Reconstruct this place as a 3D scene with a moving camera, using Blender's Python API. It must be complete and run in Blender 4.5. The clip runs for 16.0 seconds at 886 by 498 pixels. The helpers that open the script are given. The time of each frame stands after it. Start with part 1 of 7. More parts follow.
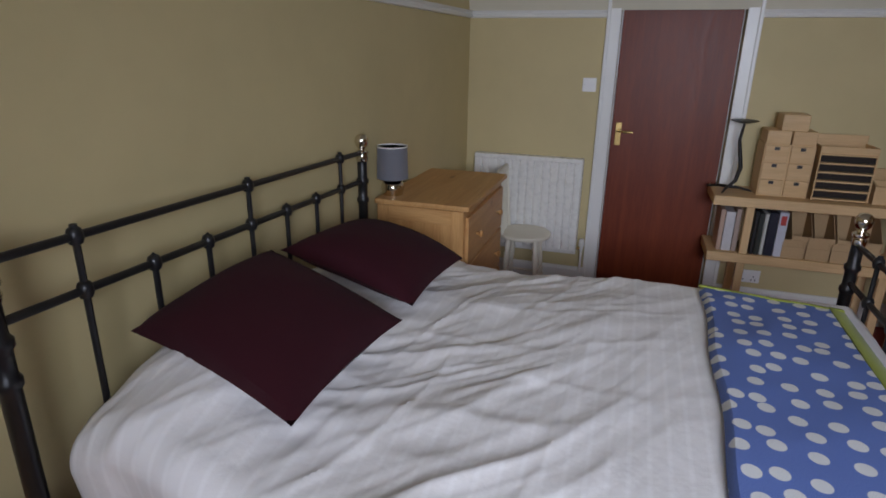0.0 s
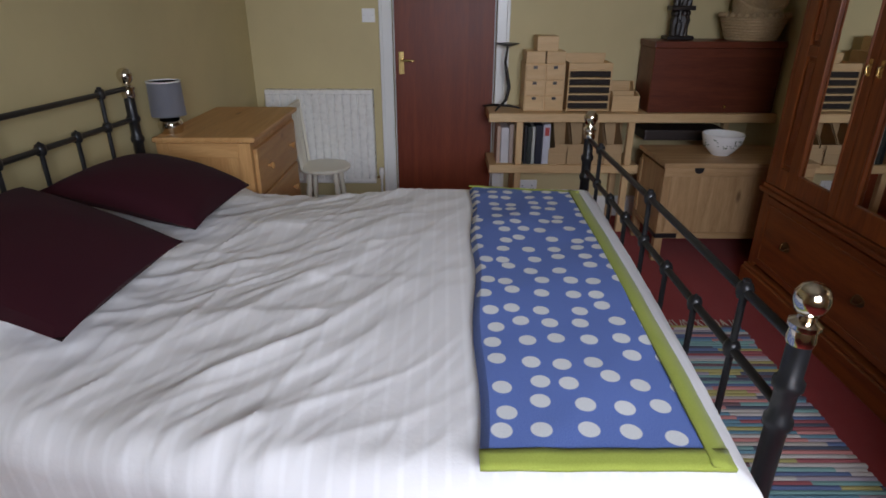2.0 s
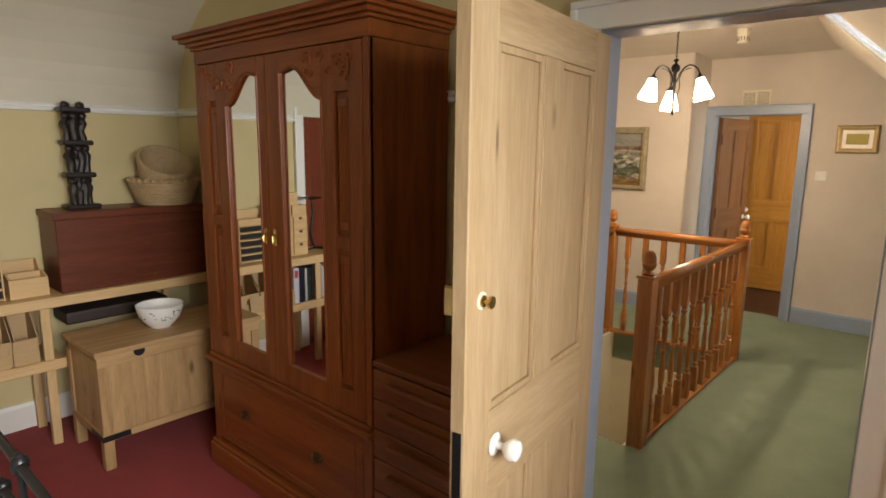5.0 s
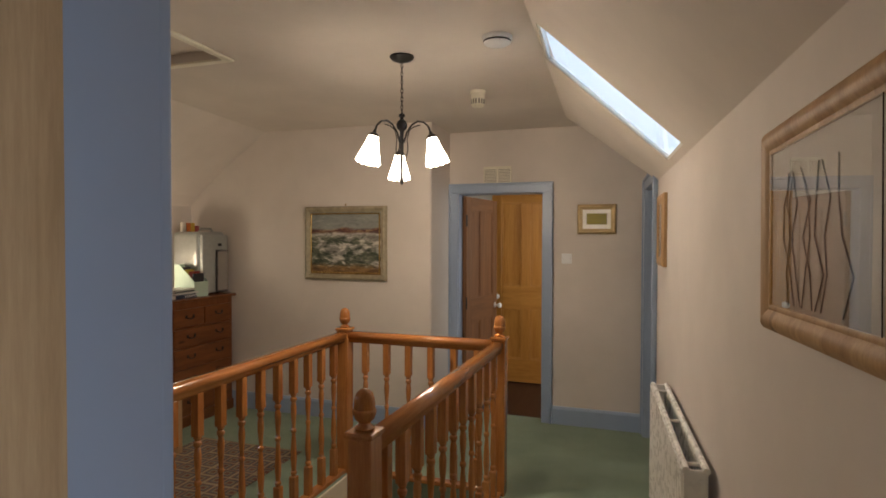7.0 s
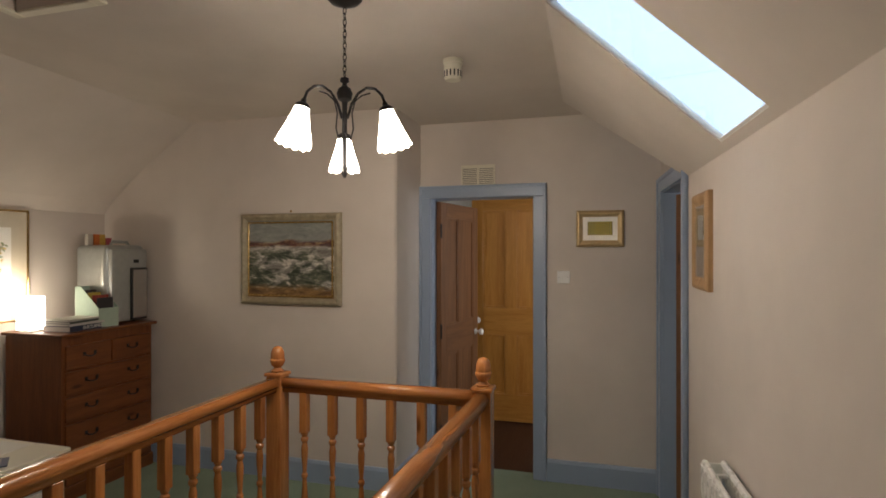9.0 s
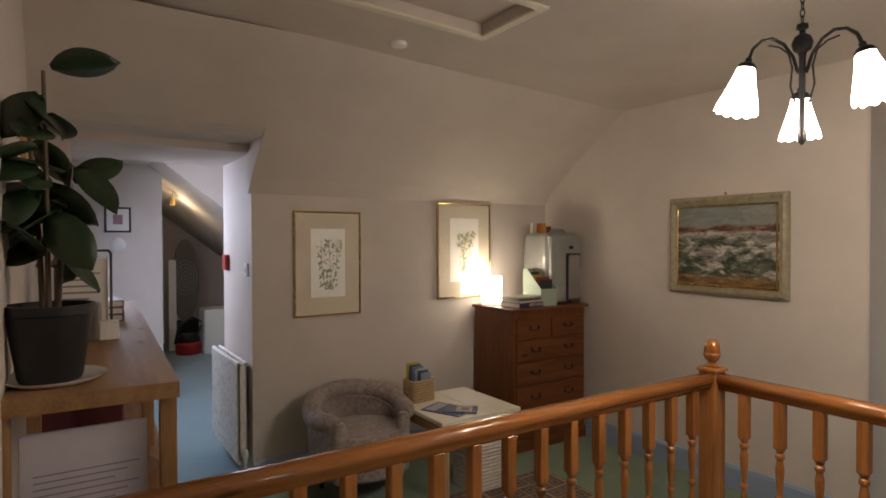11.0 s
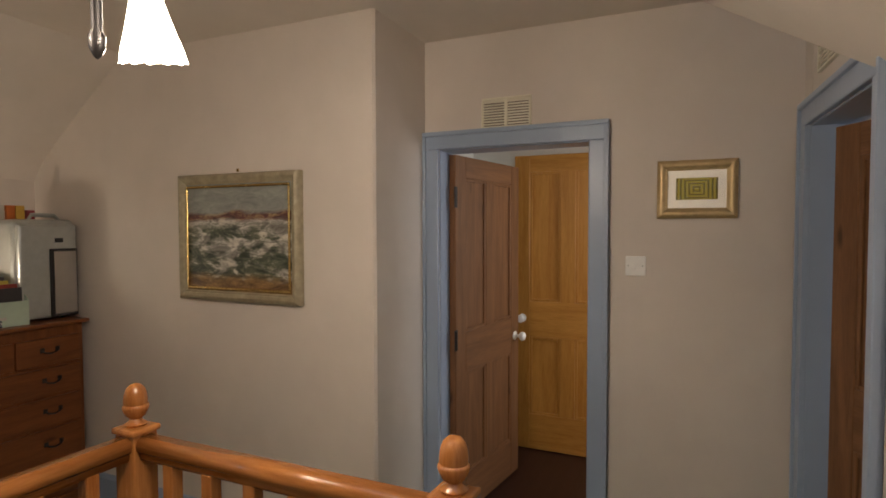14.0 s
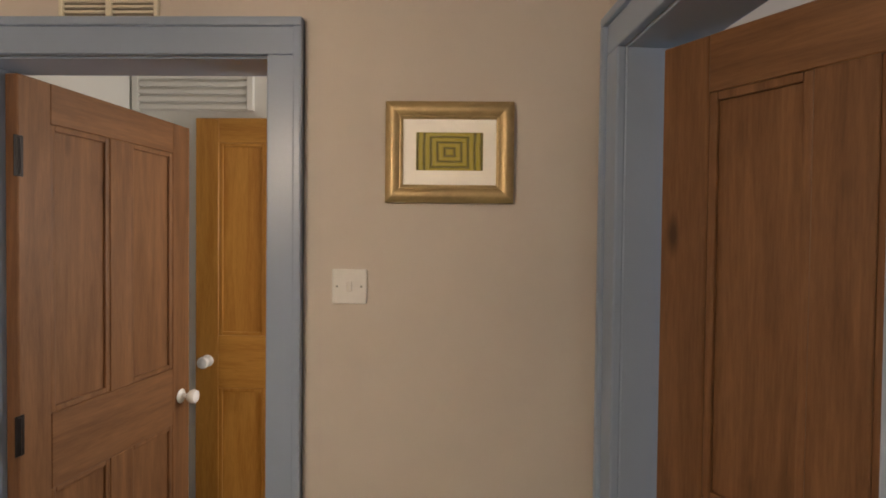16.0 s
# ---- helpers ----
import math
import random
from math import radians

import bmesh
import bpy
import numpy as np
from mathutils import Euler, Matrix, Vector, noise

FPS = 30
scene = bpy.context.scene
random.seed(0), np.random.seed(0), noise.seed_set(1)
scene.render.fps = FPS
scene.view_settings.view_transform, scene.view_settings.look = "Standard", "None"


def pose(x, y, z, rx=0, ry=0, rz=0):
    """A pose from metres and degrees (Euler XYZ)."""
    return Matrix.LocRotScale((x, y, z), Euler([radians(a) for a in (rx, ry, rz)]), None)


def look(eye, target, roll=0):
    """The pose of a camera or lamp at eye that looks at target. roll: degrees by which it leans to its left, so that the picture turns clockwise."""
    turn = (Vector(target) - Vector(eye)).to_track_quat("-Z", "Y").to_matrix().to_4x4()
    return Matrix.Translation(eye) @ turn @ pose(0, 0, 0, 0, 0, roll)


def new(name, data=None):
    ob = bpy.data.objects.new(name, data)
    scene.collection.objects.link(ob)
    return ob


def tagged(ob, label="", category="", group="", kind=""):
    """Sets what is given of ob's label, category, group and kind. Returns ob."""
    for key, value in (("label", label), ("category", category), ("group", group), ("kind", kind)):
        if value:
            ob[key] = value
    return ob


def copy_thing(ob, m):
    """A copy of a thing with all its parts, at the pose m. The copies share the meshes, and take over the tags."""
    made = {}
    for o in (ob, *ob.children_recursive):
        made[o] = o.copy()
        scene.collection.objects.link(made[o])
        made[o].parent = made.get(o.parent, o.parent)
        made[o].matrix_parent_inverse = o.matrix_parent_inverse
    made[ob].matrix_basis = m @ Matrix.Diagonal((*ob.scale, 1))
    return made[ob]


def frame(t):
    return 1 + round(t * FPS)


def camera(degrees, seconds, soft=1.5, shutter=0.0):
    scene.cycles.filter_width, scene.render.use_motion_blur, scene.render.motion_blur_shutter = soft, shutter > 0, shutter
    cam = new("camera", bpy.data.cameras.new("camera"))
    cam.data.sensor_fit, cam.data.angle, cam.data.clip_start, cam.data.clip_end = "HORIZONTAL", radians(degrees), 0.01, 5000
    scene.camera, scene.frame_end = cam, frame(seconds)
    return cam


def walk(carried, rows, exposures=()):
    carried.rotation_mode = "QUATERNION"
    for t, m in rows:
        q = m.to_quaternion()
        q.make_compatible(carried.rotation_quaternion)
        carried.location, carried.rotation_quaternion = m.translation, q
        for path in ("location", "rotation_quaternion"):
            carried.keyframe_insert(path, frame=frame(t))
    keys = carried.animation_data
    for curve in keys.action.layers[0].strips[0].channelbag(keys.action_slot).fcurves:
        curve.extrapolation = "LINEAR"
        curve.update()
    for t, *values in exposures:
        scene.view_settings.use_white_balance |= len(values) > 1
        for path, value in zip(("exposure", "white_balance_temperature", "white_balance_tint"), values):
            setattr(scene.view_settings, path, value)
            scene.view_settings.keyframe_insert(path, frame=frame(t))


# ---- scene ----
cam = camera(74.66, 16.0, soft=1.7)
# seconds, x, y, z, yaw, pitch, roll
PATH = [
    (0.0, 0.411, 0.085, 1.591, 18.15, -18.81, -0.87),
    (0.5, 0.433, 0.022, 1.551, 14.36, -19.82, -0.66),
    (1.0, 0.490, -0.004, 1.526, 10.54, -21.25, -0.45),
    (1.5, 0.552, -0.035, 1.514, 5.58, -22.48, -0.31),
    (2.0, 0.607, -0.075, 1.505, 0.17, -23.35, -0.10),
    (2.5, 0.654, -0.093, 1.528, -5.77, -24.16, -0.13),
    (3.0, 0.652, -0.074, 1.567, -12.94, -24.38, -0.18),
    (3.5, 0.658, 0.004, 1.610, -21.00, -22.27, -0.28),
    (4.0, 0.663, 0.077, 1.636, -30.83, -18.04, -0.37),
    (4.5, 0.746, 0.124, 1.639, -40.20, -14.05, -0.63),
    (5.0, 0.993, 0.207, 1.635, -48.61, -10.05, -0.70),
    (5.2, 1.097, 0.242, 1.644, -51.75, -8.79, -0.66),
    (7.3, 2.538, 0.596, 1.583, -72.30, -0.77, -0.06),
    (7.5, 2.663, 0.630, 1.586, -72.87, -0.63, -0.00),
    (8.0, 2.915, 0.696, 1.583, -74.29, -0.18, -0.05),
    (8.5, 3.151, 0.721, 1.590, -74.69, 0.03, 0.03),
    (9.0, 3.239, 0.780, 1.593, -73.06, 0.10, 0.00),
    (9.5, 3.260, 0.837, 1.594, -64.48, 0.05, -0.04),
    (10.0, 3.278, 0.862, 1.591, -51.41, 0.04, -0.03),
    (10.2, 3.275, 0.876, 1.586, -46.38, -0.01, 0.05),
    (12.3, 3.529, 0.821, 1.555, -27.14, -1.23, 0.35),
    (12.5, 3.637, 0.848, 1.562, -30.00, -1.49, 0.46),
    (13.0, 3.943, 0.845, 1.569, -41.24, -1.91, 0.38),
    (13.5, 4.270, 0.819, 1.583, -55.65, -1.99, 0.27),
    (14.0, 4.618, 0.842, 1.585, -65.05, -2.27, 0.15),
    (14.5, 4.962, 0.899, 1.569, -72.80, -1.85, -0.22),
    (15.0, 5.293, 0.894, 1.546, -78.84, -1.73, -0.26),
    (15.5, 5.604, 0.860, 1.527, -84.06, -0.74, -0.67),
    (16.0, 5.871, 0.883, 1.533, -88.44, -1.26, -0.64),
]
# seconds, stops, kelvin, tint
EXPOSURES = [
    (0.0, -0.28, 6250, 19), (2.5, -0.26, 6550, 18), (3.5, 0.28, 7500, 20), (4.5, 0.84, 8500, 19), (5.2, 0.60, 7400, 13),
    (7.3, -0.06, 6500, 14), (9.0, -0.28, 6150, 13), (10.2, -0.20, 6400, 16), (12.3, -0.14, 6250, 15), (14.5, -0.03, 6600, 15), (15.5, 0.22, 6850, 16), (16.0, 0.28, 6850, 16),
]
walk(cam, [(t, pose(x, y, z, 90 + pitch, roll, yaw)) for t, x, y, z, yaw, pitch, roll in PATH], EXPOSURES)

# ---- world and light ----
world = bpy.data.worlds.new("sky")
scene.world = world
world.use_nodes = True
wn = world.node_tree.nodes
sky = wn.new("ShaderNodeTexSky")
sky.sky_type = "NISHITA"
sky.sun_disc = False
sky.sun_elevation = radians(28)
sky.sun_rotation = radians(200)
world.node_tree.links.new(sky.outputs[0], wn["Background"].inputs[0])
wn["Background"].inputs[1].default_value = 0.12


def lamp(name, kind, energy, colour, matrix, **more):
    data = bpy.data.lights.new(name, kind)
    data.energy, data.color = energy, colour
    ob = new(name, data)
    ob.matrix_world = matrix
    if kind == "AREA":
        data.shape, data.size, data.size_y = "RECTANGLE", more["size"], more["size_y"]
    else:
        data.shadow_soft_size = more.get("radius", 0.02)
    return ob


sun = bpy.data.lights.new("sun", "SUN")
sun.energy, sun.angle, sun.color = 1.0, radians(12), (1.0, 0.96, 0.9)
new("sun", sun).matrix_world = look((0, -6, 9), (0, 0, 0))
# daylight in the bedroom's window opening; added passage lamp for unseen windows further on
lamp("window_daylight", "AREA", 34, (0.80, 0.89, 1.0), look((1.10, -1.10, 1.75), (0.62, 3.3, 0.62)), size=1.3, size_y=0.9).data.spread = radians(100)
lamp("passage_daylight", "AREA", 64, (0.76, 0.82, 1.0), look((3.34, 6.2, 1.6), (4.2, 6.2, 1.0)), size=0.9, size_y=1.1)
CHAND_W = 11.0
# added fill lamps brighten both rooms; the side room has no window
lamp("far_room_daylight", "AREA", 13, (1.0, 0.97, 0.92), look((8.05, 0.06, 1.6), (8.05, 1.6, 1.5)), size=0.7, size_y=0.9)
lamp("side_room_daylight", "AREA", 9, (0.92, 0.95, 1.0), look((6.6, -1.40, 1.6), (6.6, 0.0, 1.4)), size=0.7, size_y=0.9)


# ---- materials ----
def material(name):
    m = bpy.data.materials.new(name)
    m.use_nodes = True
    n = m.node_tree.nodes
    return m, n, m.node_tree.links, n["Principled BSDF"]


def coords(n, l, scale, random_shift=True):
    tc = n.new("ShaderNodeTexCoord")
    mp = n.new("ShaderNodeMapping")
    mp.inputs["Scale"].default_value = scale
    l.new(tc.outputs["Object"], mp.inputs["Vector"])
    if random_shift:
        oi = n.new("ShaderNodeObjectInfo")
        mul = n.new("ShaderNodeMath")
        mul.operation = "MULTIPLY"
        mul.inputs[1].default_value = 37.0
        l.new(oi.outputs["Random"], mul.inputs[0])
        l.new(mul.outputs[0], mp.inputs["Location"])
    return mp.outputs[0]


def noise_node(n, l, vec, scale, detail=4.0, rough=0.6, distort=0.0):
    t = n.new("ShaderNodeTexNoise")
    t.inputs["Scale"].default_value, t.inputs["Detail"].default_value = scale, detail
    t.inputs["Roughness"].default_value, t.inputs["Distortion"].default_value = rough, distort
    l.new(vec, t.inputs["Vector"])
    return t.outputs["Fac"]


def ramp(n, l, fac, stops):
    r = n.new("ShaderNodeValToRGB")
    e = r.color_ramp.elements
    while len(e) < len(stops):
        e.new(0.5)
    for k, (p, c) in zip(e, stops):
        k.position, k.color = p, (*c, 1)
    l.new(fac, r.inputs[0])
    return r.outputs[0]


def mix(n, l, fac, a, b, mode="MIX"):
    x = n.new("ShaderNodeMix")
    x.data_type, x.blend_type = "RGBA", mode
    for slot, v in ((0, fac), (6, a), (7, b)):
        if isinstance(v, (int, float)):
            x.inputs[slot].default_value = v
        elif isinstance(v, tuple):
            x.inputs[slot].default_value = (*v, 1)
        else:
            l.new(v, x.inputs[slot])
    return x.outputs[2]


def bump(n, l, height, strength, distance, bsdf):
    b = n.new("ShaderNodeBump")
    b.inputs["Strength"].default_value, b.inputs["Distance"].default_value = strength, distance
    l.new(height, b.inputs["Height"])
    l.new(b.outputs[0], bsdf.inputs["Normal"])


def tint(c, k):
    return tuple(min(1, v * k) for v in c)


def paint(name, colour, rough=0.6, vary=0.08, grain=220, bumpy=0.12):
    m, n, l, p = material(name)
    v = coords(n, l, (1, 1, 1), False)
    big = noise_node(n, l, v, 1.7, 5)
    l.new(ramp(n, l, big, [(0.3, tint(colour, 1 - vary)), (0.7, tint(colour, 1 + vary * 0.5))]), p.inputs["Base Color"])
    p.inputs["Roughness"].default_value = rough
    bump(n, l, noise_node(n, l, v, grain, 3), bumpy, 0.002, p)
    return m


def plain(name, colour, rough=0.4, metal=0.0, vary=0.1, scale=30, bumpy=0.0):
    m, n, l, p = material(name)
    v = coords(n, l, (1, 1, 1))
    f = noise_node(n, l, v, scale, 4)
    l.new(ramp(n, l, f, [(0.3, tint(colour, 1 - vary)), (0.7, tint(colour, 1 + vary))]), p.inputs["Base Color"])
    r = n.new("ShaderNodeMapRange")
    r.inputs[3].default_value, r.inputs[4].default_value = max(0.02, rough - 0.08), min(1, rough + 0.08)
    l.new(f, r.inputs[0])
    l.new(r.outputs[0], p.inputs["Roughness"])
    p.inputs["Metallic"].default_value = metal
    if bumpy:
        bump(n, l, f, bumpy, 0.003, p)
    return m


def wood(name, light, dark, axis="z", rough=0.42, grain=9.0, knots=True, contrast=1.0):
    m, n, l, p = material(name)
    s = {"x": (0.7, 9, 9), "y": (9, 0.7, 9), "z": (9, 9, 0.7)}[axis]
    v = coords(n, l, s)
    fig = noise_node(n, l, v, grain * 0.22, 3, 0.5, 1.2)
    fine = noise_node(n, l, v, grain * 2.2, 5, 0.7)
    base = ramp(n, l, fig, [(0.5 - 0.2 / contrast, dark), (0.5, tuple((a + b) / 2 for a, b in zip(light, dark))), (0.5 + 0.16 / contrast, light)])
    col = mix(n, l, 0.35, base, ramp(n, l, fine, [(0.35, tint(dark, 0.75)), (0.65, light)]))
    if knots:
        w = coords(n, l, {"x": (1.4, 4, 4), "y": (4, 1.4, 4), "z": (4, 4, 1.4)}[axis])
        vo = n.new("ShaderNodeTexVoronoi")
        vo.inputs["Scale"].default_value = 1.6
        l.new(w, vo.inputs["Vector"])
        k = ramp(n, l, vo.outputs["Distance"], [(0.04, (1, 1, 1)), (0.12, (0, 0, 0))])
        col = mix(n, l, k, col, tint(dark, 0.5))
    l.new(col, p.inputs["Base Color"])
    r = n.new("ShaderNodeMapRange")
    r.inputs[3].default_value, r.inputs[4].default_value = rough - 0.1, rough + 0.12
    l.new(fine, r.inputs[0])
    l.new(r.outputs[0], p.inputs["Roughness"])
    p.inputs["Specular IOR Level"].default_value = 0.32
    bump(n, l, fine, 0.15, 0.001, p)
    return m


def fabric(name, a, b, scale=260, rough=0.9, sheen=0.3, bumpy=0.4):
    m, n, l, p = material(name)
    v = coords(n, l, (1, 1, 1))
    f = noise_node(n, l, v, scale, 3, 0.7)
    g = noise_node(n, l, v, 4, 4)
    col = mix(n, l, 0.5, ramp(n, l, f, [(0.35, a), (0.65, b)]), ramp(n, l, g, [(0.3, a), (0.7, b)]))
    l.new(col, p.inputs["Base Color"])
    p.inputs["Roughness"].default_value = rough
    p.inputs["Sheen Weight"].default_value = sheen
    p.inputs["Specular IOR Level"].default_value = 0.15
    bump(n, l, f, bumpy, 0.002, p)
    return m


def glow(name, colour, strength, base=(0.9, 0.9, 0.88)):
    m, n, l, p = material(name)
    p.inputs["Base Color"].default_value = (*base, 1)
    p.inputs["Emission Color"].default_value = (*colour, 1)
    p.inputs["Emission Strength"].default_value = strength
    return m


CREAM = paint("cream_wall_paint", (0.60, 0.50, 0.262), 0.65)
HALLWALL = paint("pale_pink_cream_wall_paint", (0.67, 0.605, 0.54), 0.65)
CEIL = paint("ceiling_paint", (0.66, 0.62, 0.49), 0.75)
HALLCEIL = paint("landing_ceiling_paint", (0.67, 0.605, 0.535), 0.75)
WHITE = paint("white_gloss_paint", (0.80, 0.80, 0.76), 0.3, 0.04, 60, 0.05)
OFFWHITE = paint("cream_gloss_paint", (0.80, 0.76, 0.62), 0.35, 0.05, 60, 0.05)
BLUE = paint("grey_blue_gloss_paint", (0.32, 0.40, 0.53), 0.32, 0.06, 60, 0.06)
ENAMEL = plain("white_enamel", (0.82, 0.81, 0.76), 0.28, 0, 0.02)
PLASTIC = plain("white_plastic", (0.86, 0.86, 0.84), 0.35, 0, 0.03)
REDCARPET = fabric("red_carpet", (0.26, 0.030, 0.030), (0.36, 0.05, 0.045), 500, 0.95, 0.08, 0.7)
GREENCARPET = fabric("sage_green_carpet", (0.19, 0.255, 0.18), (0.27, 0.34, 0.245), 500, 0.95, 0.1, 0.7)
BLUECARPET = fabric("blue_green_carpet", (0.13, 0.22, 0.25), (0.19, 0.29, 0.31), 500, 0.95, 0.4, 0.7)
PINE = {a: wood("honey_pine_" + a, (0.66, 0.38, 0.15), (0.50, 0.25, 0.085), a) for a in "xyz"}
PALEPINE = {a: wood("pale_stripped_pine_" + a, (0.54, 0.35, 0.175), (0.35, 0.20, 0.085), a, 0.5) for a in "xyz"}
DOORPINE = {a: wood("grey_stripped_door_pine_" + a, (0.56, 0.41, 0.245), (0.41, 0.275, 0.14), a, 0.55, 6, True, 0.75) for a in "xyz"}
BENCHPINE = {a: wood("worn_brown_pine_" + a, (0.42, 0.25, 0.115), (0.27, 0.145, 0.06), a, 0.5, 7) for a in "xyz"}
BIRCH = {a: wood("pale_birch_" + a, (0.72, 0.50, 0.26), (0.62, 0.40, 0.19), a, 0.5, 6, False) for a in "xyz"}
RAILPINE = {a: wood("varnished_orange_pine_" + a, (0.50, 0.205, 0.055), (0.28, 0.090, 0.020), a, 0.22, 7, True) for a in "xyz"}
for rail_wood in RAILPINE.values():
    rail_wood.node_tree.nodes["Principled BSDF"].inputs["Specular IOR Level"].default_value = 0.5
    rail_wood.node_tree.nodes["Principled BSDF"].inputs["Coat Weight"].default_value = 0.35
    rail_wood.node_tree.nodes["Principled BSDF"].inputs["Coat Roughness"].default_value = 0.12
MAHOG = {a: wood("red_brown_mahogany_" + a, (0.31, 0.085, 0.020), (0.155, 0.036, 0.010), a, 0.33, 8, False) for a in "xyz"}
DARKMAHOG = {a: wood("dark_mahogany_" + a, (0.17, 0.043, 0.020), (0.10, 0.024, 0.012), a, 0.38, 8, False) for a in "xyz"}
TEAK = {a: wood("teak_brown_" + a, (0.27, 0.088, 0.030), (0.17, 0.048, 0.017), a, 0.4, 8, False) for a in "xyz"}
REDDOOR = wood("red_stained_plywood", (0.215, 0.042, 0.012), (0.145, 0.025, 0.008), "z", 0.42, 5, False)
OLDPINE = {a: wood("brown_stripped_pine_" + a, (0.26, 0.125, 0.055), (0.14, 0.062, 0.026), a, 0.45) for a in "xyz"}
YELPINE = {a: wood("yellow_varnished_pine_" + a, (0.58, 0.29, 0.065), (0.42, 0.18, 0.034), a, 0.35, 10, False) for a in "xyz"}
ANTPINE = {a: wood("antique_orange_pine_" + a, (0.215, 0.072, 0.020), (0.12, 0.036, 0.010), a, 0.38) for a in "xyz"}
BLACKIRON = plain("black_painted_iron", (0.012, 0.012, 0.013), 0.35, 0.0, 0.2)
DARKIRON = plain("dark_bronze_iron", (0.03, 0.028, 0.028), 0.4, 0.7, 0.2)
CHROME = plain("polished_nickel", (0.72, 0.66, 0.56), 0.12, 1.0, 0.04)
BRASS = plain("aged_brass", (0.60, 0.43, 0.17), 0.25, 1.0, 0.1)
GOLD = plain("gilt_frame", (0.52, 0.39, 0.20), 0.42, 0.55, 0.12)
DULLGOLD = plain("worn_grey_gilt_frame", (0.36, 0.31, 0.205), 0.5, 0.15, 0.2)
PORCELAIN = plain("white_porcelain", (0.85, 0.85, 0.83), 0.12, 0, 0.01)
BURGUNDY = fabric("burgundy_cotton", (0.030, 0.0055, 0.0095), (0.044, 0.0085, 0.013), 350, 0.95, 0.02, 0.3)
GREYSHADE = fabric("grey_shade_fabric", (0.16, 0.16, 0.18), (0.20, 0.20, 0.22), 500, 0.85, 0.2, 0.2)
GREYSTRIPE = fabric("grey_mottled_upholstery", (0.15, 0.115, 0.10), (0.46, 0.39, 0.35), 38, 0.9, 0.3, 0.5)
CARD = fabric("brown_cardboard", (0.46, 0.31, 0.16), (0.52, 0.36, 0.20), 120, 0.8, 0.0, 0.1)
WICKER = fabric("pale_wicker", (0.36, 0.25, 0.13), (0.55, 0.41, 0.24), 90, 0.8, 0.0, 0.8)
PAPER = plain("white_paper", (0.80, 0.78, 0.72), 0.7, 0, 0.02)
MOUNT = plain("beige_picture_mount", (0.56, 0.50, 0.38), 0.8, 0, 0.03)
CLAY = plain("black_plastic_pot", (0.012, 0.012, 0.013), 0.45, 0, 0.2)
LEAF = plain("dark_green_leaf", (0.022, 0.045, 0.018), 0.35, 0, 0.3, 12)
SILVER = plain("silver_grey_metal", (0.42, 0.44, 0.42), 0.35, 0.6, 0.06)
MINT = plain("pale_mint_card", (0.42, 0.53, 0.42), 0.6, 0, 0.04)
BLACK = plain("black_plastic", (0.010, 0.010, 0.011), 0.4, 0, 0.1)
DARKFLOOR = wood("dark_brown_floorboard", (0.045, 0.018, 0.010), (0.028, 0.011, 0.007), "x", 0.4, 6, False)
EBONY = plain("dark_carved_ebony", (0.018, 0.012, 0.010), 0.35, 0, 0.3, 40, 0.2)


def coloured(name, c, rough=0.5):
    return plain(name, c, rough, 0, 0.06)


def glass_material():
    m, n, l, p = material("window_glass")
    p.inputs["Base Color"].default_value = (1, 1, 1, 1)
    p.inputs["Roughness"].default_value = 0.0
    p.inputs["Transmission Weight"].default_value = 1.0
    p.inputs["IOR"].default_value = 1.45
    return m


GLASS = glass_material()
MIRROR = plain("mirror_silver", (0.86, 0.87, 0.85), 0.08, 1.0, 0.0)
MIRROR.node_tree.nodes["Principled BSDF"].inputs["Roughness"].default_value = 0.02
for k in list(MIRROR.node_tree.links):
    if k.to_socket.name == "Roughness":
        MIRROR.node_tree.links.remove(k)


# ---- mesh helpers ----
def part(name, bm, mat, parent=None, label="", smooth=False):
    me = bpy.data.meshes.new(name)
    bmesh.ops.recalc_face_normals(bm, faces=bm.faces)
    bm.to_mesh(me)
    bm.free()
    if smooth:
        for f in me.polygons:
            f.use_smooth = True
        me.set_sharp_from_angle(angle=radians(38))
    for m in mat if isinstance(mat, (list, tuple)) else [mat]:
        me.materials.append(m)
    ob = new(name, me)
    if parent:
        ob.parent = parent
    if label:
        ob["label"] = label
    return ob


def add_box(bm, x0, y0, z0, x1, y1, z1, bevel=0.0, segs=1, m=None):
    b = bmesh.new()
    bmesh.ops.create_cube(b, size=1.0)
    sx, sy, sz = abs(x1 - x0), abs(y1 - y0), abs(z1 - z0)
    for v in b.verts:
        v.co = Vector((v.co.x * sx, v.co.y * sy, v.co.z * sz))
    if bevel:
        bmesh.ops.bevel(b, geom=b.edges[:], offset=min(bevel, sx * 0.45, sy * 0.45, sz * 0.45), segments=segs, affect="EDGES", profile=0.6)
    c = Vector(((x0 + x1) / 2, (y0 + y1) / 2, (z0 + z1) / 2))
    for v in b.verts:
        v.co = v.co + c
        if m:
            v.co = m @ v.co
    merge(bm, b)


def merge(bm, b):
    t = bpy.data.meshes.new("tmp")
    b.to_mesh(t)
    b.free()
    bm.from_mesh(t)
    bpy.data.meshes.remove(t)


def box(name, a, b, mat, parent=None, bevel=0.004, label="", segs=1):
    bm = bmesh.new()
    add_box(bm, *a, *b, bevel, segs)
    return part(name, bm, mat, parent, label)


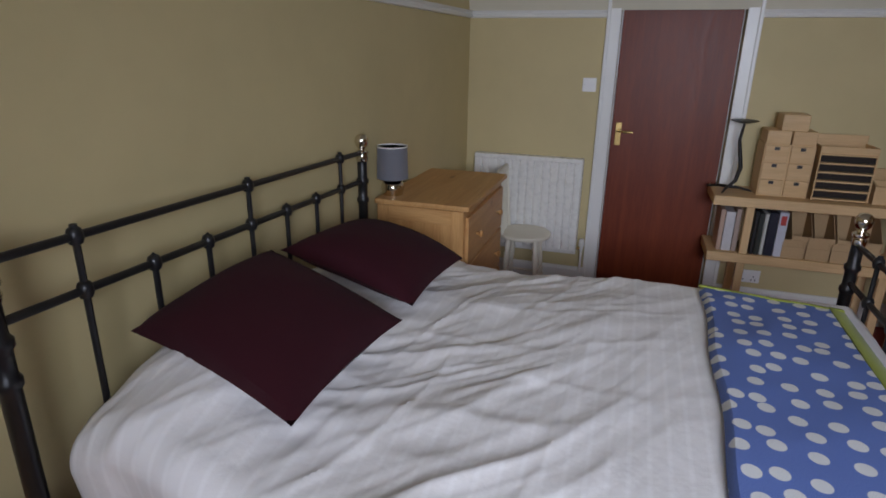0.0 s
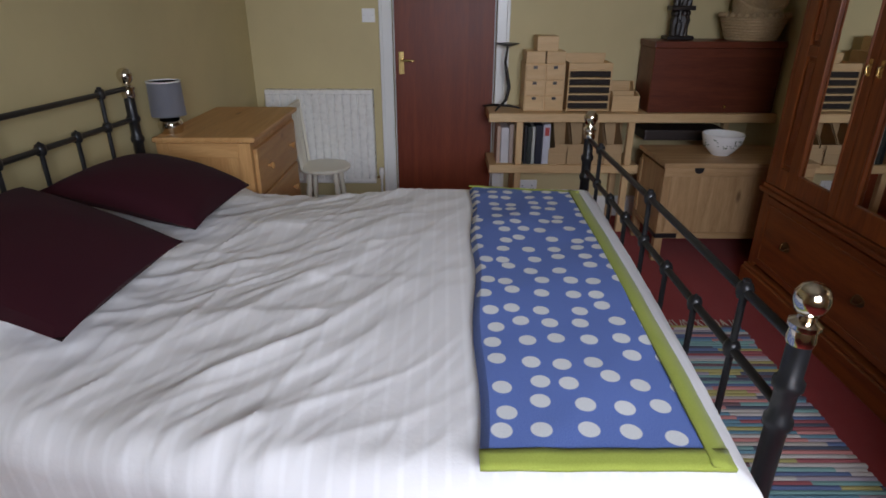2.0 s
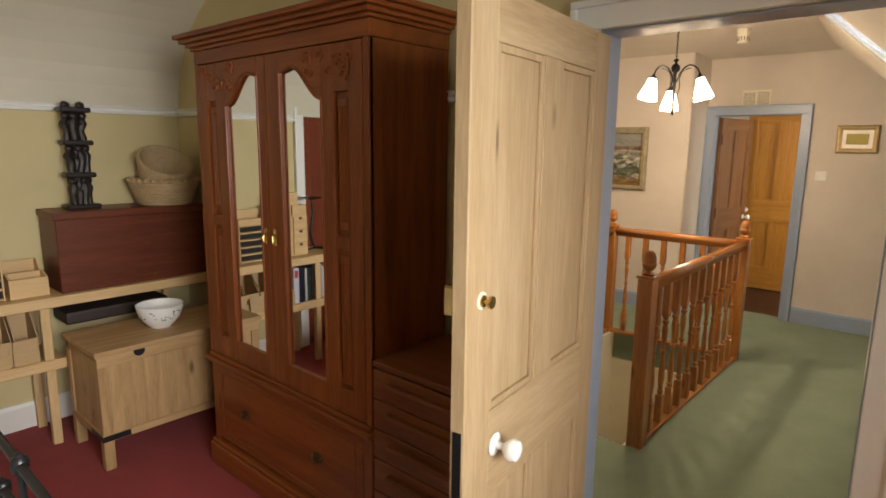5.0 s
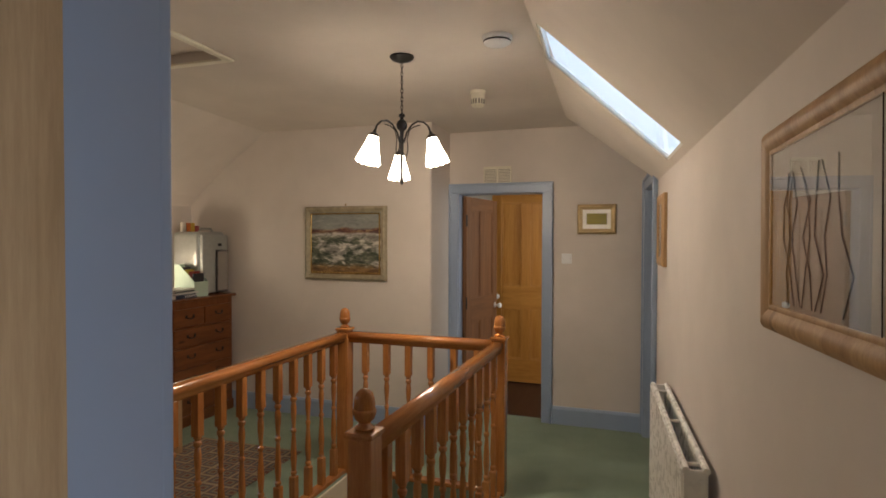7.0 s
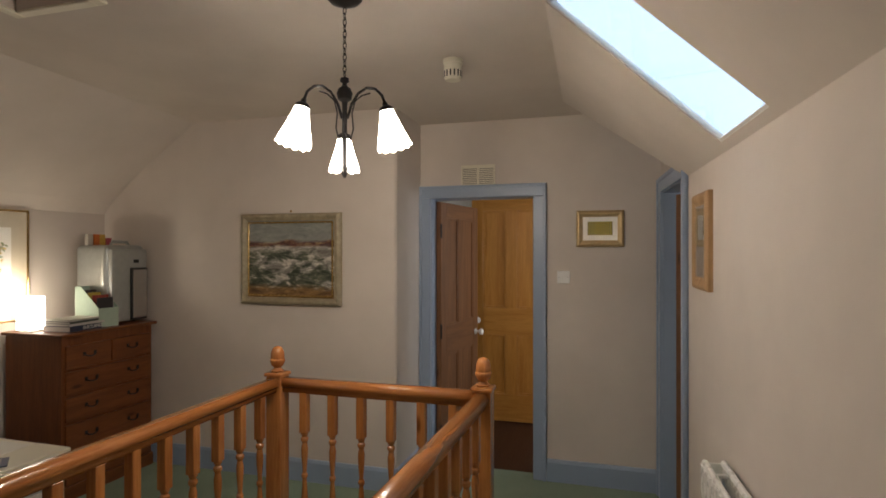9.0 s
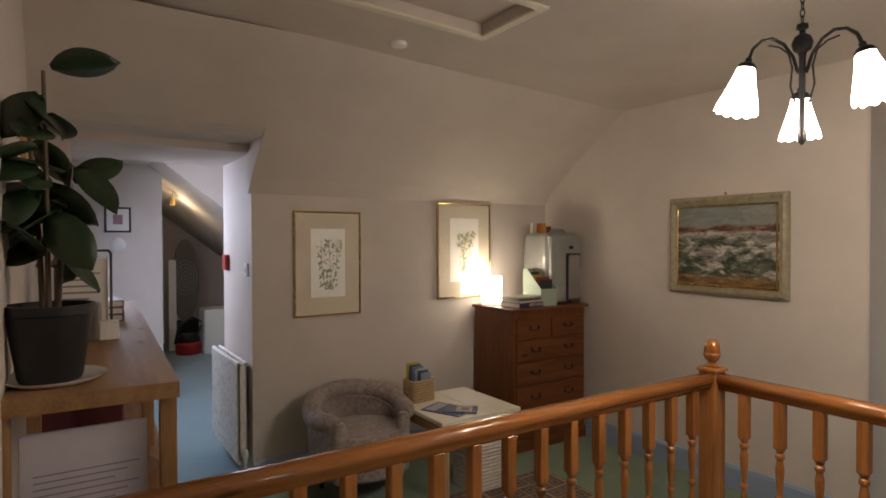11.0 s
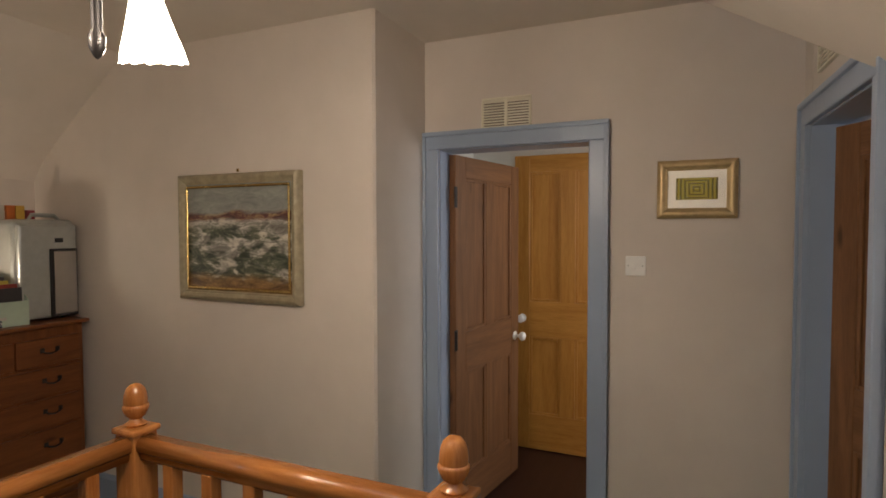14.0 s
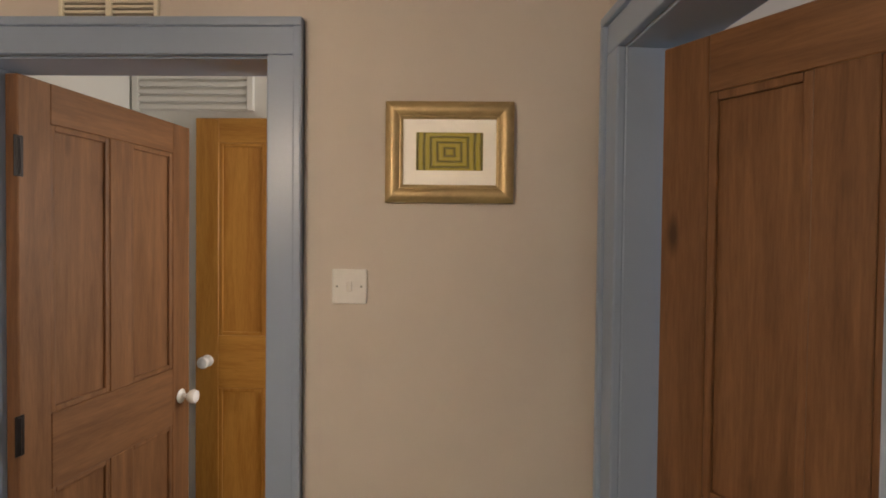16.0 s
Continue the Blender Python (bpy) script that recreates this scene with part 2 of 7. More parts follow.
def add_lathe(bm, profile, m=None, seg=20):
    b = bmesh.new()
    rings = []
    for r, z in profile:
        rings.append([b.verts.new((r * math.cos(2 * math.pi * i / seg), r * math.sin(2 * math.pi * i / seg), z)) for i in range(seg)])
    for p, q in zip(rings, rings[1:]):
        for i in range(seg):
            b.faces.new((p[i], p[(i + 1) % seg], q[(i + 1) % seg], q[i]))
    for ring in (rings[0], rings[-1]):
        if (ring[0].co - ring[seg // 2].co).length > 0.002:
            b.faces.new(ring)
    if m:
        bmesh.ops.transform(b, matrix=m, verts=b.verts)
    merge(bm, b)


def lathe(name, profile, mat, parent=None, m=None, seg=20, label=""):
    bm = bmesh.new()
    add_lathe(bm, profile, m, seg)
    return part(name, bm, mat, parent, label, True)


def add_tube(bm, pts, r, seg=10):
    pts = [Vector(p) for p in pts]
    b = bmesh.new()
    rings = []
    radii = r if isinstance(r, (list, tuple)) else [r] * len(pts)
    side = None
    for i, p in enumerate(pts):
        d = (pts[min(i + 1, len(pts) - 1)] - pts[max(i - 1, 0)]).normalized()
        if side is None:
            side = d.orthogonal().normalized()
        else:
            side = (side - d * side.dot(d)).normalized()
        up = d.cross(side)
        rings.append([b.verts.new(p + (side * math.cos(2 * math.pi * k / seg) + up * math.sin(2 * math.pi * k / seg)) * radii[i]) for k in range(seg)])
    for p, q in zip(rings, rings[1:]):
        for i in range(seg):
            b.faces.new((p[i], p[(i + 1) % seg], q[(i + 1) % seg], q[i]))
    b.faces.new(rings[0])
    b.faces.new(rings[-1])
    merge(bm, b)


def tube(name, pts, r, mat, parent=None, seg=10, label=""):
    bm = bmesh.new()
    add_tube(bm, pts, r, seg)
    return part(name, bm, mat, parent, label, True)


def add_prism(bm, outline, lo, hi, axis="x", m=None):
    """A flat outline drawn out along an axis."""
    b = bmesh.new()
    put = {"x": lambda u, v, w: (w, u, v), "y": lambda u, v, w: (u, w, v), "z": lambda u, v, w: (u, v, w)}[axis]
    p = [b.verts.new(put(u, v, lo)) for u, v in outline]
    q = [b.verts.new(put(u, v, hi)) for u, v in outline]
    b.faces.new(p)
    b.faces.new(q)
    k = len(outline)
    for i in range(k):
        b.faces.new((p[i], p[(i + 1) % k], q[(i + 1) % k], q[i]))
    if m:
        bmesh.ops.transform(b, matrix=m, verts=b.verts)
    merge(bm, b)


def prism(name, outline, lo, hi, axis, mat, parent=None, label="", m=None):
    bm = bmesh.new()
    add_prism(bm, outline, lo, hi, axis, m)
    return part(name, bm, mat, parent, label)


def thing(name, label, category, at=(0, 0, 0), rz=0, group="", kind=""):
    e = new(name)
    e.empty_display_size = 0.1
    e.matrix_world = pose(*at, 0, 0, rz)
    return tagged(e, label, category, group, kind)


def tag(ob, label, category, group="", kind=""):
    return tagged(ob, label, category, group, kind)


def setting(name, a, b, mat, bevel=0.0, label=""):
    return tagged(box(name, a, b, mat, None, bevel), label or name.replace("_", " "), name.split("_")[0], kind="structure")


# ---- large structure ----
FAR = 4.08          # bedroom's far wall
EAST = 2.76         # bedroom face of the wall towards the landing
LAND = 2.90         # landing face of it
NORTH = 4.63        # landing's north wall
HEAD = 2.5          # bedroom ceiling
TOP = 2.53          # landing ceiling at the painting's wall


def top_z(x):
    """The landing ceiling falls a little towards the far wall."""
    return TOP + 0.028 * (6.8 - x)


def west_x(y):
    return -0.71 - (FAR - y) * 0.063


def south_y(x):
    return 0.205 + 0.0725 * (x - LAND)


def structure(ob, label, category):
    return tagged(ob, label, category, kind="structure")


setting("floor_bedroom", (-1.3, -1.4, -0.25), (2.9, FAR + 0.2, 0.0), REDCARPET, label="red carpet covering the bedroom floor")
# landing floor with the stairwell left open
fl = bmesh.new()
add_box(fl, 2.9, -0.1, -0.25, 7.4, 1.42, 0.0)
add_box(fl, 2.9, 1.42, -0.25, 3.93, 2.40, 0.0)
add_box(fl, 5.86, 1.42, -0.25, 7.4, 2.40, 0.0)
add_box(fl, 2.9, 2.40, -0.25, 7.4, 4.9, 0.0)
structure(part("floor_landing", fl, GREENCARPET), "sage green carpet on the landing floor", "floor")
setting("floor_passage", (3.0, 4.9, -0.25), (7.0, 12.0, 0.0), BLUECARPET, label="blue-green carpet in the passage")
setting("floor_far_room", (7.4, -2.6, -0.25), (10.2, 2.6, -0.004), DARKFLOOR, label="dark brown floor of the room beyond")
setting("floor_side_room", (5.6, -2.6, -0.25), (7.4, -0.1, -0.002), DARKFLOOR, label="dark floor of the side room")

ww = bmesh.new()
add_prism(ww, [(west_x(4.3), 4.3), (west_x(-1.4), -1.4), (west_x(-1.4) - 0.2, -1.4), (west_x(4.3) - 0.2, 4.3)], 0, 2.7, "z")
structure(part("wall_west", ww, CREAM), "pale yellow painted wall behind the bed", "wall")
DX0, DX1, DTOP = 0.255, 0.955, 1.98
nw = bmesh.new()
add_box(nw, -1.2, FAR, 0, DX0, FAR + 0.22, 2.7)
add_box(nw, DX1, FAR, 0, 2.9, FAR + 0.22, 2.7)
add_box(nw, DX0, FAR, DTOP, DX1, FAR + 0.22, 2.7)
structure(part("wall_north", nw, CREAM), "pale yellow painted bedroom wall", "wall")
OY0, OY1, OTOP = 0.316, 1.112, 2.0
ew = bmesh.new()
add_box(ew, EAST, -1.4, 0, LAND, OY0, 2.7)
add_box(ew, EAST, OY1, 0, LAND, 4.9, 2.7)
add_box(ew, EAST, OY0, OTOP, LAND, OY1, 2.7)
for f in ew.faces:
    f.material_index = 1 if f.calc_center_median().x > LAND - 0.01 else 0
structure(part("wall_east", ew, [CREAM, HALLWALL]), "wall between bedroom and landing", "wall")
sw = bmesh.new()
add_box(sw, -1.3, -1.4, 0, 0.5, -1.2, 2.7)
add_box(sw, 2.0, -1.4, 0, 2.8, -1.2, 2.7)
add_box(sw, 0.5, -1.4, 0, 2.0, -1.2, 0.85)
add_box(sw, 0.5, -1.4, 2.05, 2.0, -1.2, 2.7)
structure(part("wall_south", sw, CREAM), "bedroom window wall", "wall")
win = thing("window_1", "white-framed bedroom window", "window", (1.25, -1.3, 0.85), kind="structure")
for n_, a, b in (("window_frame", (-0.75, -0.03, 0), (-0.69, 0.03, 1.2)), ("window_frame", (0.69, -0.03, 0), (0.75, 0.03, 1.2)), ("window_frame", (-0.69, -0.03, 1.14), (0.69, 0.03, 1.2)),
                 ("window_frame", (-0.69, -0.03, 0), (0.69, 0.03, 0.06)), ("glazing_bar", (-0.02, -0.025, 0.06), (0.02, 0.025, 1.14)), ("window_sill", (-0.8, 0.03, -0.03), (0.8, 0.2, 0.0))):
    box(n_, a, b, WHITE, win)
pane = box("pane", (-0.69, -0.004, 0.06), (0.69, 0.004, 1.14), GLASS, win, 0)
pane.visible_shadow = False
cb = bmesh.new()
add_box(cb, -1.3, -1.4, HEAD, 2.8, FAR + 0.2, HEAD + 0.1)
structure(part("ceiling_bedroom", cb, CEIL), "cream painted bedroom ceiling", "ceiling")
cs = bmesh.new()
cove = [(FAR + 0.01, 1.85), (FAR - 0.02, 1.845)] + [(FAR - 0.03 - 0.72 * (1 - math.cos(a)) ** 0.9, 1.86 + 0.66 * math.sin(a)) for a in [k * math.pi / 2 / 10 for k in range(1, 11)]] + [(FAR + 0.01, HEAD + 0.03)]
add_prism(cs, cove, -1.1, EAST + 0.02, "x")
structure(part("ceiling_slope", cs, CEIL), "sloping cream ceiling above the picture rail", "ceiling")


def strip(name, pts, profile, mat, label, category="trim"):
    """A moulding of a small profile (out, up) along a line on the plan; out is to the left of the line."""
    bm = bmesh.new()
    for (x0, y0, z), (x1, y1, _) in zip(pts, pts[1:]):
        d = Vector((x1 - x0, y1 - y0, 0))
        n = Vector((-d.y, d.x, 0)).normalized()
        a = [bm.verts.new(Vector((x0, y0, z)) + n * u + Vector((0, 0, v))) for u, v in profile]
        b = [bm.verts.new(Vector((x1, y1, z)) + n * u + Vector((0, 0, v))) for u, v in profile]
        k = len(profile)
        for i in range(k):
            bm.faces.new((a[i], a[(i + 1) % k], b[(i + 1) % k], b[i]))
        bm.faces.new(a)
        bm.faces.new(b)
    return structure(part(name, bm, mat), label, category)


RAIL = [(-0.01, 0.0), (0.022, 0.004), (0.026, 0.02), (0.018, 0.03), (0.03, 0.045), (-0.01, 0.05)]
SKIRT = [(-0.01, 0.0), (0.02, 0.0), (0.02, 0.13), (0.012, 0.15), (-0.01, 0.152)]
strip("trim_picture_rail", [(EAST, FAR, 1.80), (1.03, FAR, 1.80)], RAIL, WHITE, "white picture rail on the bedroom wall")
strip("trim_picture_rail_b", [(0.17, FAR, 1.80), (west_x(FAR), FAR, 1.80)], RAIL, WHITE, "white picture rail on the bedroom wall")
strip("trim_picture_rail_c", [(west_x(FAR), FAR, 1.80), (west_x(-1.2), -1.2, 1.80)], RAIL, WHITE, "white picture rail on the bedroom wall")
strip("trim_picture_rail_d", [(EAST, 1.15, 1.80), (EAST, FAR, 1.80)], RAIL, WHITE, "white picture rail on the bedroom wall")
strip("baseboard_bedroom", [(EAST, FAR, 0), (1.03, FAR, 0)], SKIRT, WHITE, "white bedroom skirting board", "baseboard")
strip("baseboard_bedroom_b", [(0.17, FAR, 0), (west_x(FAR), FAR, 0)], SKIRT, WHITE, "white bedroom skirting board", "baseboard")
strip("baseboard_bedroom_c", [(EAST, 1.15, 0), (EAST, FAR, 0)], SKIRT, WHITE, "white bedroom skirting board", "baseboard")

# landing walls
CX, CY, DXX = 6.808, 2.19, 7.30
setting("wall_painting", (CX, CY, 0), (DXX + 0.15, NORTH + 0.2, 2.75), HALLWALL, 0.012, "pale pink-cream wall with the landscape painting")
FY0, FY1, FTOP = 1.354, 2.108, 1.97
fw = bmesh.new()
add_box(fw, DXX, -0.1, 0, DXX + 0.15, FY0, 2.75)
add_box(fw, DXX, FY0, FTOP, DXX + 0.15, FY1, 2.75)
add_box(fw, DXX, FY1, 0, DXX + 0.15, CY, 2.75)
structure(part("wall_far", fw, HALLWALL), "cream wall at the end of the landing", "wall")
OPX0, OPX1, OPZ = 3.32, 4.285, 2.13
hn = bmesh.new()
add_box(hn, OPX1, NORTH, 0, 7.0, NORTH + 0.78, 2.75)
add_box(hn, LAND - 0.1, NORTH, 0, OPX0, NORTH + 0.78, 2.75)
add_box(hn, OPX0, NORTH, OPZ, OPX1, NORTH + 0.78, 2.75)
structure(part("wall_landing_north", hn, HALLWALL), "pale pink-cream landing wall with the passage opening", "wall")
setting("wall_landing_west", (LAND - 0.02, 2.30, 0), (3.15, NORTH + 0.02, 2.7), HALLWALL, 0.0, "pale landing wall behind the shelf table")
# skewed south wall with a doorway near its far end
RX0, RX1, RTOP = 6.44, 7.19, 1.96
SW = Matrix.Translation((LAND, south_y(LAND), 0)) @ Matrix.Rotation(math.atan(0.0725), 4, "Z")
hs = bmesh.new()
add_box(hs, -0.02, -0.15, 0, RX0 - LAND, 0, 1.97, 0, 1, SW)
add_box(hs, RX1 - LAND, -0.15, 0, DXX - LAND + 0.05, 0, 2.6, 0, 1, SW)
add_box(hs, RX0 - LAND - 0.1, -0.15, RTOP, RX1 - LAND, -0.001, 2.6, 0, 1, SW)
structure(part("wall_landing_south", hs, HALLWALL), "cream knee wall along the landing", "wall")
# slope above it, with the opening of the roof window
sl0, sl1 = 5.03 - LAND, 5.58 - LAND
run, rise, KNEE = 0.62, 0.565, 1.96


def slope_panel(bm, u0, u1, t0, t1):
    o = [(run * t0, KNEE + rise * t0), (run * t1, KNEE + rise * t1), (run * t1 - 0.0202, KNEE + rise * t1 + 0.0222), (run * t0 - 0.0202, KNEE + rise * t0 + 0.0222)]
    add_prism(bm, o, u0, u1, "x", SW)


ss = bmesh.new()
slope_panel(ss, -0.1, sl0, -0.02, 1.14)
slope_panel(ss, sl1, 6.33 - LAND, -0.02, 1.14)
cut = [(6.33 - LAND, 0.0, KNEE), (6.33 - LAND, run * 1.06, KNEE + rise * 1.06), (7.04 - LAND, run * 1.06, KNEE + rise * 1.06), (6.40 - LAND, 0.0, KNEE)]
lo = [ss.verts.new(SW @ Vector(p)) for p in cut]
hi = [ss.verts.new(SW @ (Vector(p) + Vector((0, -0.01, 0.06)))) for p in cut]
ss.faces.new(lo)
ss.faces.new(hi)
for a in range(4):
    ss.faces.new((lo[a], lo[(a + 1) % 4], hi[(a + 1) % 4], hi[a]))
slope_panel(ss, sl0, sl1, -0.02, 0.045)
slope_panel(ss, sl0, sl1, 1.06, 1.14)
structure(part("ceiling_landing_slope", ss, HALLCEIL), "cream sloping ceiling along the landing", "ceiling")
rw = thing("window_2", "white roof window in the sloping ceiling", "window", (0, 0, 0), kind="structure")
for a, b, u0, u1 in ((0.045, 0.06, sl0, sl1), (1.04, 1.06, sl0, sl1), (0.06, 1.04, sl0, sl0 + 0.01), (0.06, 1.04, sl1 - 0.01, sl1)):
    o = [(run * a - 0.003, KNEE + rise * a + 0.0035), (run * b - 0.003, KNEE + rise * b + 0.0035), (run * b - 0.019, KNEE + rise * b + 0.021), (run * a - 0.019, KNEE + rise * a + 0.021)]
    prism("window_frame", o, u0, u1, "x", WHITE, rw, m=SW)
o = [(run * 0.05 - 0.010, KNEE + rise * 0.05 + 0.011), (run * 1.05 - 0.010, KNEE + rise * 1.05 + 0.011), (run * 1.05 - 0.013, KNEE + rise * 1.05 + 0.0143), (run * 0.05 - 0.013, KNEE + rise * 0.05 + 0.0143)]
prism("pane", o, sl0 + 0.006, sl1 - 0.006, "x", GLASS, rw, m=SW).visible_shadow = False
sky_glow = glow("dusk_sky", (0.58, 0.78, 1.0), 2.1, (0.1, 0.1, 0.1))
o = [(-0.03, KNEE + 0.02), (run * 1.12 - 0.023, KNEE + rise * 1.12 + 0.0255), (run * 1.12 - 0.030, KNEE + rise * 1.12 + 0.033), (-0.037, KNEE + 0.0275)]
structure(prism("backdrop", o, sl0 - 0.03, sl1 + 0.25, "x", sky_glow, m=SW), "pale blue evening sky outside the roof window", "sky")
HX0, HX1, HY0, HY1 = 4.17, 5.015, 2.76, 3.16
hc = bmesh.new()
add_box(hc, 2.85, 0.50, TOP, 7.4, HY0, TOP + 0.1)
add_box(hc, 6.25, 0.2, TOP, 7.4, 0.55, TOP + 0.1)
add_box(hc, 2.85, HY1, TOP, 7.4, NORTH, TOP + 0.1)
add_box(hc, 2.85, HY0, TOP, HX0, HY1, TOP + 0.1)
add_box(hc, HX1, HY0, TOP, 7.4, HY1, TOP + 0.1)
add_box(hc, HX0 - 0.05, HY0 - 0.05, TOP + 0.10, HX1 + 0.05, HY1 + 0.05, TOP + 0.14)
for v in hc.verts:
    v.co.z += top_z(v.co.x) - TOP
structure(part("ceiling_landing", hc, HALLCEIL), "cream landing ceiling", "ceiling")
hx = bmesh.new()
nsl = [(NORTH + 0.01, 1.87), (NORTH, 1.87)] + [(NORTH - 0.95 * s, 1.88 + (2.60 - 1.88) * (s ** 0.86)) for s in [k / 12 for k in range(1, 13)]] + [(NORTH + 0.01, 2.62)]
add_prism(hx, nsl, OPX1 - 0.02, CX + 0.02, "x")
add_prism(hx, [(y, max(z, OPZ + 0.05)) for y, z in nsl], LAND - 0.02, OPX1 - 0.02, "x")
structure(part("ceiling_landing_north_slope", hx, HALLCEIL), "sloping plaster above the prints", "ceiling")
hatch = thing("ceiling_hatch", "cream-framed loft hatch in the ceiling", "hatch", ((HX0 + HX1) / 2, (HY0 + HY1) / 2, top_z((HX0 + HX1) / 2)))
hatch.rotation_euler.y = 0.028
hw, hd = (HX1 - HX0) / 2, (HY1 - HY0) / 2
box("panel", (-hw + 0.004, -hd + 0.004, 0.05), (hw - 0.004, hd - 0.004, 0.09), HALLCEIL, hatch, 0)
iw, jd = hw - 0.006, hd - 0.006
for a, b in (((-hw - 0.04, -hd - 0.04, -0.015), (hw + 0.04, -jd, -0.001)), ((-hw - 0.04, jd, -0.015), (hw + 0.04, hd + 0.04, -0.001)), ((-hw - 0.04, -jd, -0.015), (-iw, jd, -0.001)), ((iw, -jd, -0.015), (hw + 0.04, jd, -0.001))):
    box("frame", a, b, OFFWHITE, hatch)
strip("baseboard_landing", [(DXX, south_y(DXX), 0), (DXX, FY0 - 0.09, 0)], SKIRT, BLUE, "grey-blue landing skirting board", "baseboard")
strip("baseboard_landing_b", [(CX, CY, 0), (CX, NORTH, 0)], SKIRT, BLUE, "grey-blue landing skirting board", "baseboard")
strip("baseboard_landing_c", [(CX, NORTH, 0), (OPX1, NORTH, 0)], SKIRT, BLUE, "grey-blue landing skirting board", "baseboard")
strip("baseboard_landing_d", [(LAND, south_y(LAND), 0), (RX0 - 0.09, south_y(RX0 - 0.09), 0)], SKIRT, BLUE, "grey-blue landing skirting board", "baseboard")
strip("baseboard_landing_e", [(DXX - 0.02, CY, 0), (CX, CY, 0)], SKIRT, BLUE, "grey-blue landing skirting board", "baseboard")
# passage and rooms beyond
PEND = 7.95
setting("wall_passage_west", (OPX0 - 0.2, NORTH + 0.78, 0), (OPX0, PEND, 2.6), HALLWALL, label="pale pink passage wall")
setting("wall_passage_end", (OPX0 - 0.2, PEND, 0), (4.19, PEND + 0.15, 2.6), HALLWALL, label="pale pink wall at the passage end")
setting("wall_passage_east", (5.6, NORTH + 0.78, 0), (5.8, 11.2, 2.6), HALLWALL, label="pale wall of the end room")
setting("wall_end_room", (3.0, 11.0, 0), (5.8, 11.2, 2.6), HALLWALL, label="pale wall of the end room")
setting("wall_end_room_west", (3.9, PEND + 0.15, 0), (4.05, 11.0, 2.6), HALLWALL, label="pale wall of the end room")
setting("ceiling_passage", (2.9, NORTH + 0.78, 2.4), (5.8, 11.2, 2.5), HALLCEIL, label="pale passage ceiling")
er = bmesh.new()
add_prism(er, [(4.05, 2.4), (5.6, 1.2), (5.6, 2.4)], 7.2, 11.0, "y")
structure(part("ceiling_end_room_slope", er, HALLCEIL), "sloping ceiling of the end room", "ceiling")
strip("baseboard_passage", [(4.19, PEND, 0), (OPX0, PEND, 0)], SKIRT, BLUE, "grey-blue passage skirting board", "baseboard")
FRX = 8.62
setting("wall_far_room", (FRX, -0.1, 0), (FRX + 0.15, 2.6, 2.6), WHITE, label="white wall of the room beyond")
setting("wall_far_room_north", (DXX + 0.15, 2.45, 0), (FRX, 2.6, 2.6), WHITE, label="white wall of the room beyond")
# unseen wall with a window added to go with the fill lamp
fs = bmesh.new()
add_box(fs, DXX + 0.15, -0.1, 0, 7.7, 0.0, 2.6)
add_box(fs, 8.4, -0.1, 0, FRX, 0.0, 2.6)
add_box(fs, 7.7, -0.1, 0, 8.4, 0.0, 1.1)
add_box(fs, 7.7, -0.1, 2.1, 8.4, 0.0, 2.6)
structure(part("wall_far_room_south", fs, WHITE), "white wall with the added unseen window", "wall")
w3 = thing("window_3", "added unseen window of the room beyond", "window", (8.05, -0.05, 1.1), kind="structure")
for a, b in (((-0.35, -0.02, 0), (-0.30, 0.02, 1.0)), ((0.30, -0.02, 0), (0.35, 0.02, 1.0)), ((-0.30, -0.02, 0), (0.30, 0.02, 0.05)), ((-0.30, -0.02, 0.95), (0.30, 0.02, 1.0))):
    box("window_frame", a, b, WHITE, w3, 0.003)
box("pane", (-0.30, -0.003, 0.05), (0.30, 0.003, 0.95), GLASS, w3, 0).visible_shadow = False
setting("ceiling_far_room", (DXX + 0.1, -0.1, 2.5), (FRX + 0.15, 2.6, 2.6), WHITE, label="white ceiling of the room beyond")
setting("wall_side_room", (5.6, -1.6, 0), (7.45, -1.45, 2.6), WHITE, label="white wall of the side room")
setting("wall_side_room_east", (7.45, -1.6, 0), (7.6, 0.3, 2.6), WHITE, label="white wall of the side room")
setting("wall_side_room_west", (5.55, -1.6, 0), (5.7, 0.2, 2.6), WHITE, label="white wall of the side room")
setting("ceiling_side_room", (5.55, -1.6, 2.5), (7.6, 0.22, 2.6), WHITE, label="white ceiling of the side room")
# stairwell
WELL = paint("stairwell_cream_paint", (0.82, 0.74, 0.55), 0.6)
setting("wall_stairwell_north", (3.93, 2.388, -2.6), (5.86, 2.50, -0.002), WELL, label="cream stairwell wall")
setting("wall_stairwell_south", (3.93, 1.32, -2.6), (5.86, 1.432, -0.002), WELL, label="cream stairwell wall")
setting("wall_stairwell_east", (5.86, 1.32, -2.6), (5.96, 2.50, -0.26), WELL, label="cream stairwell wall")
setting("wall_stairwell_west", (3.83, 1.32, -2.6), (3.93, 2.50, -0.26), WELL, label="cream wall under the stair head")
setting("floor_stairwell", (3.8, 1.3, -2.7), (6.0, 2.5, -2.6), GREENCARPET, label="green carpet at the stair foot")
stair = thing("staircase", "green-carpeted stairs going down from the landing", "stairs", (3.93, 1.42, 0), kind="structure")
for k in range(8):
    box("tread", (k * 0.23, 0.0, -0.18 * (k + 1) - 0.04), (k * 0.23 + 0.25, 0.98, -0.18 * (k + 1)), GREENCARPET, stair, 0.012)
    box("riser", (k * 0.23, 0.0, -0.18 * (k + 2) - 0.0), (k * 0.23 + 0.02, 0.98, -0.18 * (k + 1) - 0.04), GREENCARPET, stair, 0)


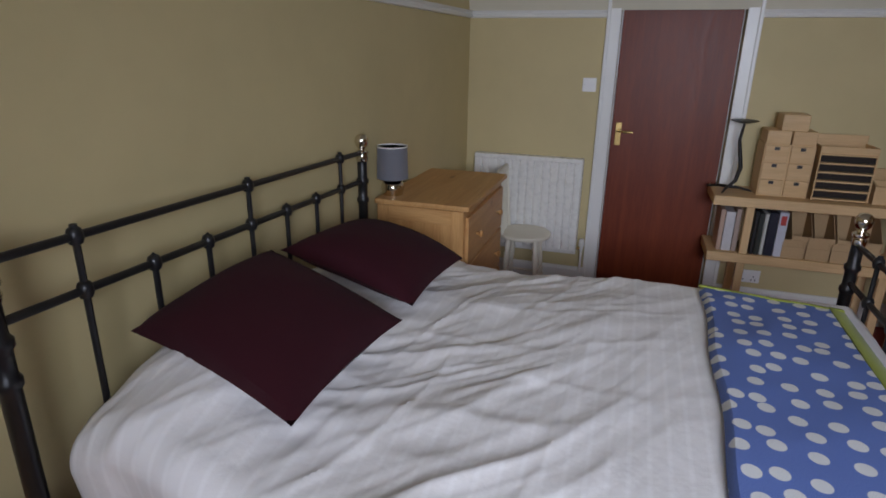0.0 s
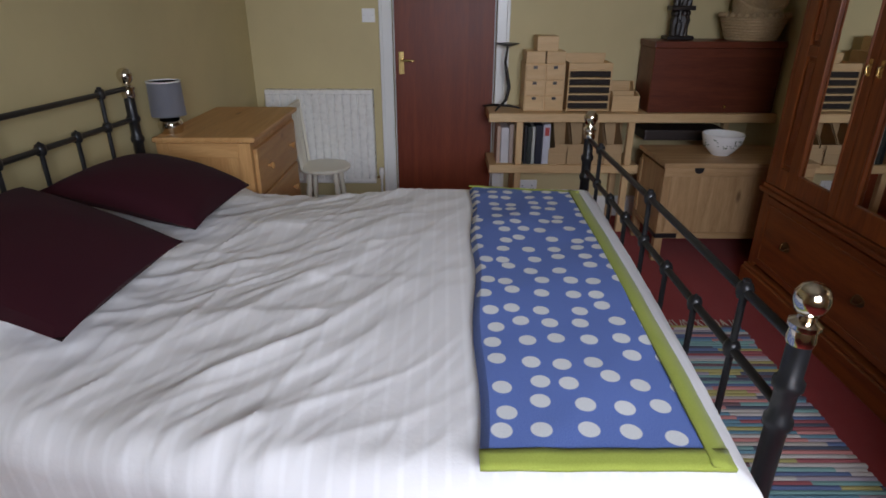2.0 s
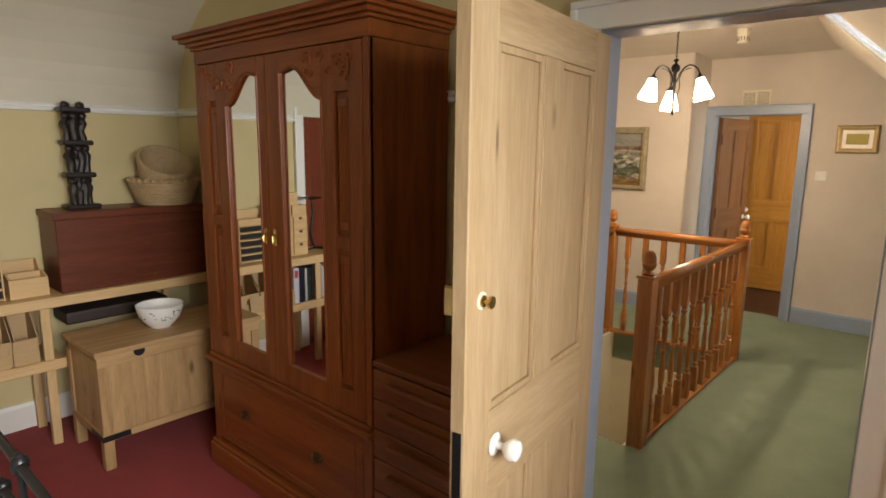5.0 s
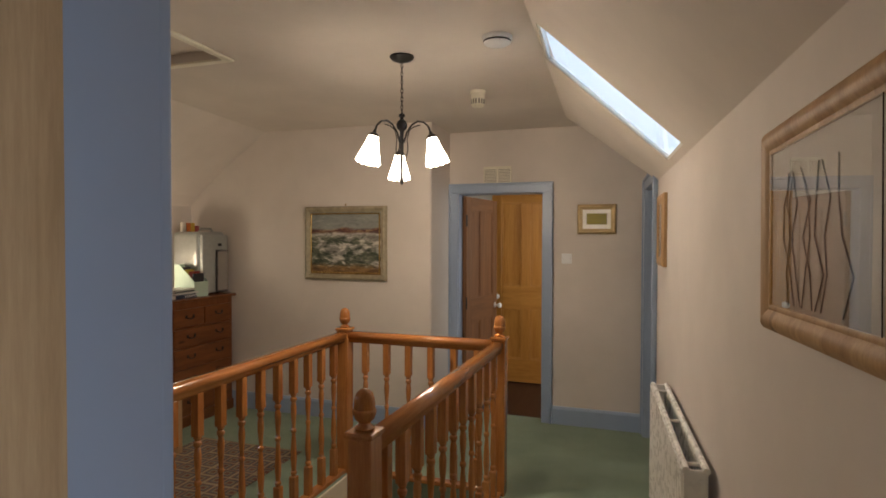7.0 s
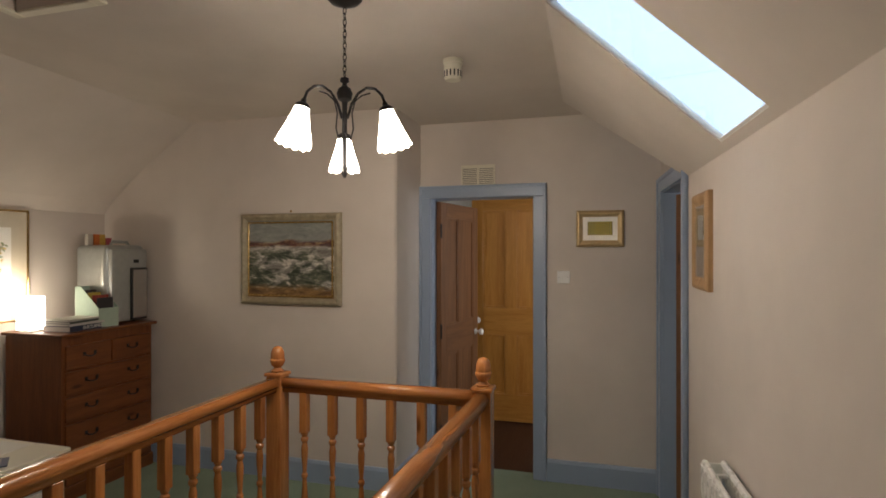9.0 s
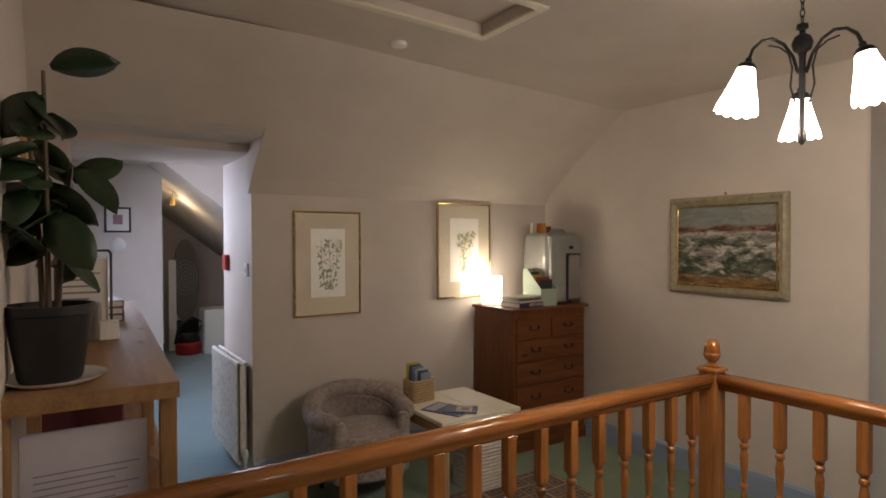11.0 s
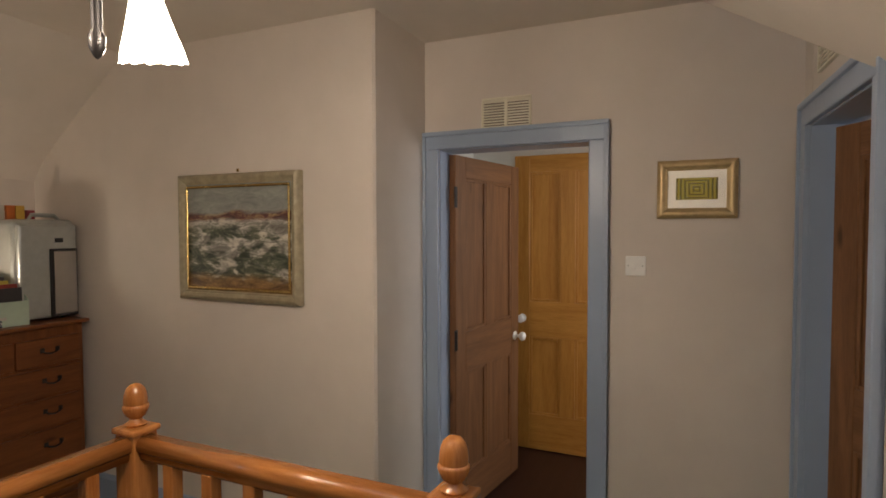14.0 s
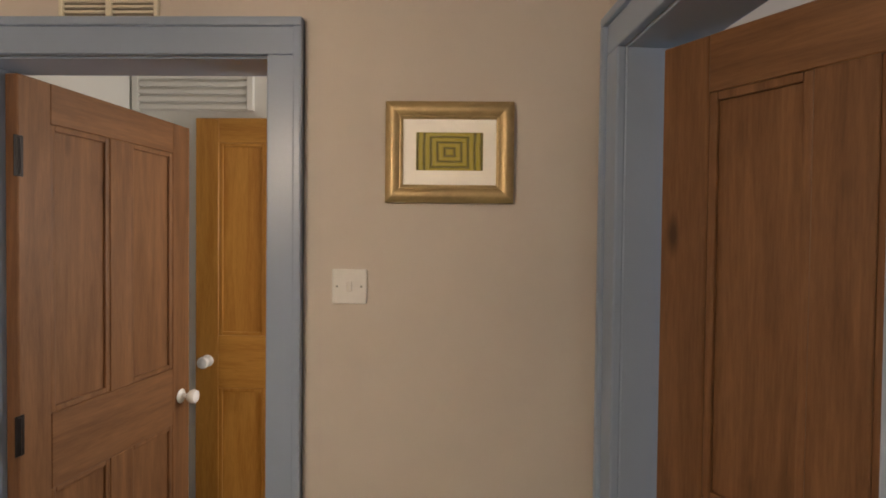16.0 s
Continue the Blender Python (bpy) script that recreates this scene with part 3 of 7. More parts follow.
def architrave(name, mat, axis, plane, out, lo, hi, top, label, w=0.09, d=0.022, m=None):
    """Door surround: two uprights and a head, each with a raised outer bead, on a wall plane."""
    th = thing(name, label, "door frame", (0, 0, 0), kind="structure")
    s = 1 if out > 0 else -1
    spec = [("upright", lo - w, lo, 0.0, top), ("upright", hi, hi + w, 0.0, top), ("head", lo - w, hi + w, top, top + w)]
    for nm, a, b, z0, z1 in spec:
        bm = bmesh.new()
        bead = 0.022
        if nm == "head":
            pieces = [(a, b, z0, z1, d), (a, b, z1 - bead, z1, d + 0.012)]
        else:
            o0, o1 = (a, a + bead) if a < lo else (b - bead, b)
            pieces = [(a, b, z0, z1, d), (o0, o1, z0, z1 + w - bead, d + 0.012)]
        for p, q, r0, r1, dd in pieces:
            if axis == "x":
                add_box(bm, plane, p, r0, plane + s * dd, q, r1, 0.005, 2, m)
            else:
                add_box(bm, p, plane, r0, q, plane + s * dd, r1, 0.005, 2, m)
        part(nm, bm, mat, th)
    return th


def lining(name, mat, a0, b0, a1, b1, top, axis, label, m=None, t=0.006):
    """The jambs and head that line a doorway from a0..a1 along the wall, b0..b1 through it."""
    th = thing(name, label, "door frame", (0, 0, 0), kind="structure")
    for nm, p, q, z0, z1 in (("jamb", a0, a0 + t, 0, top), ("jamb", a1 - t, a1, 0, top), ("head", a0 + t, a1 - t, top - t, top)):
        bm = bmesh.new()
        if axis == "x":
            add_box(bm, b0, p, z0, b1, q, z1, 0.003, 1, m)
        else:
            add_box(bm, p, b0, z0, q, b1, z1, 0.003, 1, m)
        part(nm, bm, mat, th)
    return th


architrave("trim_bedroom_door", WHITE, "y", FAR, -1, DX0, DX1, DTOP, "white painted door surround", 0.085)
architrave("trim_landing_door_inside", WHITE, "x", EAST, -1, OY0, OY1, OTOP, "white painted door surround in the bedroom", 0.09)
lining("trim_landing_door_lining", BLUE, OY0 - 0.0, EAST + 0.004, OY1 + 0.0, LAND - 0.002, OTOP, "x", "white door lining")
architrave("trim_landing_door", BLUE, "x", LAND, 1, OY0, OY1, OTOP, "grey-blue painted door surround", 0.09)
architrave("trim_far_door", BLUE, "x", DXX, -1, FY0, FY1, FTOP, "grey-blue painted door surround", 0.088)
lining("trim_far_door_lining", BLUE, FY0, DXX - 0.003, FY1, DXX + 0.155, FTOP, "x", "grey-blue door lining")
architrave("trim_side_door", BLUE, "y", 0, 1, RX0 - LAND, RX1 - LAND, RTOP, "grey-blue painted door surround", 0.088, m=SW)
lining("trim_side_door_lining", BLUE, RX0 - LAND, -0.155, RX1 - LAND, 0.003, RTOP, "y", "grey-blue door lining", SW)


# ---- bedroom things ----
def base(th, x, y, z):
    """Puts a thing's empty at its base, leaving its parts where they were built."""
    th.location = (x, y, z)
    for c in th.children:
        c.location = (-x, -y, -z)
    return th


def ball(bm, c, r, seg=12):
    bmesh.ops.create_uvsphere(bm, u_segments=seg, v_segments=max(6, seg * 2 // 3), radius=r, matrix=Matrix.Translation(c))


def fold(x, y):
    """Wrinkles of the bedding, long folds fanning out from the pillows."""
    h = 0.0
    for k, (a, f, amp) in enumerate(((1.00, 4.2, 0.011), (0.72, 8.0, 0.008), (1.30, 11.0, 0.0065), (0.92, 17.0, 0.004), (2.2, 6.0, 0.003), (0.25, 5.0, 0.005), (1.12, 24.0, 0.002))):
        u, v = x * math.cos(a) + y * math.sin(a), -x * math.sin(a) + y * math.cos(a)
        w = 0.10 * noise.noise(Vector((x * 2.2, y * 2.2, k * 1.7)))
        n = noise.noise(Vector((u * 1.15 + k * 7.1, (v + w) * f, k * 3.3)))
        h += amp * max(0, 1 - abs(n) * 3.2) ** 1.6
    h += 0.006 * noise.noise(Vector((x * 8, y * 8, 5.0))) + 0.016 * noise.noise(Vector((x * 2.3, y * 2.3, 9.0)))
    calm = 1 - min(1, max(0, (x - 0.15) / 0.55)) * 0.82
    return h * calm - 0.006


BX0, BX1, BY0, BY1 = -0.72, 1.215, 0.76, 2.47


def bed_top(x, y):
    hump = 0.15 * math.exp(-((x + 0.58) / 0.24) ** 2) * (0.75 + 0.25 * math.cos((y - 1.3) * 5.2))
    return 0.715 + hump + 0.018 * math.sin((y - BY0) / (BY1 - BY0) * math.pi) + fold(x, y)


def cloth(name, nx, ny, fn, thick, mat, parent=None, label=""):
    bm = bmesh.new()
    v = [[bm.verts.new(fn(i / nx, j / ny)) for j in range(ny + 1)] for i in range(nx + 1)]
    for i in range(nx):
        for j in range(ny):
            bm.faces.new((v[i][j], v[i + 1][j], v[i + 1][j + 1], v[i][j + 1]))
    ob = part(name, bm, mat, parent, label, True)
    if thick:
        s = ob.modifiers.new("solid", "SOLIDIFY")
        s.thickness, s.offset = thick, -1
    return ob


def duvet_point(u, v):
    side, foot = 0.30, 0.30
    sy = v * (BY1 - BY0 + 2 * side) - side
    sx = u * (BX1 - BX0 + foot)
    x, y, drop = BX0 + sx, BY0 + sy, 0.0
    r = 0.09
    if sx > BX1 - BX0 - 0.04:
        e = sx - (BX1 - BX0 - 0.04)
        a = min(e / r, math.pi / 2)
        x = BX1 - 0.04 + r * math.sin(a)
        drop += r * (1 - math.cos(a)) + max(0, e - r * math.pi / 2)
    for edge, sgn in ((-sy, -1), (sy - (BY1 - BY0), 1)):
        if edge > -0.04:
            e = edge + 0.04
            a = min(e / r, math.pi / 2)
            y = (BY0 + 0.04 if sgn < 0 else BY1 - 0.04) + sgn * r * math.sin(a)
            hang = r * (1 - math.cos(a)) + max(0, e - r * math.pi / 2)
            y += sgn * 0.022 * math.sin(x * 13 + sgn) * min(1, hang * 5) * noise.noise(Vector((x * 3, 2, 0)))
            drop = max(drop, hang)
    near = max(0.0, min(1.0, (0.45 - x) / 1.1))
    y += 0.17 * near * near * (3 - 2 * near) * (1 - v) ** 1.5
    corner = max(0.0, min(1.0, (1.25 - y) / 0.4)) * max(0.0, min(1.0, (-0.45 - x) / 0.3))
    z = bed_top(max(BX0, min(x, BX1)), y) - drop - 0.05 * corner
    far = max(0.0, min(1.0, (y - 1.95) / 0.45)) * max(0.0, min(1.0, (0.5 - x) / 0.6))
    z -= 0.05 * far
    x -= (0.055 - 0.09 * (y - BY0) / (BY1 - BY0)) * max(0.0, min(1.0, (x - 0.5) / 0.6))
    puck = 0.012 * noise.noise(Vector((x * 11, drop * 3, v * 2))) * min(1, drop * 6)
    return Vector((x, y + puck, z))


def stripe_cotton():
    m, n, l, p = material("white_striped_cotton")
    v = coords(n, l, (1, 1, 1), False)
    sep = n.new("ShaderNodeSeparateXYZ")
    l.new(v, sep.inputs[0])
    w = n.new("ShaderNodeMath")
    w.operation = "PINGPONG"
    w.inputs[1].default_value = 0.022
    l.new(sep.outputs[0], w.inputs[0])
    band = ramp(n, l, w.outputs[0], [(0.0030, (0.84, 0.82, 0.80)), (0.0065, (0.775, 0.75, 0.725))])
    l.new(mix(n, l, 0.25, band, ramp(n, l, noise_node(n, l, v, 3), [(0.3, (0.76, 0.74, 0.72)), (0.7, (0.84, 0.83, 0.82))])), p.inputs["Base Color"])
    p.inputs["Roughness"].default_value = 0.7
    p.inputs["Sheen Weight"].default_value = 0.2
    bump(n, l, noise_node(n, l, v, 24, 6, 0.65), 0.35, 0.006, p)
    return m


def dotted_cotton():
    m, n, l, p = material("blue_dotted_cotton")
    v = coords(n, l, (1.0, 1.0, 0.0), False)
    vo = n.new("ShaderNodeTexVoronoi")
    vo.voronoi_dimensions = "2D"
    vo.inputs["Scale"].default_value = 12.8
    vo.inputs["Randomness"].default_value = 0.5
    l.new(v, vo.inputs["Vector"])
    dot = ramp(n, l, vo.outputs["Distance"], [(0.255, (1, 1, 1)), (0.28, (0, 0, 0))])
    wv = noise_node(n, l, v, 420, 2)
    blue = ramp(n, l, wv, [(0.3, (0.080, 0.135, 0.40)), (0.7, (0.150, 0.230, 0.52))])
    white = ramp(n, l, wv, [(0.3, (0.58, 0.60, 0.60)), (0.7, (0.78, 0.78, 0.76))])
    l.new(mix(n, l, dot, blue, white), p.inputs["Base Color"])
    p.inputs["Roughness"].default_value = 0.85
    bump(n, l, wv, 0.3, 0.002, p)
    return m


STRIPED = stripe_cotton()
DOTTED = dotted_cotton()
LIME = fabric("lime_green_binding", (0.28, 0.33, 0.05), (0.36, 0.41, 0.075), 300, 0.85, 0.1, 0.3)
PILLOWCASE = fabric("white_pillowcase", (0.68, 0.67, 0.68), (0.78, 0.77, 0.77), 200, 0.8, 0.2, 0.2)


def bed():
    b = thing("bed", "black iron double bed with nickel ball finials", "bed")
    HX, FX = -0.77, 1.273
    for x, top, nm, Y0, Y1 in ((HX, 1.105, "head_post", 0.81, 2.51), (FX, 0.915, "foot_post", 0.855, 2.585)):
        for y in (Y0, Y1):
            bm = bmesh.new()
            add_lathe(bm, [(0.024, 0), (0.026, 0.02), (0.022, 0.05), (0.022, top - 0.20), (0.028, top - 0.19), (0.028, top - 0.175), (0.022, top - 0.165), (0.022, top - 0.11), (0.029, top - 0.10), (0.029, top - 0.085), (0.022, top - 0.075), (0.022, top)], Matrix.Translation((x, y, 0)), 16)
            post = part(nm, bm, BLACKIRON, b, "", True)
            fin = bmesh.new()
            add_lathe(fin, [(0.0, 0.0), (0.025, 0.0), (0.027, 0.012), (0.024, 0.03), (0.03, 0.036), (0.03, 0.044), (0.018, 0.052), (0.016, 0.06), (0.024, 0.067), (0.030, 0.080), (0.032, 0.092), (0.030, 0.105), (0.022, 0.118), (0.010, 0.124), (0.0, 0.125)], Matrix.Translation((x, y, top)), 20)
            part("finial", fin, CHROME, post, "polished nickel ball finial", True)
    for x, z1, z2, low, Y0, Y1, lean in ((HX, 1.165, 1.033, 0.45, 0.81, 2.51, 0.021), (FX, 0.912, 0.762, 0.35, 0.855, 2.585, 0.0)):
        for z, r in ((z1, 0.0105), (z2, 0.0105), (low, 0.012)):
            tube("rail", [(x, Y0, z + lean), (x, Y1, z - lean)], r, BLACKIRON, b, 10)
        n = 8
        for k in range(1, n):
            y = Y0 + (Y1 - Y0) * k / n
            tall = k in (1, 4, 7)
            sag = lean * (1 - 2 * k / n)
            tube("spindle", [(x, y, low), (x, y, (z1 if tall else z2) + sag)], 0.0085, BLACKIRON, b, 8)
            for zz in ((z1, z2) if tall else (z2,)):
                bm = bmesh.new()
                add_lathe(bm, [(0.0, -0.022), (0.015, -0.018), (0.019, -0.006), (0.019, 0.008), (0.015, 0.018), (0.009, 0.022), (0.009, 0.028) if zz == z1 else (0.008, 0.022), (0.0, 0.03)], Matrix.Translation((x, y, zz + sag)), 10)
                part("joint", bm, BLACKIRON, b, "", True)
    for y in (0.86, 2.50):
        box("side_rail", (HX, y - 0.015, 0.27), (FX, y + 0.015, 0.32), BLACKIRON, b, 0.004)
    box("bed_base", (HX + 0.04, 0.90, 0.28), (FX - 0.06, 2.46, 0.40), coloured("ticking_blue", (0.20, 0.24, 0.34), 0.8), b, 0.02)
    base(b, 0.25, 1.7, 0)
    m = box("mattress", (BX0 + 0.04, 0.98, 0.40), (BX1 - 0.06, BY1 - 0.05, 0.62), PILLOWCASE, None, 0.05, "", 3)
    tag(m, "white mattress on the iron bed", "mattress")


bed()
d = cloth("duvet", 260, 260, duvet_point, 0.03, STRIPED)
hem = bmesh.new()
add_tube(hem, [duvet_point(1.0, k / 90) for k in range(91)], 0.009, 6)
part("hem", hem, STRIPED, d, "stitched duvet edge", True)
tag(d, "rumpled white satin-striped duvet spread over the bed", "duvet")


def cushion(name, A, B, C, D, thick, mat, label, category, n=26):
    A, B, C, D = (Vector(p) for p in (A, B, C, D))
    nor = (B - A).cross(D - A).normalized()
    if nor.z < 0:
        nor = -nor
    bm = bmesh.new()
    grids = []
    for s in (1, -0.55):
        g = []
        for i in range(n + 1):
            row = []
            for j in range(n + 1):
                u, v = i / n, j / n
                # edges bow inwards between the pointed corners
                p = (A * (1 - u) + B * u) * (1 - v) + (D * (1 - u) + C * u) * v
                c = (A + B + C + D) / 4
                bow = 0.075 * (abs(2 * u - 1) ** 4 * (1 - (2 * v - 1) ** 2) + abs(2 * v - 1) ** 4 * (1 - (2 * u - 1) ** 2))
                p = p + (c - p) * bow
                h = ((1 - (2 * u - 1) ** 2) * (1 - (2 * v - 1) ** 2)) ** 0.45
                w = 0.006 * noise.noise(Vector((u * 4, v * 4, A.x * 9)))
                row.append(bm.verts.new(p + nor * (s * thick * h + w * h)))
            g.append(row)
        grids.append(g)
    for g in grids:
        for i in range(n):
            for j in range(n):
                bm.faces.new((g[i][j], g[i + 1][j], g[i + 1][j + 1], g[i][j + 1]))
    bmesh.ops.remove_doubles(bm, verts=bm.verts, dist=0.0008)
    ob = part(name, bm, mat, None, "", True)
    return tag(ob, label, category, name + "s on the bed")


cushion("pillow", (-0.72, 1.02, 0.74), (-0.36, 1.02, 0.74), (-0.36, 1.60, 0.74), (-0.72, 1.60, 0.78), 0.08, PILLOWCASE, "plump white pillow against the iron headboard", "pillow")
cushion("pillow", (-0.72, 1.70, 0.75), (-0.33, 1.70, 0.74), (-0.33, 2.36, 0.72), (-0.72, 2.36, 0.73), 0.07, PILLOWCASE, "plump white pillow against the iron headboard", "pillow")
cushion("cushion", (-0.80, 1.15, 0.875), (-0.215, 0.99, 0.825), (-0.185, 1.555, 0.825), (-0.61, 1.53, 1.005), 0.11, BURGUNDY, "plain burgundy cotton cushion lying on the duvet", "cushion")
cushion("cushion", (-0.72, 1.735, 0.925), (-0.215, 1.71, 0.80), (-0.19, 2.215, 0.80), (-0.62, 2.20, 0.915), 0.10, BURGUNDY, "plain burgundy cotton cushion lying on the duvet", "cushion")


def throw():
    t = thing("bed_throw", "folded blue throw with white dots and lime binding", "throw")

    def at(x, y, lift):
        return Vector((x, y, bed_top(x, y) + lift - 0.10 * max(0, (x - 1.185) / 0.1) ** 2))

    def edge_l(v):
        return 0.672 + 0.05 * v + 0.006 * math.sin(v * 17)

    def edge_r(v):
        return 1.098 + 0.05 * v

    Y0, Y1 = 0.745, 2.38

    def layer(lift, du):
        def fn(u, v):
            x = edge_l(v) + du + (edge_r(v) - edge_l(v) - du) * u
            y = Y0 + (Y1 - Y0) * v - 0.09 * u * v
            return at(x, y, lift + 0.004 * noise.noise(Vector((x * 5, y * 5, 1))) - (0.018 if u < 0.02 else 0))
        return fn
    cloth("under_layer", 20, 60, layer(0.022, 0.004), 0.006, DOTTED, t)
    cloth("top_layer", 24, 80, layer(0.034, 0.0), 0.006, DOTTED, t)

    def band_side(u, v):
        x = edge_r(v) - 0.012 + 0.044 * u
        return at(x, Y0 - 0.028 + (Y1 - 0.09 - Y0 + 0.04) * v, 0.040 - 0.010 * u)

    def band_end(v0):
        def fn(u, v):
            x = edge_l(v0) + (edge_r(v0) + 0.03 - edge_l(v0)) * u
            return at(x, (Y0 if v0 == 0 else Y1 - 0.09 * u) + (0.014 - 0.044 * v if v0 == 0 else 0.034 * v - 0.014), 0.0375 - 0.006 * v)
        return fn
    cloth("binding", 2, 80, band_side, 0.006, LIME, t, "lime green cotton binding")
    cloth("binding", 24, 3, band_end(0), 0.008, LIME, t, "lime green cotton binding")
    cloth("binding", 24, 2, band_end(1), 0.006, LIME, t, "lime green cotton binding")
    base(t, 0.92, 1.58, 0.72)


throw()


def rag_rug(x0, y0, x1, y1, colours, name, label, along="x", rows=95):
    m, n, l, p = material(name + "_rags")
    g = n.new("ShaderNodeNewGeometry")
    r = n.new("ShaderNodeValToRGB")
    r.color_ramp.interpolation = "CONSTANT"
    while len(r.color_ramp.elements) < len(colours):
        r.color_ramp.elements.new(0.5)
    for k, c in enumerate(colours):
        r.color_ramp.elements[k].position, r.color_ramp.elements[k].color = k / len(colours), (*c, 1)
    l.new(g.outputs["Random Per Island"], r.inputs[0])
    f = noise_node(n, l, coords(n, l, (1, 1, 1)), 300, 3)
    l.new(mix(n, l, 0.10, r.outputs[0], f), p.inputs["Base Color"])
    p.inputs["Roughness"].default_value = 0.95
    rug = thing("rag_rug", label, "rug", ((x0 + x1) / 2, (y0 + y1) / 2, 0))
    bm = bmesh.new()
    rnd = random.Random(5)
    w = (y1 - y0) / rows
    for k in range(rows):
        yc, x = y0 + w * (k + 0.5), x0
        while x < x1 - 0.01:
            e = min(x1 + rnd.uniform(-0.008, 0.008), x + rnd.uniform(0.12, 0.7))
            h = 0.010 + rnd.uniform(0, 0.004)
            add_prism(bm, [(yc - w * 0.52, 0.001), (yc - w * 0.4, h * 0.8), (yc, h), (yc + w * 0.4, h * 0.8), (yc + w * 0.52, 0.001)], x, e, "x")
            x = e
    ob = part("weave", bm, m, rug)
    tagged(ob, kind="stuff")
    fr = bmesh.new()
    for k in range(34):
        x = x0 + (x1 - x0) * (k + 0.5) / 34
        for ye, s in ((y0, -1), (y1, 1)):
            add_tube(fr, [(x, ye, 0.006), (x + rnd.uniform(-0.01, 0.01), ye + s * 0.03, 0.006), (x + rnd.uniform(-0.02, 0.02), ye + s * 0.06, 0.004)], 0.003, 5)
    tagged(part("fringe", fr, coloured("cream_cotton_fringe", (0.55, 0.48, 0.40), 0.9), rug), kind="stuff")
    o = Vector(((x0 + x1) / 2, (y0 + y1) / 2, 0))
    for c in rug.children:
        c.location = -o
    return rug


RAGS = [(0.35, 0.06, 0.07), (0.10, 0.25, 0.33), (0.45, 0.40, 0.34), (0.05, 0.06, 0.10), (0.52, 0.19, 0.17), (0.18, 0.36, 0.34), (0.42, 0.36, 0.10), (0.36, 0.30, 0.36), (0.08, 0.13, 0.28), (0.55, 0.50, 0.46), (0.12, 0.05, 0.06)]
rag_rug(1.36, 0.78, 2.08, 2.44, RAGS, "bedroom", "multicoloured striped rag rug beside the bed", rows=80)


def turned_leg(bm, x, y, z0, z1, r, seg=10):
    h = z1 - z0
    prof = [(r * 0.6, 0), (r * 0.75, 0.1), (r * 0.9, 0.25), (r * 1.15, 0.32), (r * 0.8, 0.36), (r * 1.2, 0.42), (r * 0.8, 0.47), (r, 0.55), (r * 1.1, 0.75), (r * 0.8, 0.8), (r * 1.2, 0.86), (r * 0.9, 0.92), (r, 1)]
    add_lathe(bm, [(a, b * h) for a, b in prof], Matrix.Translation((x, y, z0)), seg)


def pine_drawers():
    c = thing("chest_of_drawers", "low honey pine chest of drawers by the radiator", "chest of drawers")
    x0, x1, y0, y1, h = -0.80, -0.275, 2.60, 3.44, 0.909
    x0 = -0.745
    box("carcass", (x0, y0 + 0.02, 0.08), (x1 - 0.03, y1 - 0.02, h - 0.025), PINE["z"], c, 0.003)
    box("top", (x0 - 0.01, y0, h - 0.025), (x1, y1, h), PINE["y"], c, 0.008, "", 2)
    box("plinth", (x0 + 0.02, y0 + 0.03, 0.0), (x1 - 0.04, y1 - 0.03, 0.08), PINE["y"], c, 0.004)
    for a, b in ((y0 + 0.02, y0 + 0.07), ):
        box("side_frame", (x0, y0 + 0.012, 0.08), (x0 + 0.06, y0 + 0.021, h - 0.03), PINE["z"], c, 0.002)
        box("side_frame", (x1 - 0.09, y0 + 0.012, 0.08), (x1 - 0.03, y0 + 0.021, h - 0.03), PINE["z"], c, 0.002)
        box("side_frame", (x0 + 0.06, y0 + 0.012, h - 0.10), (x1 - 0.09, y0 + 0.021, h - 0.03), PINE["x"], c, 0.002)
    z = 0.10
    for k, hh in enumerate((0.25, 0.25, 0.25)):
        dr = box("drawer", (x1 - 0.032, y0 + 0.05, z + 0.006), (x1 - 0.012, y1 - 0.05, z + hh - 0.006), PINE["y"], c, 0.006, "", 2)
        for yy in (y0 + 0.2, y1 - 0.2):
            lathe("knob", [(0.008, 0), (0.008, 0.012), (0.018, 0.02), (0.019, 0.028), (0.012, 0.034), (0, 0.035)], PINE["z"], dr, Matrix.Translation((x1 - 0.012, yy, z + hh / 2)) @ Matrix.Rotation(math.pi / 2, 4, "Y"), 12)
        z += hh
    base(c, (x0 + x1) / 2, (y0 + y1) / 2, 0)


pine_drawers()


def bedside_lamp():
    t = thing("table_lamp", "small table lamp with grey drum shade and chrome base", "lamp")
    o = Matrix.Translation((-0.705, 2.715, 0.909))
    lathe("lamp_base", [(0.05, 0), (0.052, 0.01), (0.058, 0.03), (0.058, 0.045), (0.05, 0.065), (0.034, 0.078), (0.014, 0.084), (0.01, 0.10), (0.0, 0.10)], CHROME, t, o, 24)
    bm = bmesh.new()
    add_lathe(bm, [(0.074, 0.082), (0.078, 0.082), (0.074, 0.24), (0.071, 0.24), (0.074, 0.082)], o, 32)
    part("shade", bm, GREYSHADE, t, "grey fabric drum shade", True)
    lathe("shade_ring", [(0.0705, 0.236), (0.076, 0.236), (0.076, 0.242), (0.0705, 0.242), (0.0705, 0.236)], ENAMEL, t, o, 32)
    lathe("bulb", [(0.012, 0.10), (0.014, 0.12), (0.026, 0.16), (0.024, 0.19), (0, 0.20)], PORCELAIN, t, o, 12)
    base(t, -0.705, 2.715, 0.909)


bedside_lamp()


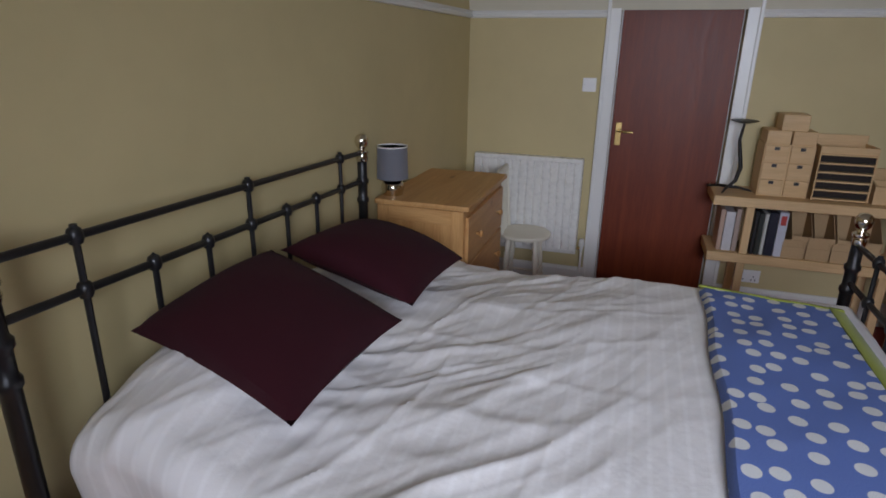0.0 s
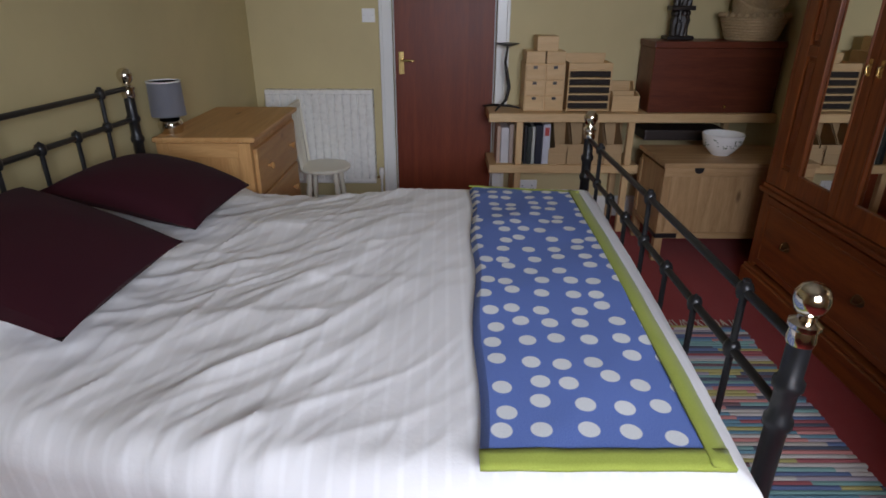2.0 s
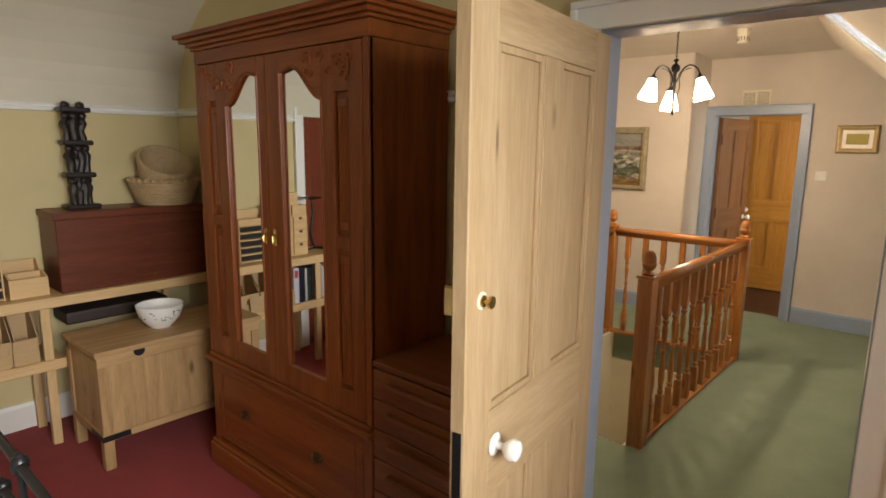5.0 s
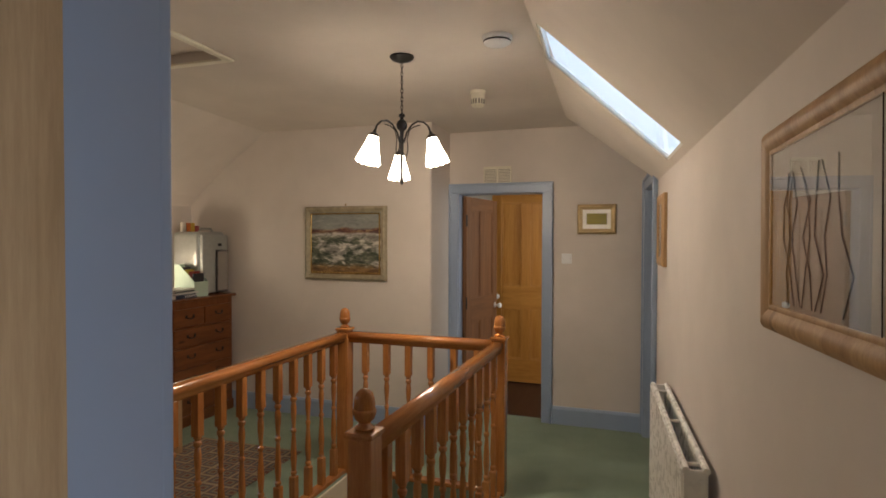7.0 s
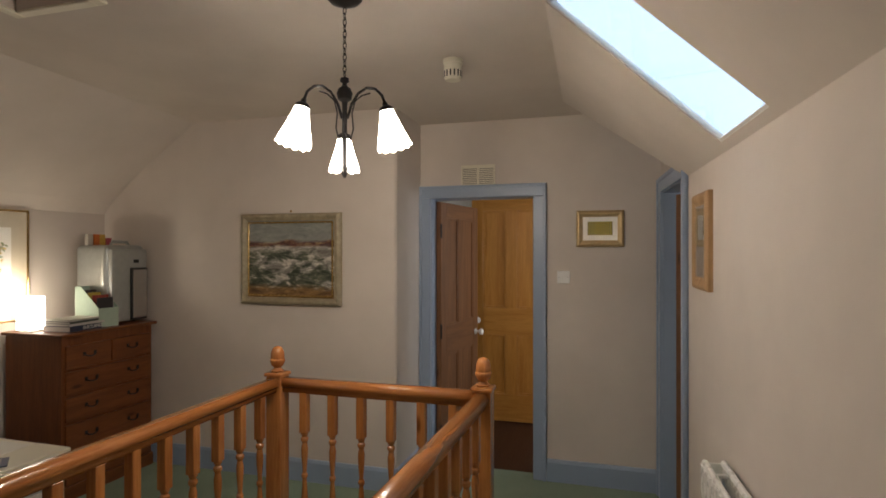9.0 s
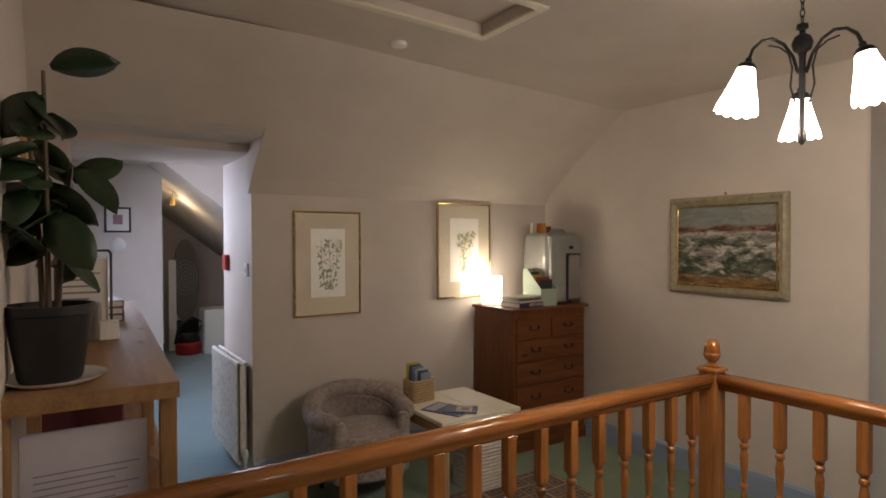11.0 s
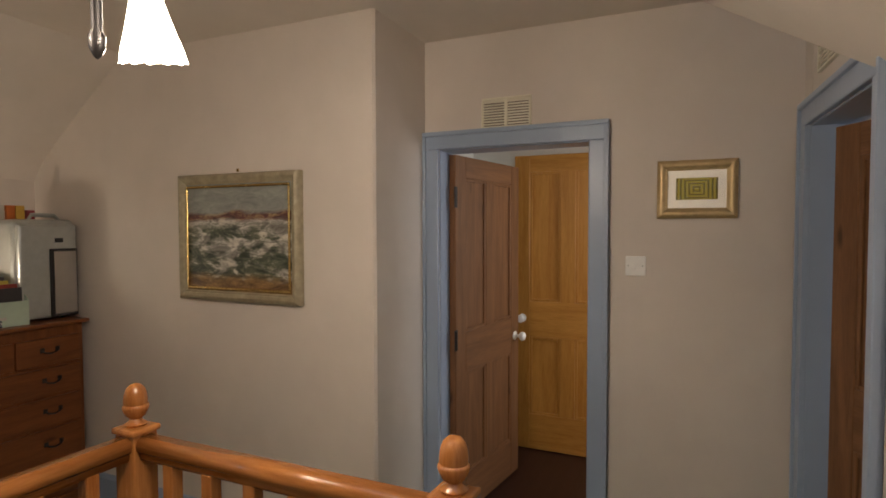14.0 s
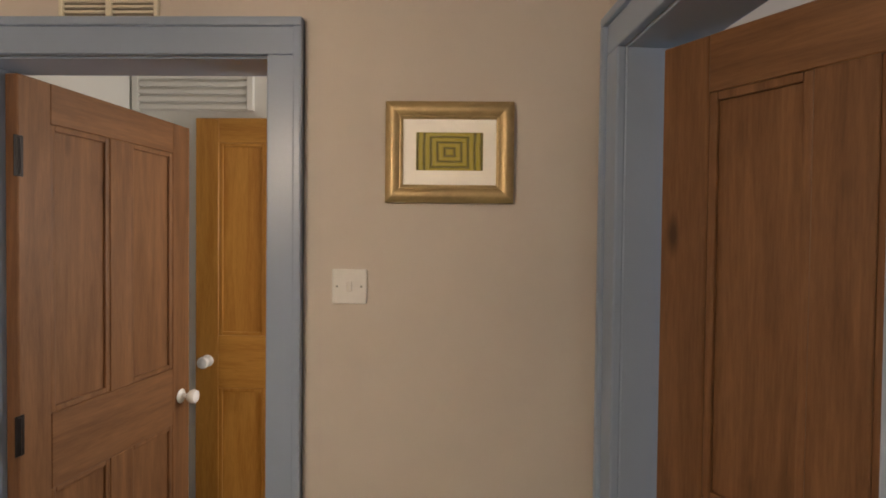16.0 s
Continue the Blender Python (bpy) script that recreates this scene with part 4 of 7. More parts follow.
def bedside_table():
    c = thing("bedside_table", "small honey pine bedside cabinet by the bed", "bedside table")
    box("body", (-0.90, 0.30, 0.06), (-0.52, 0.77, 0.55), PINE["z"], c)
    box("top", (-0.92, 0.28, 0.55), (-0.49, 0.80, 0.575), PINE["y"], c, 0.006, "", 2)
    box("plinth", (-0.88, 0.32, 0), (-0.54, 0.75, 0.06), PINE["y"], c)
    base(c, -0.68, 0.41, 0)


bedside_table()


def chair():
    c = thing("chair", "cream-painted wooden chair with round seat", "chair")
    P = OFFWHITE
    X, Y, S = -0.21, 3.785, 0.46
    lathe("seat", [(0.0, 0), (0.15, 0.0), (0.172, 0.006), (0.176, 0.018), (0.17, 0.028), (0.13, 0.03), (0.0, 0.026)], P, c, Matrix.Translation((X, Y, S - 0.028)), 32)
    for a in (45, 135, 225, 315):
        bm = bmesh.new()
        turned_leg(bm, 0, 0, 0, S - 0.03, 0.018)
        dx, dy = math.cos(radians(a)), math.sin(radians(a))
        sh = Matrix.Identity(4)
        sh[0][2], sh[1][2] = -dx * 0.10, -dy * 0.10
        bmesh.ops.transform(bm, matrix=Matrix.Translation((X + dx * 0.165, Y + dy * 0.165, 0)) @ sh, verts=bm.verts)
        part("leg", bm, P, c, "", True)
    for z, pr in ((0.15, ((45, 135), (225, 315))), (0.20, ((135, 225), (45, 315)))):
        for a, b in pr:
            k = 0.15
            tube("stretcher", [(X + math.cos(radians(a)) * k, Y + math.sin(radians(a)) * k, z), (X + math.cos(radians(b)) * k, Y + math.sin(radians(b)) * k, z)], 0.009, P, c, 8)
    # back against the wardrobe side, turned so that its rungs face the bed
    for s in (-1, 1):
        tube("back_post", [(X - 0.13, Y + s * 0.11, S), (X - 0.15, Y + s * 0.125, 0.66), (X - 0.17, Y + s * 0.135, 0.875)], [0.012, 0.012, 0.010], P, c, 8)
    for k in (-0.045, 0, 0.045):
        tube("spindle", [(X - 0.135, Y + k, S), (X - 0.165, Y + k * 1.3, 0.84)], 0.006, P, c, 8)
    box("top_rail", (X - 0.18, Y - 0.14, 0.83), (X - 0.16, Y + 0.14, 0.88), P, c, 0.008, "", 2)
    base(c, X, Y, 0)


chair()


def radiator(name, label, length, height, depth, fins=True, grille=True):
    """A steel panel radiator that stands along x, its front towards -y, its back at y = 0."""
    r = thing(name, label, "radiator")
    bm = bmesh.new()
    n = int(length / 0.05)
    pts = []
    for k in range(n):
        x = length * k / n
        w = length / n
        for dx, y in ((0.0, 0), (0.15, -0.010), (0.5, -0.012), (0.85, -0.010)):
            pts.append((x + w * dx, -depth + y * (1 if fins else 0) + 0.012))
    pts.append((length, -depth + 0.012))
    outline = pts + [(length, -depth + 0.022), (0, -depth + 0.022)]
    add_prism(bm, outline, 0.03, height - (0.03 if grille else 0.015), "z")
    part("front_panel", bm, ENAMEL, r)
    box("back_panel", (0, -0.035, 0.02), (length, -0.025, height - 0.02), ENAMEL, r, 0.003)
    if grille:
        box("top_grille", (0, -depth + 0.006, height - 0.03), (length, -0.025, height), ENAMEL, r, 0.006, "", 2)
    else:
        tube("top_edge", [(0, -depth + 0.017, height - 0.012), (length, -depth + 0.017, height - 0.012)], 0.012, ENAMEL, r, 8)
        tube("top_edge", [(0, -0.030, height - 0.012), (length, -0.030, height - 0.012)], 0.012, ENAMEL, r, 8)
        for k in range(3):
            box("cross_bar", (length * (0.08 + 0.42 * k) - 0.006, -depth + 0.02, height - 0.03), (length * (0.08 + 0.42 * k) + 0.006, -0.03, height - 0.018), ENAMEL, r, 0.002)
    box("bottom_edge", (0, -depth + 0.006, 0.0), (length, -depth + 0.03, 0.03), ENAMEL, r, 0.005)
    for x in (0, length - 0.008):
        box("side_panel", (x, -depth + 0.008, 0.02), (x + 0.008, -0.025, height - 0.01), ENAMEL, r, 0.002)
    box("bracket", (length * 0.2, -0.028, height * 0.3), (length * 0.2 + 0.03, 0, height * 0.8), ENAMEL, r, 0.001)
    box("bracket", (length * 0.8, -0.028, height * 0.3), (length * 0.8 + 0.03, 0, height * 0.8), ENAMEL, r, 0.001)
    valve = bmesh.new()
    add_lathe(valve, [(0.008, -0.16), (0.008, 0), (0.013, 0.002), (0.013, 0.03), (0.018, 0.034), (0.02, 0.04), (0.018, 0.075), (0.012, 0.085), (0, 0.086)], Matrix.Translation((length + 0.035, -depth / 2, 0.02)), 14)
    part("valve", valve, ENAMEL, r, "white thermostatic valve", True)
    tube("pipe", [(length, -depth / 2, 0.035), (length + 0.035, -depth / 2, 0.035)], 0.008, BRASS, r, 8)
    return r


radiator("radiator", "white ribbed steel radiator on the bedroom wall", 0.74, 0.66, 0.10).matrix_world = pose(-0.625, FAR - 0.001, 0.27)


def door_panel(bm, u0, u1, z0, z1, y, proud):
    """A sunk panel with a moulded rim, set in the face at y; proud is the way out (+1 or -1)."""
    d = proud
    add_box(bm, u0 - 0.012, y, z0 - 0.012, u0 + 0.006, y + d * 0.006, z1 + 0.012, 0.003)
    add_box(bm, u1 - 0.006, y, z0 - 0.012, u1 + 0.012, y + d * 0.006, z1 + 0.012, 0.003)
    add_box(bm, u0 + 0.006, y, z0 - 0.012, u1 - 0.006, y + d * 0.006, z0 + 0.006, 0.003)
    add_box(bm, u0 + 0.006, y, z1 - 0.006, u1 - 0.006, y + d * 0.006, z1 + 0.012, 0.003)


def panelled_door(name, label, width, height, W, knob_z=0.9, cols=2, arrange=None, knob=True, latch=True, knob_mat=None, inset=0.06):
    """A four-panel door leaf: hinge at u = 0, thickness along y about 0, standing on z = 0."""
    d = thing(name, label, "door", kind="structure")
    st, mu, T = 0.11, 0.10, 0.04
    rails = arrange or ((0.0, 0.22), (0.78, 1.0), (height - 0.115, height))
    pw = (width - 2 * st - mu) / 2
    for a, b in ((0, st), (width - st, width)):
        box("stile", (a, -T / 2, 0), (b, T / 2, height), W["z"], d, 0.003)
    for a, b in rails:
        box("rail", (st, -T / 2, a), (width - st, T / 2, b), W["x"], d, 0.002)
    for (_, z0), (z1, _) in zip(rails, rails[1:]):
        box("mullion", (st + pw, -T / 2, z0), (st + pw + mu, T / 2, z1), W["z"], d, 0.002)
        for u in (st, st + pw + mu):
            p = box("panel", (u - 0.004, -T / 2 + 0.013, z0 - 0.004), (u + pw + 0.004, T / 2 - 0.013, z1 + 0.004), W["z"], d, 0.001)
            bm = bmesh.new()
            for s in (1, -1):
                yy = s * (T / 2 - 0.013)
                for q in ((u, u + 0.018, z0, z1), (u + pw - 0.018, u + pw, z0, z1), (u + 0.018, u + pw - 0.018, z0, z0 + 0.018), (u + 0.018, u + pw - 0.018, z1 - 0.018, z1)):
                    add_box(bm, q[0], yy, q[2], q[1], yy + s * 0.010, q[3], 0.004, 2)
            part("moulding", bm, W["z"], p)
    if knob:
        for s in (1, -1):
            m = Matrix.Translation((width - inset, s * T / 2, knob_z)) @ Matrix.Rotation(-s * math.pi / 2, 4, "X")
            lathe("door_knob", [(0.027, 0), (0.029, 0.004), (0.022, 0.009), (0.010, 0.011), (0.009, 0.028), (0.018, 0.034), (0.027, 0.045), (0.029, 0.056), (0.024, 0.067), (0.012, 0.073), (0, 0.074)], knob_mat or PORCELAIN, d, m, 20, "white porcelain knob")
    if latch:
        box("latch_plate", (width - 0.001, -0.012, knob_z - 0.10), (width + 0.002, 0.012, knob_z + 0.08), DARKIRON, d, 0.001)
        for z in (0.22, height / 2, height - 0.22):
            lathe("hinge", [(0.007, -0.05), (0.007, 0.05)], DARKIRON, d, Matrix.Translation((-0.004, -T / 2 - 0.003, z)), 8)
            box("hinge_plate", (-0.016, -T / 2 - 0.004, z - 0.055), (0.014, -T / 2 - 0.0005, z + 0.055), DARKIRON, d, 0.001)
    return d


# bedroom door to the landing, standing open, and the flush door in the far wall
leaf = panelled_door("door_1", "stripped pine four-panel door standing open", 0.80, 1.965, DOORPINE, 0.905, inset=0.137)
leaf.matrix_world = pose(2.735, 1.080, 0.008, 0, 0, 180 + 6.5)
key = lathe("rim_lock", [(0.014, 0), (0.014, 0.004), (0.006, 0.006), (0.006, 0.016), (0.015, 0.02), (0.015, 0.026), (0, 0.028)], BRASS, leaf, Matrix.Translation((0.738, 0.0225, 1.285)) @ Matrix.Rotation(-math.pi / 2, 4, "X"), 14, "brass rim-lock knob")
lathe("lock_rose", [(0.0, 0), (0.021, 0), (0.021, 0.002), (0.018, 0.0035), (0, 0.0035)], OFFWHITE, leaf, Matrix.Translation((0.738, 0.02, 1.285)) @ Matrix.Rotation(-math.pi / 2, 4, "X"), 18, "cream round lock rose")
box("rim_lock", (0.70, -0.05, 1.25), (0.79, -0.02, 1.32), BRASS, leaf, 0.004, "brass rim lock case")
dr = thing("door_2", "closed red-brown flush door with brass handle", "door", (DX0, FAR + 0.03, 0), kind="structure")
box("leaf", (0.012, 0.0, 0.008), (DX1 - DX0 - 0.012, 0.04, DTOP - 0.012), REDDOOR, dr, 0.002)
box("stop", (0.0, 0.041, 0.0), (DX1 - DX0, 0.06, DTOP), WHITE, dr, 0)
hp = box("door_handle", (0.035, -0.006, 1.02), (0.073, 0.0, 1.17), BRASS, dr, 0.002, "brass lever handle on a plate")
tube("lever", [(0.054, -0.006, 1.115), (0.054, -0.04, 1.115), (0.075, -0.045, 1.115), (0.145, -0.045, 1.112)], 0.008, BRASS, hp, 8)


def socket(name, label, m, kind="switch"):
    s = thing(name, label, kind)
    w = 0.072 if kind == "socket" else 0.043
    box("plate", (-w, -0.010, -0.043), (w, 0.0, 0.043), PLASTIC, s, 0.004, "", 2)
    if kind == "socket":
        for u in (-0.035, 0.035):
            box("rocker", (u - 0.008, -0.014, 0.012), (u + 0.008, -0.010, 0.03), PLASTIC, s, 0.002)
            for a, b in ((0, 0.0), (-0.011, -0.022), (0.011, -0.022)):
                box("pin_hole", (u + a - 0.003, -0.0106, b - 0.006), (u + a + 0.003, -0.0095, b + 0.004), BLACK, s, 0)
    else:
        box("rocker", (-0.007, -0.016, -0.013), (0.007, -0.010, 0.013), PLASTIC, s, 0.002)
        for u in (-0.03, 0.03):
            lathe("screw", [(0.003, 0), (0.003, 0.001), (0, 0.0012)], SILVER, s, Matrix.Translation((u, -0.010, 0)) @ Matrix.Rotation(math.pi / 2, 4, "X"), 8)
    s.matrix_world = m
    return s


socket("light_switch", "white plastic light switch by the flush door", pose(0.10, FAR - 0.0, 1.40))
socket("wall_socket", "white double socket above the skirting board", pose(1.22, FAR - 0.0, 0.23), "socket")


def shelf_unit():
    s = thing("shelf_unit", "low pale birch shelf unit along the bedroom wall", "shelf")
    Y0, Y1 = 3.715, 4.06
    box("top_shelf", (0.895, Y0, 0.765), (2.755, Y1, 0.822), BIRCH["x"], s, 0.004)
    box("lower_shelf", (0.905, Y0, 0.425), (1.905, Y1, 0.482), BIRCH["x"], s, 0.004)
    for x in (1.10, 1.83):
        for y in (Y0 + 0.01, Y1 - 0.05):
            box("upright", (x - 0.022, y, 0.482), (x + 0.022, y + 0.04, 0.765), BIRCH["z"], s, 0.003)
            box("leg", (x - 0.022, y, 0.0), (x + 0.022, y + 0.04, 0.425), BIRCH["z"], s, 0.003)
    box("upright", (2.56, Y1 - 0.05, 0.0), (2.60, Y1 - 0.01, 0.765), BIRCH["z"], s, 0.003)
    base(s, 1.8, 3.9, 0)


shelf_unit()
ST = 0.822


def candlestick():
    t = thing("candlestick", "tall black iron candlestick with curved feet", "candlestick")
    X, Y = 1.015, 3.90
    tube("stem", [(X - 0.03, Y, ST + 0.02), (X + 0.005, Y, ST + 0.06), (X + 0.02, Y, ST + 0.14), (X + 0.005, Y, ST + 0.22), (X - 0.01, Y, ST + 0.30), (X, Y, ST + 0.40)], [0.008, 0.011, 0.013, 0.012, 0.009, 0.007], DARKIRON, t, 10)
    lathe("dish", [(0.0, 0), (0.02, 0.002), (0.06, 0.012), (0.078, 0.02), (0.072, 0.022), (0.02, 0.012), (0, 0.012)], DARKIRON, t, Matrix.Translation((X, Y, ST + 0.395)), 24)
    for a in (-5, 150, 250):
        dx, dy = math.cos(radians(a)), math.sin(radians(a))
        tube("foot", [(X - 0.03, Y, ST + 0.022), (X - 0.03 + dx * 0.06, Y + dy * 0.06, ST + 0.02), (X - 0.03 + dx * 0.13, Y + dy * 0.13, ST + 0.006)], [0.009, 0.008, 0.005], DARKIRON, t, 8)
    base(t, X, Y, ST)


candlestick()


def mini_drawers():
    t = thing("desk_cabinet", "pale wooden desktop chest with six small drawers", "drawers")
    x0, x1, y0, y1 = 1.125, 1.385, 3.80, 4.02
    z0, h = ST, 0.30
    box("carcass", (x0, y0 + 0.012, z0), (x1, y1, z0 + h), BIRCH["z"], t, 0.002)
    cw = (x1 - x0) / 2
    for i in range(2):
        for j in range(3):
            a, b = x0 + i * cw + 0.006, z0 + 0.008 + j * 0.097
            d = box("drawer", (a, y0, b), (a + cw - 0.012, y0 + 0.014, b + 0.09), BIRCH["x"], t, 0.002)
            box("finger_hole", (a + cw / 2 - 0.020, y0 - 0.0012, b + 0.066), (a + cw / 2 + 0.006, y0 + 0.001, b + 0.084), BLACK, d, 0)
    base(t, 1.255, 3.9, ST)
    t2 = thing("wooden_box", "small open pale wooden box on the mini drawers", "box")
    zz = z0 + h
    for i in range(2):
        a = x0 + i * cw
        box("tray", (a + 0.004, y0 + 0.01, zz), (a + cw - 0.004, y1 - 0.03, zz + 0.075), BIRCH["x"], t2, 0.003)
    base(t2, 1.255, 3.9, zz)
    t3 = box("wooden_box", (1.195, y0 + 0.02, zz + 0.075), (1.33, y1 - 0.04, zz + 0.165), BIRCH["x"], None, 0.003)
    tag(t3, "small pale wooden box stacked on top", "box")


mini_drawers()


SLOT = plain("dark_brown_slot_block", (0.020, 0.013, 0.009), 0.8, 0, 0.2)


def letter_tray():
    t = thing("letter_tray", "pale wooden letter tray with six dark slots", "letter tray")
    x0, x1, y0, y1 = 1.405, 1.685, 3.79, 4.03
    h = 0.325
    box("back", (x0, y1 - 0.01, ST), (x1, y1, ST + h), BIRCH["z"], t, 0.001)
    for x in (x0, x1 - 0.008):
        box("side", (x, y0 + 0.01, ST), (x + 0.008, y1 - 0.01, ST + h - 0.02), BIRCH["z"], t, 0.001)
    for k in range(6):
        z = ST + 0.006 + k * 0.05
        box("shelf", (x0 + 0.008, y0, z), (x1 - 0.008, y1 - 0.01, z + 0.010), BIRCH["x"], t, 0.002)
        # dark brown blocks nearly fill the spaces between the shelves
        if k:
            box("tray_insert", (x0 + 0.010, y0 + 0.012, z - 0.036), (x1 - 0.010, y1 - 0.014, z - 0.003), SLOT, t, 0.001, "dark brown block filling the slot")
    box("front_lip", (x0, y0 + 0.01, ST + 0.262), (x1, y0 + 0.02, ST + 0.305), BIRCH["x"], t, 0.003)
    box("back_lip", (x0, y1 - 0.02, ST + 0.27), (x1, y1 - 0.01, ST + 0.35), BIRCH["x"], t, 0.003)
    base(t, 1.545, 3.9, ST)


letter_tray()


def organiser():
    t = thing("desk_organiser", "stepped pale wooden desk organiser", "organiser")
    prism("side", [(3.80, ST), (4.02, ST), (4.02, ST + 0.17), (3.96, ST + 0.175), (3.92, ST + 0.12), (3.86, ST + 0.12), (3.80, ST + 0.10)], 1.705, 1.715, "x", BIRCH["y"], t)
    prism("side", [(3.80, ST), (4.02, ST), (4.02, ST + 0.17), (3.96, ST + 0.175), (3.92, ST + 0.12), (3.86, ST + 0.12), (3.80, ST + 0.10)], 1.87, 1.88, "x", BIRCH["y"], t)
    box("front", (1.715, 3.80, ST), (1.87, 3.81, ST + 0.10), BIRCH["x"], t, 0.001)
    box("divider", (1.715, 3.90, ST), (1.87, 3.91, ST + 0.12), BIRCH["x"], t, 0.001)
    box("back", (1.715, 4.01, ST), (1.87, 4.02, ST + 0.17), BIRCH["x"], t, 0.001)
    box("base_board", (1.715, 3.81, ST), (1.87, 4.01, ST + 0.008), BIRCH["x"], t, 0)
    base(t, 1.79, 3.9, ST)


organiser()
bx = thing("wooden_chest", "dark red mahogany box on the shelf", "box")
box("body", (1.925, 3.755, ST), (2.735, 4.05, ST + 0.40), DARKMAHOG["x"], bx, 0.004)
box("lid", (1.918, 3.748, ST + 0.40), (2.742, 4.052, ST + 0.44), DARKMAHOG["x"], bx, 0.006, "", 2)
lathe("keyhole", [(0.010, 0), (0.010, 0.002), (0, 0.003)], BRASS, bx, Matrix.Translation((2.42, 3.755, ST + 0.04)) @ Matrix.Rotation(math.pi / 2, 4, "X"), 12)
base(bx, 2.33, 3.9, ST)
BT = ST + 0.44


def statue():
    bm = bmesh.new()
    X, Y = 2.11, 3.92
    rnd = random.Random(11)
    add_box(bm, X - 0.085, Y - 0.06, BT, X + 0.085, Y + 0.06, BT + 0.025, 0.006)
    for tier in range(3):
        z = BT + 0.025 + tier * 0.178
        add_box(bm, X - 0.075, Y - 0.05, z + 0.150, X + 0.075, Y + 0.05, z + 0.178, 0.006)
        for k in range(5):
            a = k * 2 * math.pi / 5 + tier
            cx, cy = X + math.cos(a) * 0.042, Y + math.sin(a) * 0.03
            top = z + 0.150
            add_tube(bm, [(cx, cy, z), (cx + rnd.uniform(-0.012, 0.012), cy, z + 0.05), (cx + rnd.uniform(-0.012, 0.012), cy, z + 0.09), (cx, cy, z + 0.12)], [0.020, 0.017, 0.025, 0.014], 8)
            b = bmesh.new()
            ball(b, (cx, cy, z + 0.132), 0.023, 8)
            merge(bm, b)
            add_tube(bm, [(cx, cy, z + 0.10), (X + math.cos(a + 0.9) * 0.05, Y + math.sin(a + 0.9) * 0.036, z + 0.08), (X + math.cos(a + 1.2) * 0.04, Y + math.sin(a + 1.2) * 0.03, z + 0.12)], 0.011, 6)
        add_tube(bm, [(X, Y, z), (X, Y, z + 0.15)], 0.022, 8)
    for k in range(4):
        a = k * math.pi / 2 + 0.5
        b = bmesh.new()
        ball(b, (X + math.cos(a) * 0.05, Y + math.sin(a) * 0.035, BT + 0.025 + 3 * 0.178 + 0.010), 0.022, 8)
        merge(bm, b)
    tag(part("statue", bm, EBONY, None, "", True), "tall dark carved wooden statue in tiers", "statue")


statue()


def basket(name, X, Y, z, r0, r1, h, label, tilt=0, rim=True):
    t = thing(name, label, "basket", group="stacked baskets")
    bm = bmesh.new()
    rows = 9
    prof = [(0.0, 0.0), (r0, 0.0)]
    for k in range(rows):
        f0, f1 = k / rows, (k + 0.5) / rows
        prof += [(r0 + (r1 - r0) * f0 ** 0.7 + 0.004, h * (f0 + 0.02)), (r0 + (r1 - r0) * f1 ** 0.7 + 0.009, h * f1)]
    prof += [(r1, h), (r1 - 0.012, h), (r0 - 0.01, 0.014), (0, 0.014)]
    add_lathe(bm, prof, None, 32)
    part("bowl", bm, WICKER, t, "", True)
    if rim:
        b = bmesh.new()
        for k in range(28):
            a = k * 2 * math.pi / 28
            q = bmesh.new()
            ball(q, (r1 * math.cos(a), r1 * math.sin(a), h), 0.016, 6)
            merge(b, q)
        part("rim", b, WICKER, t, "braided rim", True)
    t.matrix_world = Matrix.Translation((X, Y, z)) @ Matrix.Rotation(radians(tilt), 4, "X")
    return t


basket("basket", 2.55, 3.86, BT, 0.135, 0.195, 0.15, "round pale wicker basket with braided rim")
basket("basket", 2.55, 3.91, BT + 0.13, 0.10, 0.155, 0.17, "smaller wicker basket nested in another", 35, False)


